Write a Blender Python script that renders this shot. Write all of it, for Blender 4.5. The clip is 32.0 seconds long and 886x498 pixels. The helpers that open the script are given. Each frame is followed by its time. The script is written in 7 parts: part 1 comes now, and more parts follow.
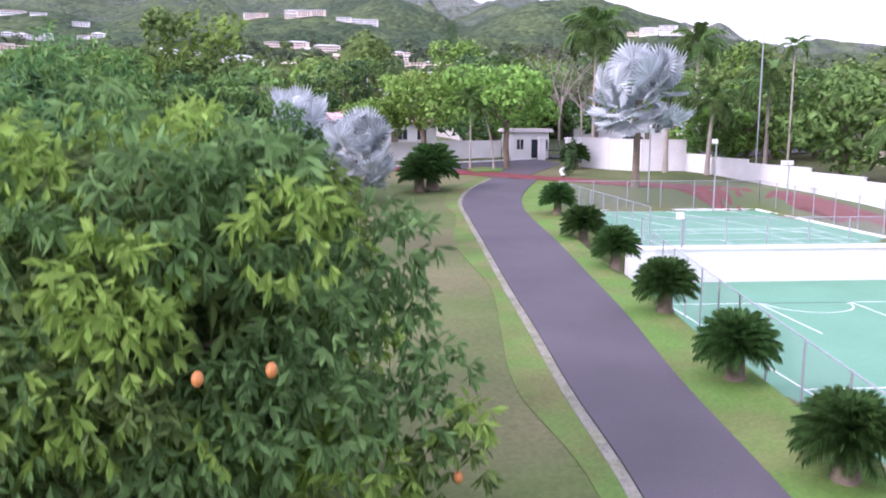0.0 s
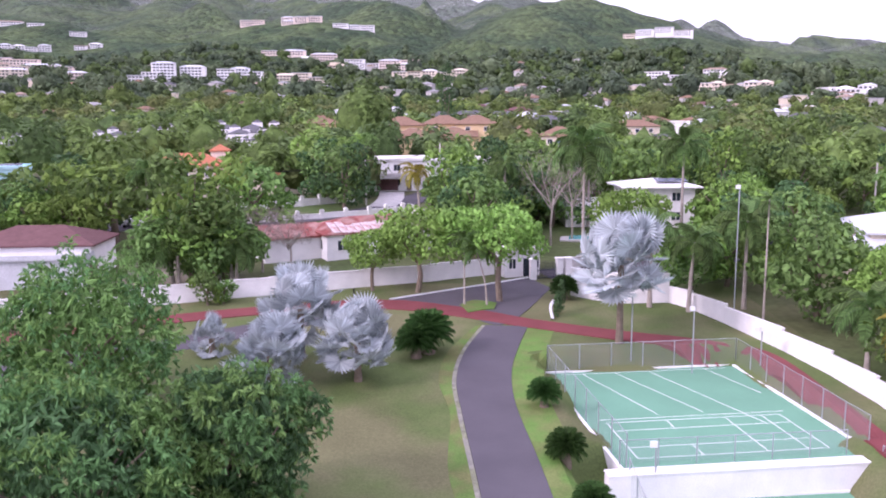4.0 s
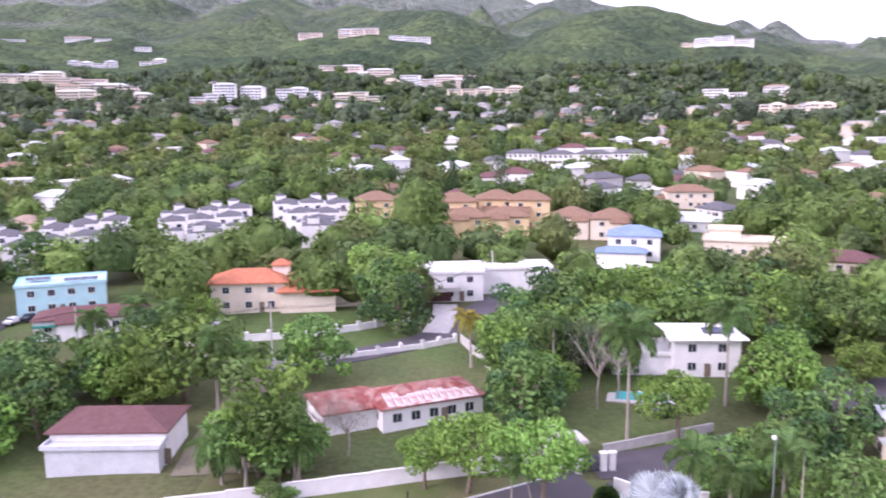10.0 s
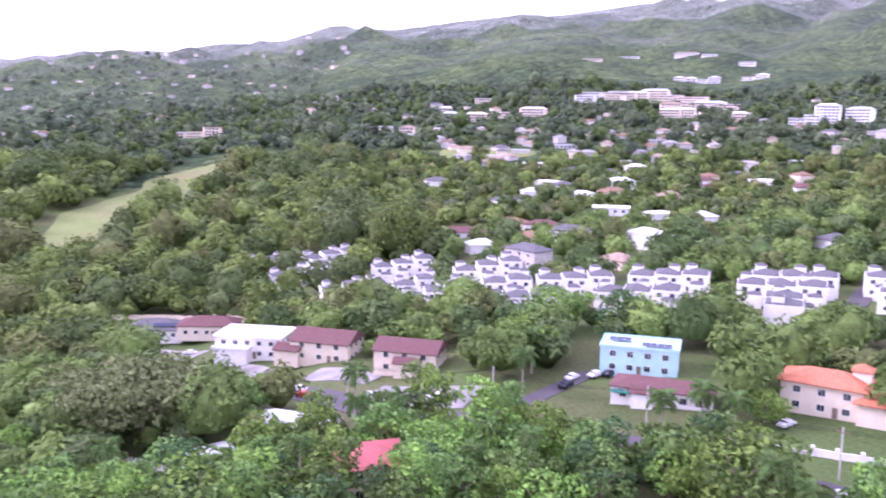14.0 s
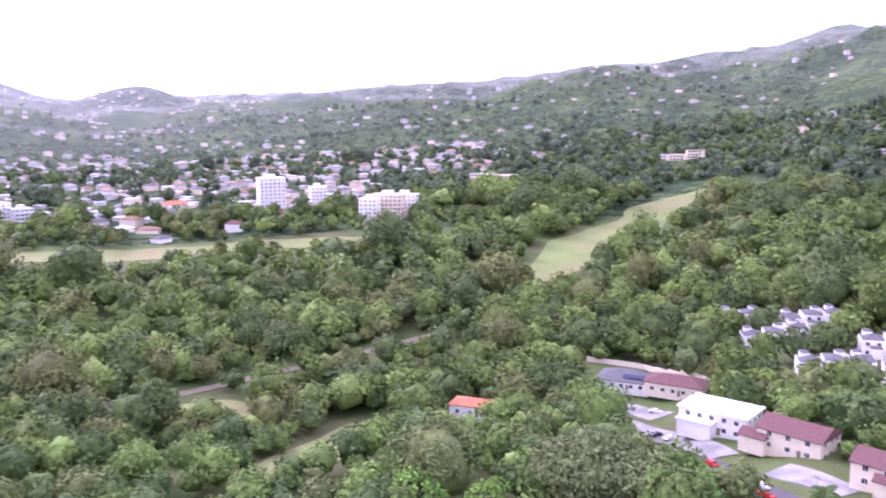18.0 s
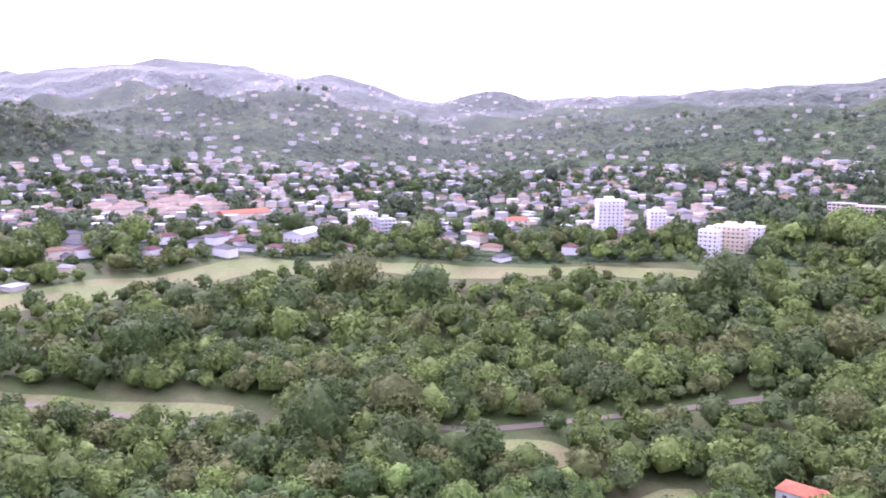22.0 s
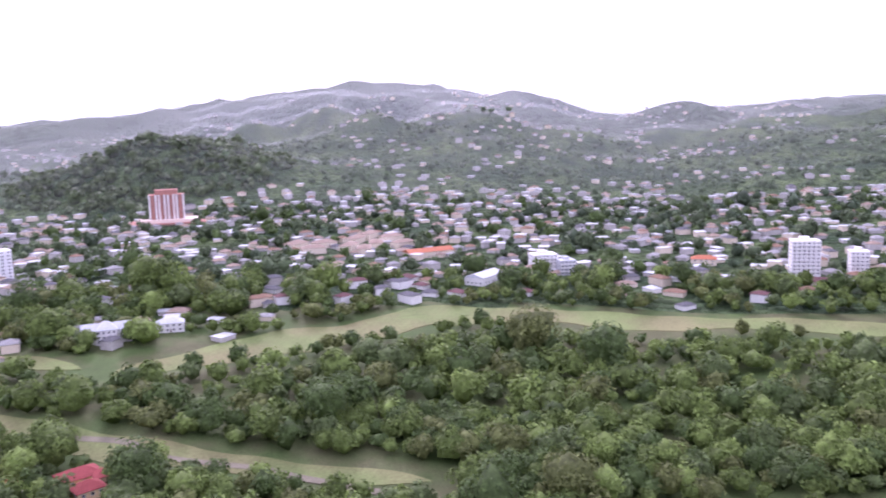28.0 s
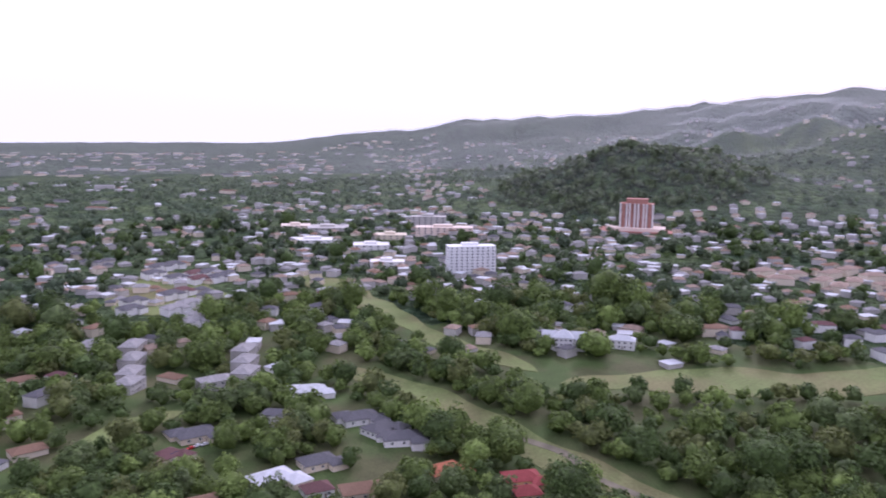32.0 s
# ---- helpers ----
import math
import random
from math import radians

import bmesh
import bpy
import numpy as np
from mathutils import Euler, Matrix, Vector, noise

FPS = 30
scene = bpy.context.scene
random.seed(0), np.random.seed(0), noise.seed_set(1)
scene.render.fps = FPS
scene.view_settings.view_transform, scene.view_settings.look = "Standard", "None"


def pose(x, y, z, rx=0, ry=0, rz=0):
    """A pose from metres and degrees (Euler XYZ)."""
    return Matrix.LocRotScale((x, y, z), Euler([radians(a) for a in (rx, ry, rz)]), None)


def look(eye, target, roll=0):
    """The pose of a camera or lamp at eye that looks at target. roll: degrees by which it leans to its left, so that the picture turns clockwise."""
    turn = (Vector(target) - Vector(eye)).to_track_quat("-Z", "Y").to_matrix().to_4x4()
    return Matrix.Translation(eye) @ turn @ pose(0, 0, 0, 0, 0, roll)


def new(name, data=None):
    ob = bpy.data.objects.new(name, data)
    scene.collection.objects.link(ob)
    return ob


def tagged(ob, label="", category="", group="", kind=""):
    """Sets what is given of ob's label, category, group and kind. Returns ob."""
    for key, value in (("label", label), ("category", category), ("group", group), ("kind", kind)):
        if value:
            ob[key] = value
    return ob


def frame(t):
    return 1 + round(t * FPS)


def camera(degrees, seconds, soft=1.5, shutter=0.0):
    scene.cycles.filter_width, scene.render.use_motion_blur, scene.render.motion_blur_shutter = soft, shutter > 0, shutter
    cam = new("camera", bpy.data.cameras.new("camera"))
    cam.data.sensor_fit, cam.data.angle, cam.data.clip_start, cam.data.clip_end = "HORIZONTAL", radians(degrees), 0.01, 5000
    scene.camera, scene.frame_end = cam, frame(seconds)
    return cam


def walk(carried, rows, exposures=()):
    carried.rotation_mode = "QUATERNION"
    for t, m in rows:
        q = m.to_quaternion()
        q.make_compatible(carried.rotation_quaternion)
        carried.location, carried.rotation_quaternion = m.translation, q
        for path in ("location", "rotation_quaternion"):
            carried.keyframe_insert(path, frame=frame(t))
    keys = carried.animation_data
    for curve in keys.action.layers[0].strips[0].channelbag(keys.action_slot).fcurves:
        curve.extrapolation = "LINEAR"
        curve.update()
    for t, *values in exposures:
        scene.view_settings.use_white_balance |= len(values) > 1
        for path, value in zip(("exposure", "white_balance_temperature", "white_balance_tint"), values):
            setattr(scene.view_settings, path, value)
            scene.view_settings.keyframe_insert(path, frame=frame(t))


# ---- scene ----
cam = camera(55.0, 32.0, soft=1.85, shutter=0.5)
# seconds, place, pitch, roll, heading (to the left of +y)
PATH = [
    (0.0, -0.00, 0.00, 9.00, -8.61, 0.34, 0.00),
    (0.5, -0.00, -0.22, 10.71, -8.68, 0.14, -0.14),
    (1.0, 0.00, -0.44, 12.47, -8.74, -0.00, -0.05),
    (1.5, 0.03, -0.69, 14.27, -8.77, -0.08, -0.11),
    (2.0, 0.07, -0.96, 16.08, -8.78, -0.14, -0.03),
    (2.5, 0.14, -1.27, 17.88, -8.82, -0.19, -0.10),
    (3.0, 0.21, -1.60, 19.71, -8.84, -0.23, -0.06),
    (3.5, 0.29, -1.93, 21.59, -8.87, -0.32, -0.02),
    (5.5, 0.65, -3.15, 29.64, -9.02, -0.59, -0.04),
    (6.0, 0.73, -3.35, 31.67, -9.07, -0.67, 0.04),
    (6.5, 0.81, -3.51, 33.73, -9.09, -0.71, 0.00),
    (7.0, 0.88, -3.63, 35.80, -9.09, -0.72, 0.05),
    (7.5, 0.94, -3.70, 37.86, -9.12, -0.74, 0.04),
    (8.0, 1.00, -3.75, 39.90, -9.17, -0.78, 0.02),
    (8.5, 1.05, -3.76, 41.95, -9.20, -0.82, 0.01),
    (9.0, 1.07, -3.77, 44.00, -9.23, -0.83, 0.26),
    (9.5, 1.07, -3.76, 46.08, -9.20, -0.78, 0.82),
    (10.0, 1.04, -3.75, 48.15, -9.16, -0.61, 3.68),
    (10.5, 1.00, -3.75, 50.19, -9.10, -0.42, 8.61),
    (11.0, 0.93, -3.77, 52.20, -9.01, -0.29, 13.53),
    (11.5, 0.85, -3.79, 54.20, -8.93, -0.19, 17.64),
    (12.0, 0.76, -3.82, 56.22, -8.92, -0.04, 21.67),
    (12.5, 0.70, -3.84, 58.28, -8.95, 0.16, 26.64),
    (13.0, 0.65, -3.85, 60.40, -8.98, 0.41, 32.57),
    (13.5, 0.64, -3.83, 62.56, -8.98, 0.63, 37.72),
    (14.0, 0.64, -3.80, 64.75, -8.98, 0.80, 41.64),
    (14.5, 0.66, -3.77, 66.99, -8.98, 0.95, 46.74),
    (15.0, 0.69, -3.72, 69.28, -8.96, 1.02, 51.72),
    (15.5, 0.71, -3.66, 71.65, -8.91, 0.97, 55.77),
    (17.5, 0.83, -3.29, 81.78, -8.87, -0.31, 69.99),
    (18.0, 0.90, -3.14, 84.40, -8.88, -0.26, 73.27),
    (18.5, 1.00, -2.98, 87.05, -8.90, -0.08, 76.61),
    (19.0, 1.11, -2.80, 89.72, -8.93, 0.14, 79.63),
    (19.5, 1.24, -2.58, 92.41, -8.95, 0.34, 82.67),
    (20.0, 1.38, -2.33, 95.12, -8.96, 0.53, 87.46),
    (20.5, 1.53, -2.04, 97.84, -9.00, 0.64, 90.65),
    (21.0, 1.69, -1.70, 100.59, -9.03, 0.65, 93.40),
    (21.5, 1.86, -1.32, 103.35, -9.06, 0.56, 94.99),
    (22.0, 2.03, -0.90, 106.12, -9.08, 0.42, 95.99),
    (22.5, 2.19, -0.44, 108.90, -9.09, 0.25, 97.73),
    (23.0, 2.35, 0.06, 111.68, -9.10, 0.11, 98.71),
    (23.5, 2.49, 0.57, 114.45, -9.08, -0.01, 99.52),
    (24.0, 2.62, 1.10, 117.20, -9.08, -0.14, 100.50),
    (24.5, 2.72, 1.63, 119.94, -9.07, -0.31, 101.32),
    (25.0, 2.79, 2.15, 122.65, -9.05, -0.51, 102.35),
    (25.5, 2.83, 2.66, 125.34, -9.00, -0.73, 103.25),
    (27.5, 2.71, 4.59, 135.82, -8.60, -1.88, 105.34),
    (28.0, 2.61, 5.07, 138.36, -8.61, -1.69, 108.63),
    (28.5, 2.48, 5.56, 140.87, -8.61, -1.42, 112.20),
    (29.0, 2.33, 6.05, 143.35, -8.56, -1.12, 116.26),
    (29.5, 2.17, 6.55, 145.79, -8.52, -0.80, 120.14),
    (30.0, 2.00, 7.06, 148.20, -8.46, -0.42, 124.74),
    (30.5, 1.83, 7.58, 150.57, -8.43, 0.01, 129.01),
    (31.0, 1.67, 8.11, 152.92, -8.43, 0.38, 132.53),
    (31.5, 1.51, 8.63, 155.24, -8.46, 0.65, 136.12),
    (32.0, 1.36, 9.15, 157.56, -8.50, 0.85, 139.60),
]
EXPOSURES = [(0.0, 0.95, 5750, 40), (2.0, 0.8, 5750, 44), (3.5, 0.74, 5800, 46), (6.0, 0.66, 5850, 44), (7.0, 0.88, 5850, 43), (9.0, 0.9, 5850, 42), (11.0, 0.95, 5800, 44), (14.0, 1.25, 5590, 57), (20.0, 1.31, 5590, 57), (26.0, 0.92, 5660, 50), (28.0, 0.79, 5660, 48), (30.0, 0.52, 5660, 47), (32.0, 0.08, 5650, 41)]
walk(cam, [(t, pose(x, y, z, 90 + pitch, 0, yaw) @ pose(0, 0, 0, 0, 0, roll)) for t, x, y, z, pitch, roll, yaw in PATH], EXPOSURES)

# ---- world and sun ----
world = bpy.data.worlds.new("world")
scene.world = world
world.use_nodes = True
wn, wl = world.node_tree.nodes, world.node_tree.links
wn.clear()
sky = wn.new("ShaderNodeTexSky")
sky.sky_type, sky.sun_disc = "NISHITA", False
sky.sun_elevation, sky.sun_rotation = radians(28), radians(-120)
sky.air_density, sky.dust_density, sky.ozone_density = 1.0, 6.0, 1.0
veil = wn.new("ShaderNodeMixRGB")
veil.inputs[0].default_value = 0.85
veil.inputs[2].default_value = (9.0, 9.3, 9.8, 1)
wbg = wn.new("ShaderNodeBackground")
wbg.inputs[1].default_value = 0.12
wout = wn.new("ShaderNodeOutputWorld")
wl.new(sky.outputs[0], veil.inputs[1])
wl.new(veil.outputs[0], wbg.inputs[0])
wl.new(wbg.outputs[0], wout.inputs[0])
sun = new("sun", bpy.data.lights.new("sun", "SUN"))
sun.data.energy, sun.data.angle, sun.data.color = 1.4, radians(12), (1.0, 0.95, 0.88)
sun.matrix_world = look((-150, -90, 110), (0, 0, 0))


# ---- materials ----
def material(name, colour, rough=0.85, vary=0.25, scale=3.0, fine=40.0, bump=0.25, metal=0.0, island=0.0, second=None, mixscale=0.3, objvary=0.0, relief=0.05):
    """A plain surface with stains at one scale, grain at another, and relief."""
    m = bpy.data.materials.new(name)
    m.use_nodes = True
    n, l = m.node_tree.nodes, m.node_tree.links
    b = n["Principled BSDF"]
    b.inputs["Roughness"].default_value, b.inputs["Metallic"].default_value = rough, metal
    b.inputs["Specular IOR Level"].default_value = 0.4 if rough < 0.6 else 0.1
    tc = n.new("ShaderNodeTexCoord")
    big, small = n.new("ShaderNodeTexNoise"), n.new("ShaderNodeTexNoise")
    big.inputs["Scale"].default_value, small.inputs["Scale"].default_value = scale, fine
    big.inputs["Detail"].default_value, small.inputs["Detail"].default_value = 4, 3
    for t in (big, small):
        l.new(tc.outputs["Object"], t.inputs["Vector"])
    base = n.new("ShaderNodeMixRGB")
    base.inputs[1].default_value = (*colour, 1)
    base.inputs[2].default_value = (*(second or [c * 0.7 for c in colour]), 1)
    if second:
        patch = n.new("ShaderNodeTexNoise")
        patch.inputs["Scale"].default_value = mixscale
        patch.inputs["Detail"].default_value = 5
        l.new(tc.outputs["Object"], patch.inputs["Vector"])
        ramp = n.new("ShaderNodeValToRGB")
        ramp.color_ramp.elements[0].position, ramp.color_ramp.elements[1].position = 0.4, 0.62
        l.new(patch.outputs[0], ramp.inputs[0])
        l.new(ramp.outputs[0], base.inputs[0])
    else:
        base.inputs[0].default_value = 0.0
    value = n.new("ShaderNodeMath")
    value.operation = "ADD"
    l.new(big.outputs[0], value.inputs[0])
    l.new(small.outputs[0], value.inputs[1])
    span = n.new("ShaderNodeMapRange")
    span.inputs["From Min"].default_value, span.inputs["From Max"].default_value = 0.6, 1.4
    span.inputs["To Min"].default_value, span.inputs["To Max"].default_value = 1 - vary, 1 + vary
    l.new(value.outputs[0], span.inputs["Value"])
    hsv = n.new("ShaderNodeHueSaturation")
    l.new(base.outputs[0], hsv.inputs["Color"])
    last = span.outputs[0]
    if island or objvary:
        rnd = n.new("ShaderNodeNewGeometry" if island else "ShaderNodeObjectInfo")
        r2 = n.new("ShaderNodeMapRange")
        k = island or objvary
        r2.inputs["To Min"].default_value, r2.inputs["To Max"].default_value = 1 - k, 1 + k
        l.new(rnd.outputs["Random Per Island" if island else "Random"], r2.inputs["Value"])
        mul = n.new("ShaderNodeMath")
        mul.operation = "MULTIPLY"
        l.new(last, mul.inputs[0])
        l.new(r2.outputs[0], mul.inputs[1])
        last = mul.outputs[0]
        r3 = n.new("ShaderNodeMapRange")
        r3.inputs["To Min"].default_value, r3.inputs["To Max"].default_value = 0.5 - 0.04 * k, 0.5 + 0.03 * k
        l.new(rnd.outputs["Random Per Island" if island else "Random"], r3.inputs["Value"])
        l.new(r3.outputs[0], hsv.inputs["Hue"])
    l.new(last, hsv.inputs["Value"])
    l.new(hsv.outputs[0], b.inputs["Base Color"])
    if bump:
        bp = n.new("ShaderNodeBump")
        bp.inputs["Strength"].default_value = bump
        bp.inputs["Distance"].default_value = relief
        l.new(small.outputs[0], bp.inputs["Height"])
        l.new(bp.outputs[0], b.inputs["Normal"])
    return m


def leafy(name, colour, vary=0.45, objvary=0.25, rough=0.65, hue=0.012, mottle=0.0, through_=0.25):
    """Leaves: colour varies leaf by leaf and plant by plant, light shines through a little."""
    m = bpy.data.materials.new(name)
    m.use_nodes = True
    n, l = m.node_tree.nodes, m.node_tree.links
    b = n["Principled BSDF"]
    b.inputs["Roughness"].default_value = rough
    b.inputs["Specular IOR Level"].default_value = 0.14
    geo, info = n.new("ShaderNodeNewGeometry"), n.new("ShaderNodeObjectInfo")
    mr, mo, mh = n.new("ShaderNodeMapRange"), n.new("ShaderNodeMapRange"), n.new("ShaderNodeMapRange")
    mr.inputs["To Min"].default_value, mr.inputs["To Max"].default_value = 1 - vary, 1 + vary
    mo.inputs["To Min"].default_value, mo.inputs["To Max"].default_value = 1 - objvary, 1 + objvary
    mh.inputs["To Min"].default_value, mh.inputs["To Max"].default_value = 0.5 - hue, 0.5 + hue
    l.new(geo.outputs["Random Per Island"], mr.inputs["Value"])
    l.new(info.outputs["Random"], mo.inputs["Value"])
    l.new(info.outputs["Random"], mh.inputs["Value"])
    mul = n.new("ShaderNodeMath")
    mul.operation = "MULTIPLY"
    l.new(mr.outputs[0], mul.inputs[0])
    l.new(mo.outputs[0], mul.inputs[1])
    hsv = n.new("ShaderNodeHueSaturation")
    hsv.inputs["Color"].default_value = (*colour, 1)
    last = mul.outputs[0]
    if mottle:
        tc, tex, mt, m2 = n.new("ShaderNodeTexCoord"), n.new("ShaderNodeTexNoise"), n.new("ShaderNodeMapRange"), n.new("ShaderNodeMath")
        tex.inputs["Scale"].default_value, tex.inputs["Detail"].default_value = mottle, 6
        tex.inputs["Roughness"].default_value = 0.7
        mt.inputs["From Min"].default_value, mt.inputs["From Max"].default_value = 0.3, 0.7
        mt.inputs["To Min"].default_value, mt.inputs["To Max"].default_value = 0.45, 1.5
        m2.operation = "MULTIPLY"
        l.new(tc.outputs["Object"], tex.inputs["Vector"])
        l.new(tex.outputs[0], mt.inputs["Value"])
        l.new(mt.outputs[0], m2.inputs[0])
        l.new(last, m2.inputs[1])
        last = m2.outputs[0]
        bp = n.new("ShaderNodeBump")
        bp.inputs["Strength"].default_value, bp.inputs["Distance"].default_value = 0.6, 0.5 / mottle
        l.new(tex.outputs[0], bp.inputs["Height"])
        l.new(bp.outputs[0], b.inputs["Normal"])
    l.new(last, hsv.inputs["Value"])
    l.new(mh.outputs[0], hsv.inputs["Hue"])
    l.new(hsv.outputs[0], b.inputs["Base Color"])
    tr = n.new("ShaderNodeBsdfTranslucent")
    l.new(hsv.outputs[0], tr.inputs["Color"])
    mix = n.new("ShaderNodeMixShader")
    mix.inputs[0].default_value = through_
    l.new(b.outputs[0], mix.inputs[1])
    l.new(tr.outputs[0], mix.inputs[2])
    l.new(mix.outputs[0], n["Material Output"].inputs[0])
    return m


LEAF = leafy("leaf_green", (0.128, 0.22, 0.06))
LEAF_DARK = leafy("leaf_dark", (0.063, 0.127, 0.046))
LEAF_LIGHT = leafy("leaf_light", (0.179, 0.304, 0.063))
LEAF_OLIVE = leafy("leaf_olive", (0.165, 0.209, 0.083))
LEAF_GREY = leafy("leaf_grey_green", (0.14, 0.2, 0.11))
WOOD_A = leafy("woodland_green", (0.134, 0.196, 0.050), vary=0.3, objvary=0.05, mottle=0.22)
WOOD_B = leafy("woodland_dark_green", (0.092, 0.145, 0.044), vary=0.3, objvary=0.05, mottle=0.22)
WOOD_C = leafy("woodland_olive", (0.150, 0.182, 0.058), vary=0.3, objvary=0.05, mottle=0.22)
WOOD_D = leafy("woodland_light_green", (0.191, 0.275, 0.070), vary=0.3, objvary=0.05, mottle=0.22)
WOOD_E = leafy("woodland_grey_green", (0.120, 0.172, 0.060), vary=0.3, objvary=0.05, mottle=0.22)
MANGO_LEAF = leafy("mango_leaf", (0.13, 0.255, 0.085), vary=0.45, objvary=0.0, through_=0.4)
MANGO_YOUNG = leafy("young_mango_leaf", (0.215, 0.37, 0.075), vary=0.35, objvary=0.0, through_=0.4)
# Leaves of distant trees: cooler greens, with a little haze put into the colour.
HAZED_TOWN_LEAF = leafy("hazed_town_leaf", (0.112, 0.157, 0.077), vary=0.4, objvary=0.05, mottle=0.5)
HAZED_TOWN_LEAF2 = leafy("hazed_town_leaf_dark", (0.084, 0.123, 0.068), vary=0.4, objvary=0.05, mottle=0.5)
HAZED_HILL_LEAF = leafy("hazed_hill_leaf", (0.140, 0.185, 0.101), vary=0.35, objvary=0.05, mottle=0.2)
PALM = leafy("palm_leaf", (0.125, 0.215, 0.065), through_=0.35)
BARK = material("bark", (0.2, 0.16, 0.12), vary=0.4, scale=2, fine=15, bump=0.5)
LAWN = material("lawn", (0.095, 0.132, 0.042), vary=0.3, scale=0.15, fine=6, second=(0.15, 0.15, 0.072), mixscale=0.13)
VERGE = material("green_verge", (0.11, 0.21, 0.045), vary=0.3, scale=0.4, fine=8, second=(0.15, 0.19, 0.06), mixscale=0.5)
WOOD_FLOOR = material("rough_grass", (0.075, 0.115, 0.036), vary=0.4, scale=0.05, fine=1.2, second=(0.105, 0.11, 0.05), mixscale=0.03)


def canopy(name, colour, second, cell, patch):
    """Closed forest from afar: one dome for each crown, tone from crown to crown and from stand to stand."""
    m = bpy.data.materials.new(name)
    m.use_nodes = True
    n, l = m.node_tree.nodes, m.node_tree.links
    b = n["Principled BSDF"]
    b.inputs["Roughness"].default_value, b.inputs["Specular IOR Level"].default_value = 0.95, 0.1
    tc, vor, stand, grain = n.new("ShaderNodeTexCoord"), n.new("ShaderNodeTexVoronoi"), n.new("ShaderNodeTexNoise"), n.new("ShaderNodeTexNoise")
    vor.inputs["Scale"].default_value, stand.inputs["Scale"].default_value, grain.inputs["Scale"].default_value = 1 / cell, 1 / patch, 4 / cell
    stand.inputs["Detail"].default_value = 6
    for t in (vor, stand, grain):
        l.new(tc.outputs["Object"], t.inputs["Vector"])
    mix, ramp, hsv = n.new("ShaderNodeMixRGB"), n.new("ShaderNodeValToRGB"), n.new("ShaderNodeHueSaturation")
    mix.inputs[1].default_value, mix.inputs[2].default_value = (*colour, 1), (*second, 1)
    ramp.color_ramp.elements[0].position, ramp.color_ramp.elements[1].position = 0.38, 0.64
    l.new(stand.outputs[0], ramp.inputs[0])
    l.new(ramp.outputs[0], mix.inputs[0])
    tone = n.new("ShaderNodeMapRange")
    tone.inputs["To Min"].default_value, tone.inputs["To Max"].default_value = 0.5, 1.45
    l.new(vor.outputs["Color"], tone.inputs["Value"])
    l.new(tone.outputs[0], hsv.inputs["Value"])
    l.new(mix.outputs[0], hsv.inputs["Color"])
    l.new(hsv.outputs[0], b.inputs["Base Color"])
    dome, add, bp = n.new("ShaderNodeMath"), n.new("ShaderNodeMath"), n.new("ShaderNodeBump")
    dome.operation, add.operation = "MULTIPLY_ADD", "MULTIPLY_ADD"
    dome.inputs[1].default_value, dome.inputs[2].default_value = -1.0, 1.0
    add.inputs[1].default_value = 0.5
    l.new(vor.outputs["Distance"], dome.inputs[0])
    l.new(grain.outputs[0], add.inputs[0])
    l.new(dome.outputs[0], add.inputs[2])
    bp.inputs["Strength"].default_value, bp.inputs["Distance"].default_value = 1.0, cell * 1.3
    l.new(add.outputs[0], bp.inputs["Height"])
    l.new(bp.outputs[0], b.inputs["Normal"])
    return m


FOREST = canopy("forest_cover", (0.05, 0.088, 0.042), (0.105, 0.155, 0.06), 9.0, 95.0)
# Paler and greyer than FOREST: the haze of distance is put into the colour.
FOREST_HAZED = canopy("hazed_far_forest", (0.105, 0.14, 0.1), (0.13, 0.165, 0.115), 16.0, 260.0)
FAIRWAY = material("mown_fairway", (0.17, 0.215, 0.075), vary=0.3, scale=0.03, fine=0.6, second=(0.195, 0.19, 0.085), mixscale=0.02)
SOFT_VERGE = material("worn_green_verge", (0.11, 0.19, 0.045), vary=0.3, scale=0.4, fine=8, second=(0.15, 0.16, 0.06), mixscale=0.45)
GRAVEL = material("stone_chippings", (0.24, 0.235, 0.19), vary=0.45, scale=1.5, fine=12, second=(0.2, 0.21, 0.13), mixscale=0.8)
DIRT = material("bare_earth", (0.2, 0.18, 0.125), vary=0.3, scale=0.2, fine=3)
RED_PAVING = material("red_paving", (0.2, 0.06, 0.06), vary=0.25, scale=0.4, fine=14)
COURT_GREEN = material("green_court_paint", (0.15, 0.33, 0.215), vary=0.12, scale=0.2, fine=10, bump=0.1)
LINE = material("white_line_paint", (0.75, 0.76, 0.74), vary=0.1, bump=0.1)
STEEL = material("galvanised_steel", (0.42, 0.44, 0.46), rough=0.45, metal=0.6, vary=0.15, bump=0)
SILVER = leafy("silver_fan_leaf", (0.43, 0.48, 0.48), vary=0.2, objvary=0.28, rough=0.5, hue=0.01)
SAGO = leafy("sago_leaf", (0.046, 0.111, 0.026), vary=0.4)
YELLOW_PALM = leafy("yellowing_palm_leaf", (0.3, 0.27, 0.05), vary=0.3)
DRY = leafy("dry_twigs", (0.28, 0.24, 0.2), vary=0.3)
RUST = material("rusty_sheet_roof", (0.23, 0.066, 0.055), vary=0.4, scale=0.9, fine=6, second=(0.34, 0.2, 0.17), mixscale=0.5)
PEELING = material("peeling_white_sheet", (0.62, 0.58, 0.56), vary=0.25, scale=0.9, fine=6, second=(0.36, 0.16, 0.14), mixscale=0.9)
PINK_ROOF = material("pink_red_sheet_roof", (0.46, 0.14, 0.14), vary=0.2, scale=0.6, fine=8)
BLUE_ROOF = material("blue_sheet_roof", (0.2, 0.28, 0.42), vary=0.2, scale=0.6, fine=8)
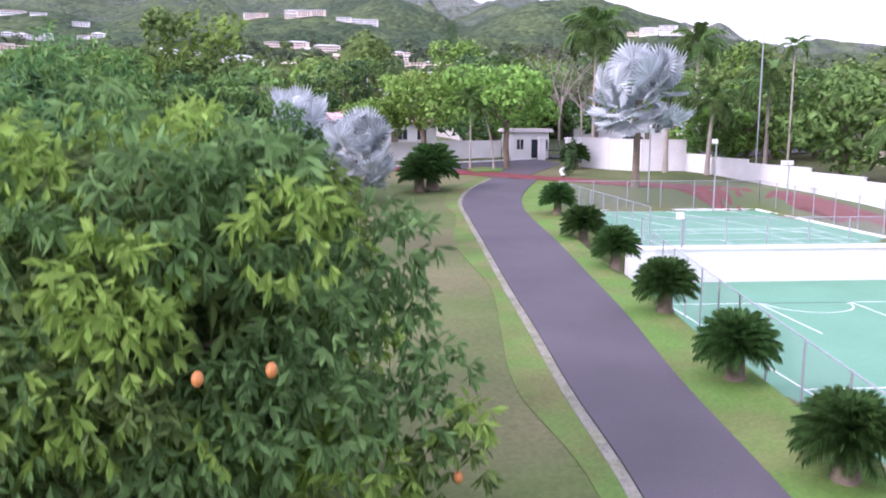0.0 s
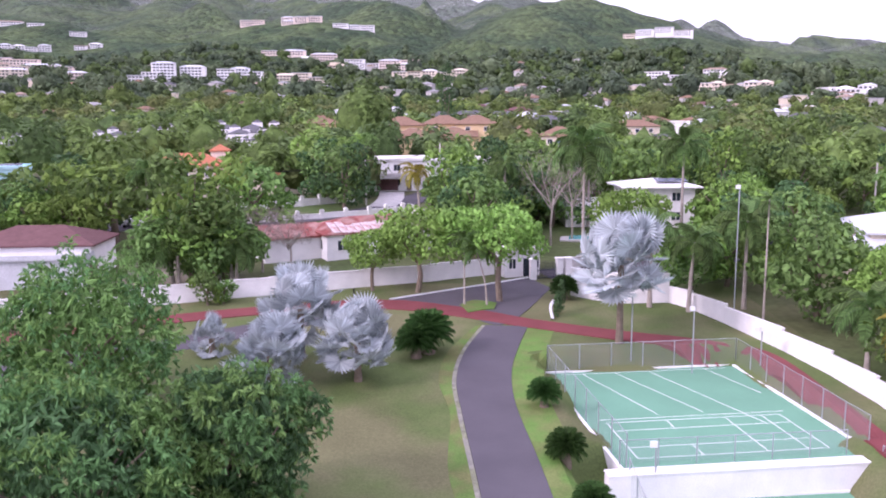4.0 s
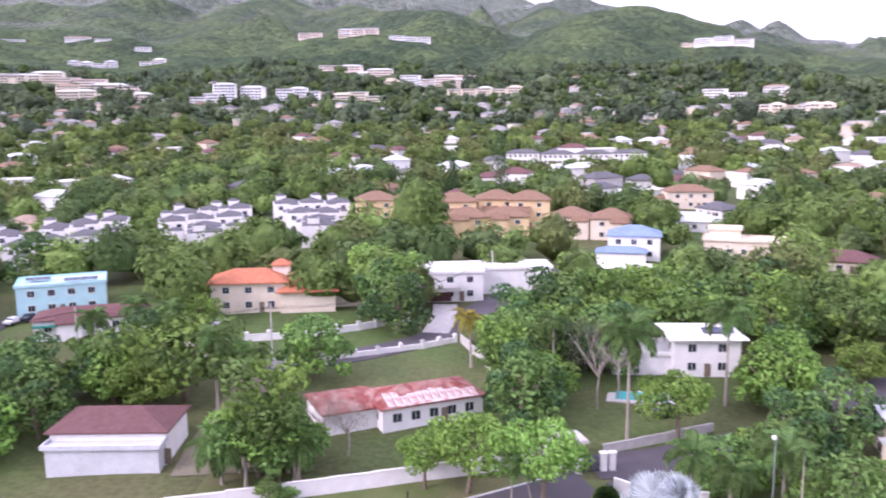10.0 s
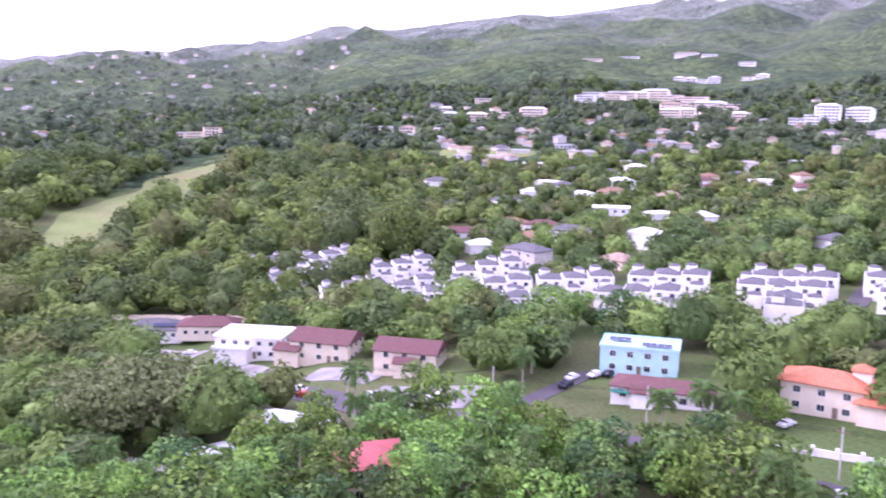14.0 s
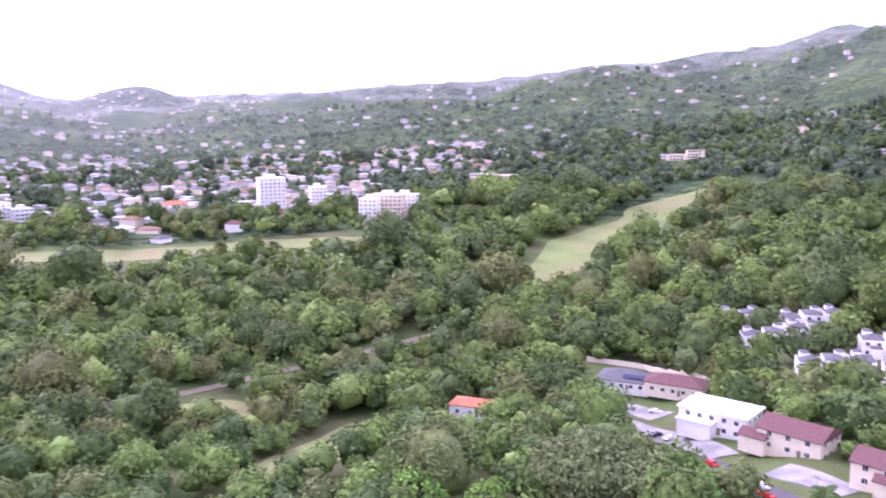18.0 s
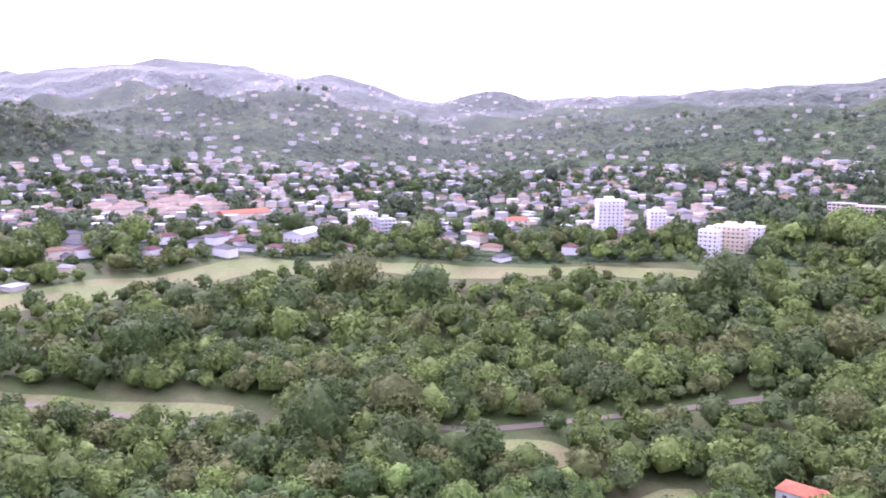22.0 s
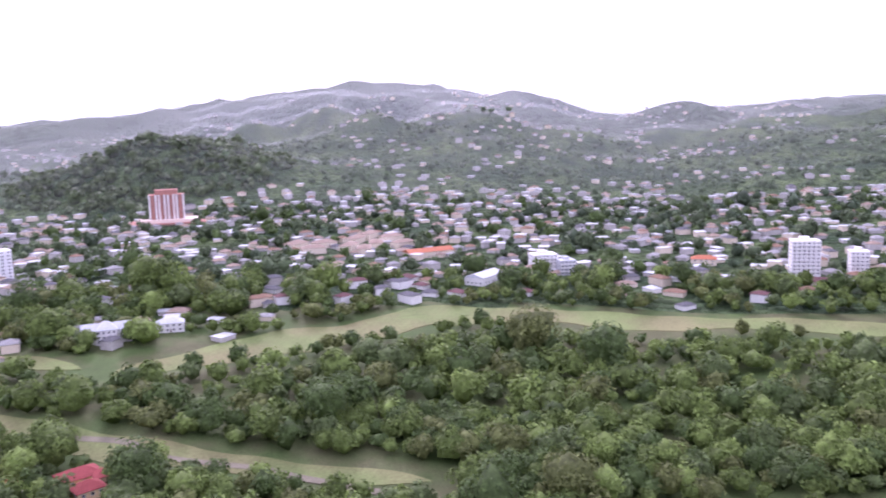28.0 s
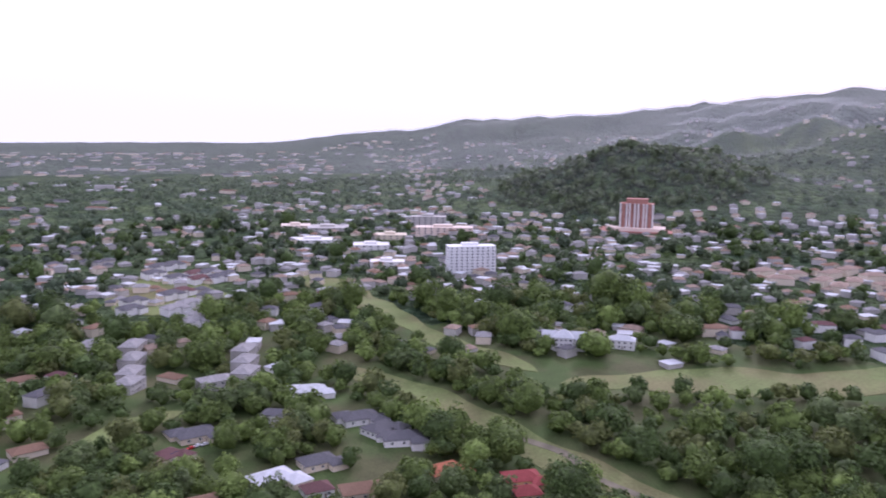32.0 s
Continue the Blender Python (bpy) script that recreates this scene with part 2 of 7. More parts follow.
MID_ROOF = material("weathered_grey_roof", (0.3, 0.295, 0.285), vary=0.3, scale=0.5, fine=6)
CRIMSON = material("crimson_roof", (0.3, 0.075, 0.07), vary=0.25, scale=0.6, fine=8)
PALE_ROOF = material("pale_sheet_roof", (0.55, 0.57, 0.58), vary=0.2, scale=0.5, fine=6)
SOLAR = material("solar_panel", (0.02, 0.03, 0.07), rough=0.2, vary=0.2, fine=3, bump=0)
WATER = material("pool_water", (0.08, 0.42, 0.42), rough=0.08, vary=0.1, bump=0.05)
CARPAINTS = [material("white_car_paint", (0.7, 0.7, 0.7), rough=0.25, vary=0.03, bump=0), material("dark_car_paint", (0.03, 0.035, 0.05), rough=0.25, vary=0.03, bump=0), material("red_car_paint", (0.5, 0.04, 0.03), rough=0.25, vary=0.03, bump=0)]
RUBBER = material("tyre_rubber", (0.02, 0.02, 0.02), vary=0.1)
BRICK_RED = material("red_brick_tower", (0.42, 0.21, 0.165), vary=0.2, scale=0.3, fine=5)
WHITE = material("white_paint", (0.78, 0.77, 0.74), vary=0.12, scale=0.7, fine=12, bump=0.1)
CREAM = material("cream_paint", (0.71, 0.625, 0.49), vary=0.12, scale=0.7, fine=12, bump=0.1)
PINK = material("pink_paint", (0.77, 0.65, 0.55), vary=0.12, scale=0.7, fine=12, bump=0.1)
YELLOW = material("yellow_paint", (0.7, 0.53, 0.3), vary=0.12, scale=0.7, fine=12, bump=0.1)
AQUA = material("aqua_paint", (0.42, 0.66, 0.68), vary=0.12, scale=0.7, fine=12, bump=0.1)
TERRACOTTA = material("terracotta_tiles", (0.45, 0.17, 0.095), vary=0.3, scale=1.2, fine=9, bump=0.4)
MAROON = material("maroon_roof", (0.15, 0.082, 0.078), vary=0.25, scale=1.2, fine=9, bump=0.4)
DULL_TILES = material("faded_pink_tiles", (0.31, 0.235, 0.18), vary=0.35, scale=0.4, fine=3, bump=0.3)
BROWN_ROOF = material("brown_shingles", (0.235, 0.15, 0.1), vary=0.25, scale=1.2, fine=9, bump=0.4)
GREY_ROOF = material("grey_shingles", (0.125, 0.125, 0.13), vary=0.35, scale=1.2, fine=9, bump=0.4)
FENCE_WIRE = bpy.data.materials.new("chain_link")
FENCE_WIRE.use_nodes = True
fw = FENCE_WIRE.node_tree
fw_clear = fw.nodes.new("ShaderNodeBsdfTransparent")
fw_mix = fw.nodes.new("ShaderNodeMixShader")
fw_mix.inputs[0].default_value = 0.16
fw.nodes["Principled BSDF"].inputs["Base Color"].default_value = (0.35, 0.4, 0.4, 1)
fw.links.new(fw_clear.outputs[0], fw_mix.inputs[1])
fw.links.new(fw.nodes["Principled BSDF"].outputs[0], fw_mix.inputs[2])
fw.links.new(fw_mix.outputs[0], fw.nodes["Material Output"].inputs[0])
YARD = material("worn_yard_paving", (0.3, 0.29, 0.27), vary=0.35, scale=0.2, fine=4, second=(0.2, 0.2, 0.19), mixscale=0.12)
CONCRETE = material("concrete", (0.5, 0.48, 0.45), vary=0.25, scale=0.8, fine=12)
ASPHALT = material("asphalt", (0.104, 0.096, 0.104), vary=0.2, scale=0.25, fine=25, bump=0.3)
GLASS = material("window_glass", (0.03, 0.04, 0.05), rough=0.12, vary=0.1, bump=0)


# ---- building helpers ----
def link(name, verts, faces, mat, parent=None, label="", smooth=False):
    me = bpy.data.meshes.new(name)
    me.from_pydata([tuple(v) for v in verts], [], faces)
    me.materials.append(mat)
    if smooth:
        me.polygons.foreach_set("use_smooth", [True] * len(me.polygons))
    me.update()
    ob = new(name, me)
    if parent:
        ob.parent = parent
    if label:
        ob["label"] = label
    return ob


def array_mesh(name, verts, quads, mats, index=None, smooth=False):
    """A mesh from arrays of corners and of four-cornered faces."""
    me = bpy.data.meshes.new(name)
    me.vertices.add(len(verts))
    me.vertices.foreach_set("co", np.asarray(verts, np.float32).ravel())
    k = quads.shape[1]
    me.loops.add(quads.size)
    me.loops.foreach_set("vertex_index", quads.astype(np.int32).ravel())
    me.polygons.add(len(quads))
    me.polygons.foreach_set("loop_start", np.arange(0, quads.size, k, dtype=np.int32))
    for m in mats:
        me.materials.append(m)
    if index is not None:
        me.polygons.foreach_set("material_index", np.asarray(index, np.int32))
    me.polygons.foreach_set("use_smooth", np.full(len(quads), smooth))
    me.update(calc_edges=True)
    return me


def thing(name, m, label, category, group=""):
    ob = new(name)
    ob.matrix_basis = m
    return tagged(ob, label, category, group)


def box(x0, x1, y0, y1, z0, z1):
    v = [(x, y, z) for z in (z0, z1) for y in (y0, y1) for x in (x0, x1)]
    f = [(0, 2, 3, 1), (4, 5, 7, 6), (0, 1, 5, 4), (2, 6, 7, 3), (0, 4, 6, 2), (1, 3, 7, 5)]
    return v, f


def boxes(*list_of):
    v, f = [], []
    for b in list_of:
        bv, bf = box(*b)
        f += [tuple(i + len(v) for i in q) for q in bf]
        v += bv
    return v, f


# ---- the lie of the land ----
# Heights of the ground along rays from the camera's foot: degrees to the left of +y, then metres at RADII
RADII = [0, 60, 120, 200, 300, 450, 650, 900, 1200, 1600, 2100, 2800, 3500, 4300, 7000]
RAYS = []


def ray(az, *heights):
    RAYS.append((az, heights))


ray(-60, 0, 1.5, 4, 6, 8, 12, 18, 28, 50, 80, 120, 160, 200, 220, 200)
ray(-30, 0, 2.6, 5, 8, 10, 14, 22, 45, 68, 97, 132, 193, 234, 264, 234)
ray(-22, 0, 2.8, 5.3, 8.5, 11.5, 15, 23, 48, 82, 111, 144, 217, 270, 310, 280)
ray(-14, 0, 2.9, 5.7, 9, 13, 16, 24, 52, 100, 137, 176, 269, 341, 391, 361)
ray(-6, 0, 3, 5.9, 9.3, 13.6, 17.1, 25, 52, 93, 132, 196, 317, 436, 469, 422)
ray(0, 0, 3, 6, 9.5, 14, 18, 25, 52, 85, 120, 195, 333, 481, 501, 441)
ray(12, 0, 2.9, 5.8, 10, 15, 19, 27, 55, 105, 160, 238, 370, 503, 553, 473)
ray(24, 0, 2.7, 5.2, 9, 12, 16, 26, 55, 81, 139, 223, 370, 508, 578, 498)
ray(36, 0, 2.4, 3.8, 6, 8, 12, 24, 50, 91, 138, 209, 322, 445, 525, 465)
ray(48, 0, 2, 1, 0, -4, 4, 20, 45, 79, 127, 184, 273, 371, 441, 391)
ray(54, 0, 1.8, -0.5, -4, -10, -1, 16, 38, 66, 104, 156, 225, 299, 359, 319)
ray(60, 0, 1.5, -2, -8, -16, -6, 12, 32, 58, 95, 152, 209, 266, 316, 286)
ray(75, 0, 0.5, -5, -14, -24, -12, 4, 16, 33, 60, 103, 157, 191, 221, 191)
ray(84, 0, -0.1, -6.2, -16.4, -25, -14.4, 0.4, 10, 21, 44, 83, 140, 166, 178, 154)
ray(90, 0, -0.5, -7, -18, -26, -16, -2, 6, 14.2, 33, 71, 131, 151, 151, 131)
ray(96, 0, -0.9, -7.4, -18, -26, -16, -1.2, 6, 10.2, 26, 59, 117, 130, 122, 98)
ray(105, 0, -1.5, -8, -18, -26, -16, 0, 6, 17.6, 53, 108, 184, 210, 190, 160)
ray(113, 0, -2.1, -8, -16.8, -25, -12.3, 2.5, 7.2, 21, 69, 125, 201, 263, 249, 201)
ray(118, 0, -2.5, -8, -16, -24, -10, 4, 8, 20, 70, 120, 190, 270, 260, 200)
ray(122, 0, -2.7, -7.7, -14.7, -21, -8, 4.7, 8, 17.7, 67, 95, 157, 239, 239, 185)
ray(130, 0, -3, -7, -12, -16, -4, 6, 8, 12.7, 61, 44, 88, 173, 193, 153)
ray(138, 0, -3, -7, -10.7, -12, -4, 4.7, 7.3, 12.9, 39, 41, 69, 134, 161, 134)
ray(142, 0, -3, -7, -10, -10, -4, 4, 7, 8.2, 14.9, 16.1, 28, 75, 105, 85)
ray(153, 0, -3, -6, -8, -8, -4, 2, 5, 7, 8, 10, 12, 15, 18, 15)
ray(168, 0, -3, -5, -6, -6, -3, 0, 2, 4, 6, 8, 12, 16, 20, 15)
ray(300, 0, 1.5, 4, 6, 8, 12, 18, 28, 50, 80, 120, 160, 200, 220, 200)


def smooth(a, b, x):
    t = np.clip((x - a) / (b - a), 0, 1)
    return t * t * (3 - 2 * t)


AZ = np.array([r[0] for r in RAYS], float)
HT = np.array([r[1] for r in RAYS], float)


def waves(x, y, size, seed):
    """Soft uneven hills, about -1 to 1, without noise tables."""
    rs = np.random.RandomState(seed)
    s = 0 * x
    for k in range(6):
        a, p = rs.rand() * 6.28, rs.rand(2) * 6.28
        w = size * (0.7 + 0.6 * rs.rand())
        s = s + np.sin((x * math.cos(a) + y * math.sin(a)) / w * 6.28 + p[0] + 1.3 * np.sin((x * math.sin(a) - y * math.cos(a)) / w * 4 + p[1]))
    return s / 3.4


# crests of the green foothills: degrees to the left, distance, height; then how steeply their sides fall
SPURS = [
    ([(-1.6, 1330, 96), (-3.6, 1450, 166), (-6.3, 1600, 224), (-8.8, 1700, 240), (-11.5, 1800, 222), (-14.5, 2050, 212)], 0.5),
    ([(-11.5, 1800, 222), (-14.0, 1600, 178), (-17.0, 1380, 118)], 0.5),
    ([(-8.8, 1700, 240), (-7.0, 1450, 160), (-5.5, 1200, 92)], 0.42),
    ([(1.2, 1340, 98), (2.2, 1480, 158), (3.6, 1640, 232), (5.6, 1760, 252), (8.0, 1950, 268), (9.5, 2300, 330)], 0.52),
    ([(3.6, 1640, 232), (5.2, 1420, 150), (6.0, 1250, 100)], 0.42),
    ([(1.0, 1260, 82), (4.8, 1380, 150), (8.2, 1450, 180), (11.2, 1470, 178), (14.5, 1420, 132)], 0.42),
    ([(14.0, 2500, 380), (16.5, 2050, 290), (19.0, 1650, 190), (20.0, 1350, 118)], 0.48),
    ([(22.0, 2600, 400), (24.5, 2100, 285), (26.0, 1650, 175)], 0.48),
    ([(-5.0, 2900, 430), (-3.2, 2450, 330), (-1.8, 2050, 215)], 0.55),
    ([(32.0, 2700, 380), (35.0, 2200, 270), (38.5, 1700, 165)], 0.45),
    ([(-20.0, 2400, 190), (-22.5, 1900, 145), (-25.0, 1450, 100)], 0.4),
]


def crest(x, y, line, fall):
    """Height of a foothill whose sides fall from a broken crest line."""
    pts = [(-r * math.sin(radians(a)), r * math.cos(radians(a)), z) for a, r, z in line]
    best = np.full(np.shape(x), -1e4)
    rough = 1 + 0.22 * waves(x, y, 170, 31) + 0.12 * waves(x, y, 70, 32)
    for (ax, ay, az), (bx, by, bz) in zip(pts, pts[1:]):
        t = np.clip(((x - ax) * (bx - ax) + (y - ay) * (by - ay)) / ((bx - ax) ** 2 + (by - ay) ** 2), 0, 1)
        d = np.hypot(x - ax - t * (bx - ax), y - ay - t * (by - ay))
        best = np.maximum(best, az + t * (bz - az) - fall * rough * (np.sqrt(d * d + 900) - 30))
    return best


def lay(x, y):
    """Height of the open ground, before platforms and roads are cut into it."""
    x, y = np.asarray(x, float), np.asarray(y, float)
    r, az = np.hypot(x, y), np.degrees(np.arctan2(-x, y))
    az = np.where(az < -60, az + 360, az)
    i = np.clip(np.searchsorted(AZ, az) - 1, 0, len(AZ) - 2)
    u = (az - AZ[i]) / (AZ[i + 1] - AZ[i])
    u = u * u * (3 - 2 * u)
    j = np.clip(np.searchsorted(RADII, r) - 1, 0, len(RADII) - 2)
    rr = np.array(RADII, float)
    v = (r - rr[j]) / (rr[j + 1] - rr[j])
    h = (HT[i, j] * (1 - v) + HT[i, j + 1] * v) * (1 - u) + (HT[i + 1, j] * (1 - v) + HT[i + 1, j + 1] * v) * u
    for a, rr, amp, spread in HILLS:
        hx, hy = -rr * math.sin(radians(a)), rr * math.cos(radians(a))
        h = h + amp * np.exp(-((x - hx) ** 2 + (y - hy) ** 2) / (2 * spread ** 2))
    far = smooth(700, 2000, r) * np.clip(h / 150, 0, 1.6)
    ridge = 1 - 2 * np.abs(waves(x, y, 700, 5)) + 0.5 * waves(x, y, 260, 6)
    h = h + far * 40 * (ridge - 0.2) * (1 - 0.65 * smooth(2300, 3300, r)) + smooth(120, 400, r) * 1.2 * waves(x, y, 150, 3)
    for line, fall in SPURS if np.max(r) > 950 and np.min(az) < 52 else ():
        c = crest(x, y, line, fall) - h
        h = h + np.where(c > 60, c, 9 * np.log1p(np.exp(np.clip(c, -200, 60) / 9)))
    return h


# level places: x0, x1, y0, y1, height, width of the slope round them, turn
PLATFORMS = [(10.6, 27.2, 14.0, 49.6, -0.05, 1.5, radians(5)), (10.4, 26.8, 51.0, 68.4, 1.65, 1.5, radians(7))]
# hills of their own: degrees to the left, distance, height, spread
HILLS = [(0.2, 1500, -30, 120), (127, 1480, 50, 100), (121, 1450, 16, 120), (33, 1500, 45, 200), (105, 1900, 40, 200), (92.6, 2700, 40, 90), (101.5, 3000, 30, 110), (109.5, 3400, 36, 210), (52, 3300, 34, 260)]


def ground_z(x, y):
    z = lay(x, y)
    for x0, x1, y0, y1, level, soft, turn in PLATFORMS:
        c, s = math.cos(turn), math.sin(turn)
        cx, cy = (x0 + x1) / 2, (y0 + y1) / 2
        px, py = (x - cx) * c + (y - cy) * s, -(x - cx) * s + (y - cy) * c
        out = np.maximum(np.abs(px) - (x1 - x0) / 2, np.abs(py) - (y1 - y0) / 2)
        k = 1 - smooth(0, soft, out)
        z = z * (1 - k) + level * k
    return z


def gz(x, y):
    return float(ground_z(np.array(x, float), np.array(y, float)))


def lines(lo, hi, step, limit, growth):
    near = list(np.arange(lo, hi + 0.01, step))
    out, d, v = [], step, hi
    while v < limit:
        d = min(d * growth, 100)
        v += d
        out.append(v)
    back, d, v = [], step, lo
    while v > -limit:
        d = min(d * growth, 100)
        v -= d
        back.append(v)
    return np.array(back[::-1] + near + out)


def ground():
    gx, gy = lines(-60, 48, 1.5, 4700, 1.035), lines(6, 112, 1.5, 4700, 1.035)
    X, Y = np.meshgrid(gx, gy)
    Z = ground_z(X, Y)
    n, m = len(gx), len(gy)
    idx = np.arange(n * m).reshape(m, n)
    quads = np.stack([idx[:-1, :-1], idx[:-1, 1:], idx[1:, 1:], idx[1:, :-1]], -1).reshape(-1, 4)
    cx, cy = X[:-1, :-1].ravel(), Y[:-1, :-1].ravel()
    r = np.hypot(cx, cy)
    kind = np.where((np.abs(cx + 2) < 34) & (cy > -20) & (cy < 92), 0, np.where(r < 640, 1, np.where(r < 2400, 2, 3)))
    me = array_mesh("ground", np.stack([X, Y, Z], -1).reshape(-1, 3), quads, [LAWN, WOOD_FLOOR, FOREST, FOREST_HAZED], kind, smooth=True)
    return tagged(new("ground", me), "grassy ground rising to wooded mountains", "ground", kind="structure")


ground()


def haze_sheet_material():
    """Stands in for haze: mostly clear, thicker with distance over the hills and in one added bank."""
    m = bpy.data.materials.new("thin_haze")
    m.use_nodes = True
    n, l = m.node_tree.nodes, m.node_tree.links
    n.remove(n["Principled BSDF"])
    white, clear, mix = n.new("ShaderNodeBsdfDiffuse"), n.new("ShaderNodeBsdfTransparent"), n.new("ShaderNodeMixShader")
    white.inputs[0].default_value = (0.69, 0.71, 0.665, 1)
    geo, away, bank, bank_haze, patch = n.new("ShaderNodeNewGeometry"), n.new("ShaderNodeVectorMath"), n.new("ShaderNodeVectorMath"), n.new("ShaderNodeMapRange"), n.new("ShaderNodeTexNoise")
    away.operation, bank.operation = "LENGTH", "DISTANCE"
    bank.inputs[1].default_value = HAZE_BANK
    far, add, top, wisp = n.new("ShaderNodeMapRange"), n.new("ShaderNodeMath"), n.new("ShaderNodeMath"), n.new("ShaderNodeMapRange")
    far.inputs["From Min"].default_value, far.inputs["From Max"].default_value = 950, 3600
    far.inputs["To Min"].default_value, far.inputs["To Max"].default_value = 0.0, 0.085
    bank_haze.inputs["From Min"].default_value, bank_haze.inputs["From Max"].default_value = 1900, 500
    bank_haze.inputs["To Min"].default_value, bank_haze.inputs["To Max"].default_value = 0.0, 0.13
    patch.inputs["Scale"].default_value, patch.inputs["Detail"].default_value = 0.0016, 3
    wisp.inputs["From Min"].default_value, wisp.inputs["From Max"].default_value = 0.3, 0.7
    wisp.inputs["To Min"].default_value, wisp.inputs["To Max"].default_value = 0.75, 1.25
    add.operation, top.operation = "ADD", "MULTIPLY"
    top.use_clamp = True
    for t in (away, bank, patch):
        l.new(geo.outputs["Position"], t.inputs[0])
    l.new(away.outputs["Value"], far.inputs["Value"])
    l.new(bank.outputs["Value"], bank_haze.inputs["Value"])
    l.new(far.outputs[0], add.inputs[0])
    l.new(bank_haze.outputs[0], add.inputs[1])
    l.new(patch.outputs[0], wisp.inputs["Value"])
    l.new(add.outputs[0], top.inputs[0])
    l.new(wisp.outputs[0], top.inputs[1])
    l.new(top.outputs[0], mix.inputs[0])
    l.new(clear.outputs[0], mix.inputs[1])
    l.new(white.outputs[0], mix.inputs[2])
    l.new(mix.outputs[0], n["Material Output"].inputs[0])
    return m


# centre of the thicker part, added for the pale glow over one ridge
HAZE_BANK = (-2650.0, -1150.0, 250.0)


def haze_sheet():
    """A see-through sheet added just over the far slopes to stand in for haze."""
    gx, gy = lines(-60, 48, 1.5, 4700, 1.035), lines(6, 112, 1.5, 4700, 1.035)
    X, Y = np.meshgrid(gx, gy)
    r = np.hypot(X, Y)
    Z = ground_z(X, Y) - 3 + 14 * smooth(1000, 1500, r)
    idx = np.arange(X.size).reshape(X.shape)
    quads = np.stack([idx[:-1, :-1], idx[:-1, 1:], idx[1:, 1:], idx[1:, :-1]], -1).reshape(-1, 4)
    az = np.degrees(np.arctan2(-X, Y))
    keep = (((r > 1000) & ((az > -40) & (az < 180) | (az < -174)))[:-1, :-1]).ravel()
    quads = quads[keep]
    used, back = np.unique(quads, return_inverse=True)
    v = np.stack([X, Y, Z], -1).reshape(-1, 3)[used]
    me = array_mesh("haze_sheet", v, back.reshape(-1, 4), [haze_sheet_material()], smooth=True)
    return tagged(new("haze_sheet", me), "see-through pale sheet added over the far hills for haze", "mist", kind="structure")


haze_sheet()


# ---- trees ----
def crown_arrays(rs, blobs, count, leaf, droop=0.0, fill=0.25, picks=False):
    """Leaf sprays spread over a heap of rounded masses: arrays of corners and faces."""
    blobs = np.array(blobs, float)
    area = (blobs[:, 3] * blobs[:, 4] + blobs[:, 4] * blobs[:, 5] + blobs[:, 3] * blobs[:, 5])
    pick = rs.choice(len(blobs), count, p=area / area.sum())
    b = blobs[pick]
    d = rs.normal(size=(count, 3))
    d[:, 2] += 0.25
    d /= np.linalg.norm(d, axis=1)[:, None]
    rad = np.where(rs.rand(count) < fill, 0.55 + 0.3 * rs.rand(count), 0.86 + 0.22 * rs.rand(count))
    p = b[:, :3] + d * b[:, 3:6] * rad[:, None]
    nrm = d + rs.normal(size=(count, 3)) * 0.55
    nrm /= np.linalg.norm(nrm, axis=1)[:, None]
    up = rs.normal(size=(count, 3))
    up[:, 2] -= droop
    t = up - nrm * (up * nrm).sum(1)[:, None]
    t /= np.linalg.norm(t, axis=1)[:, None] + 1e-9
    s = np.cross(nrm, t)
    L = (leaf * (0.6 + 0.8 * rs.rand(count)))[:, None]
    W = L * (0.55 if not droop else 0.3)
    a = p - t * L * 0.5
    mid1, mid2 = p + s * W * 0.5 - nrm * L * 0.1, p - s * W * 0.5 - nrm * L * 0.1
    tip = p + t * L * 0.5
    v = np.stack([a, mid1, tip, mid2], 1).reshape(-1, 3)
    q = np.arange(count * 4).reshape(-1, 4)
    return (v, q, pick) if picks else (v, q)


def tuft_arrays(rs, blobs, count, each, leaf):
    """Hanging tufts of long leaves on a heap of masses: corners, faces, and the mass that each face belongs to."""
    blobs = np.array(blobs, float)
    area = blobs[:, 3] ** 2
    pick = rs.choice(len(blobs), count, p=area / area.sum())
    b = blobs[pick]
    d = rs.normal(size=(count, 3))
    d[:, 2] += 0.35
    d /= np.linalg.norm(d, axis=1)[:, None]
    p = b[:, :3] + d * b[:, 3:6] * (0.8 + 0.3 * rs.rand(count))[:, None]
    i = np.repeat(np.arange(count), each)
    n = len(i)
    t = d[i] * 0.55 + rs.normal(size=(n, 3)) * 0.5
    t[:, 2] -= 0.75
    t /= np.linalg.norm(t, axis=1)[:, None]
    s = np.cross(t, d[i] + 0.6 * rs.normal(size=(n, 3)))
    s = np.cross(s, t)
    s = np.cross(t, s)
    s /= np.linalg.norm(s, axis=1)[:, None] + 1e-9
    L = (leaf * (0.65 + 0.6 * rs.rand(n)))[:, None]
    mid = p[i] + t * L * 0.5 + d[i] * L * 0.08
    v = np.stack([p[i], mid + s * L * 0.15, p[i] + t * L, mid - s * L * 0.15], 1).reshape(-1, 3)
    return v, np.arange(n * 4).reshape(-1, 4), pick[i]


def heap(rs, r, h, n, flat=0.75, base=0.35):
    """Masses of a crown of radius r between base*h and h."""
    out = [(0, 0, h * (0.5 + 0.5 * base), r * 0.68, r * 0.68, (h * (1 - base)) * 0.46)]
    for k in range(n):
        a = 6.283 * (k + rs.rand() * 0.7) / n
        d = r * (0.5 + 0.4 * rs.rand())
        q = r * (0.2 + 0.2 * rs.rand())
        out.append((d * math.cos(a), d * math.sin(a), h * (base + 0.12 + (0.78 - base) * rs.rand()), q, q, q * flat))
    return out


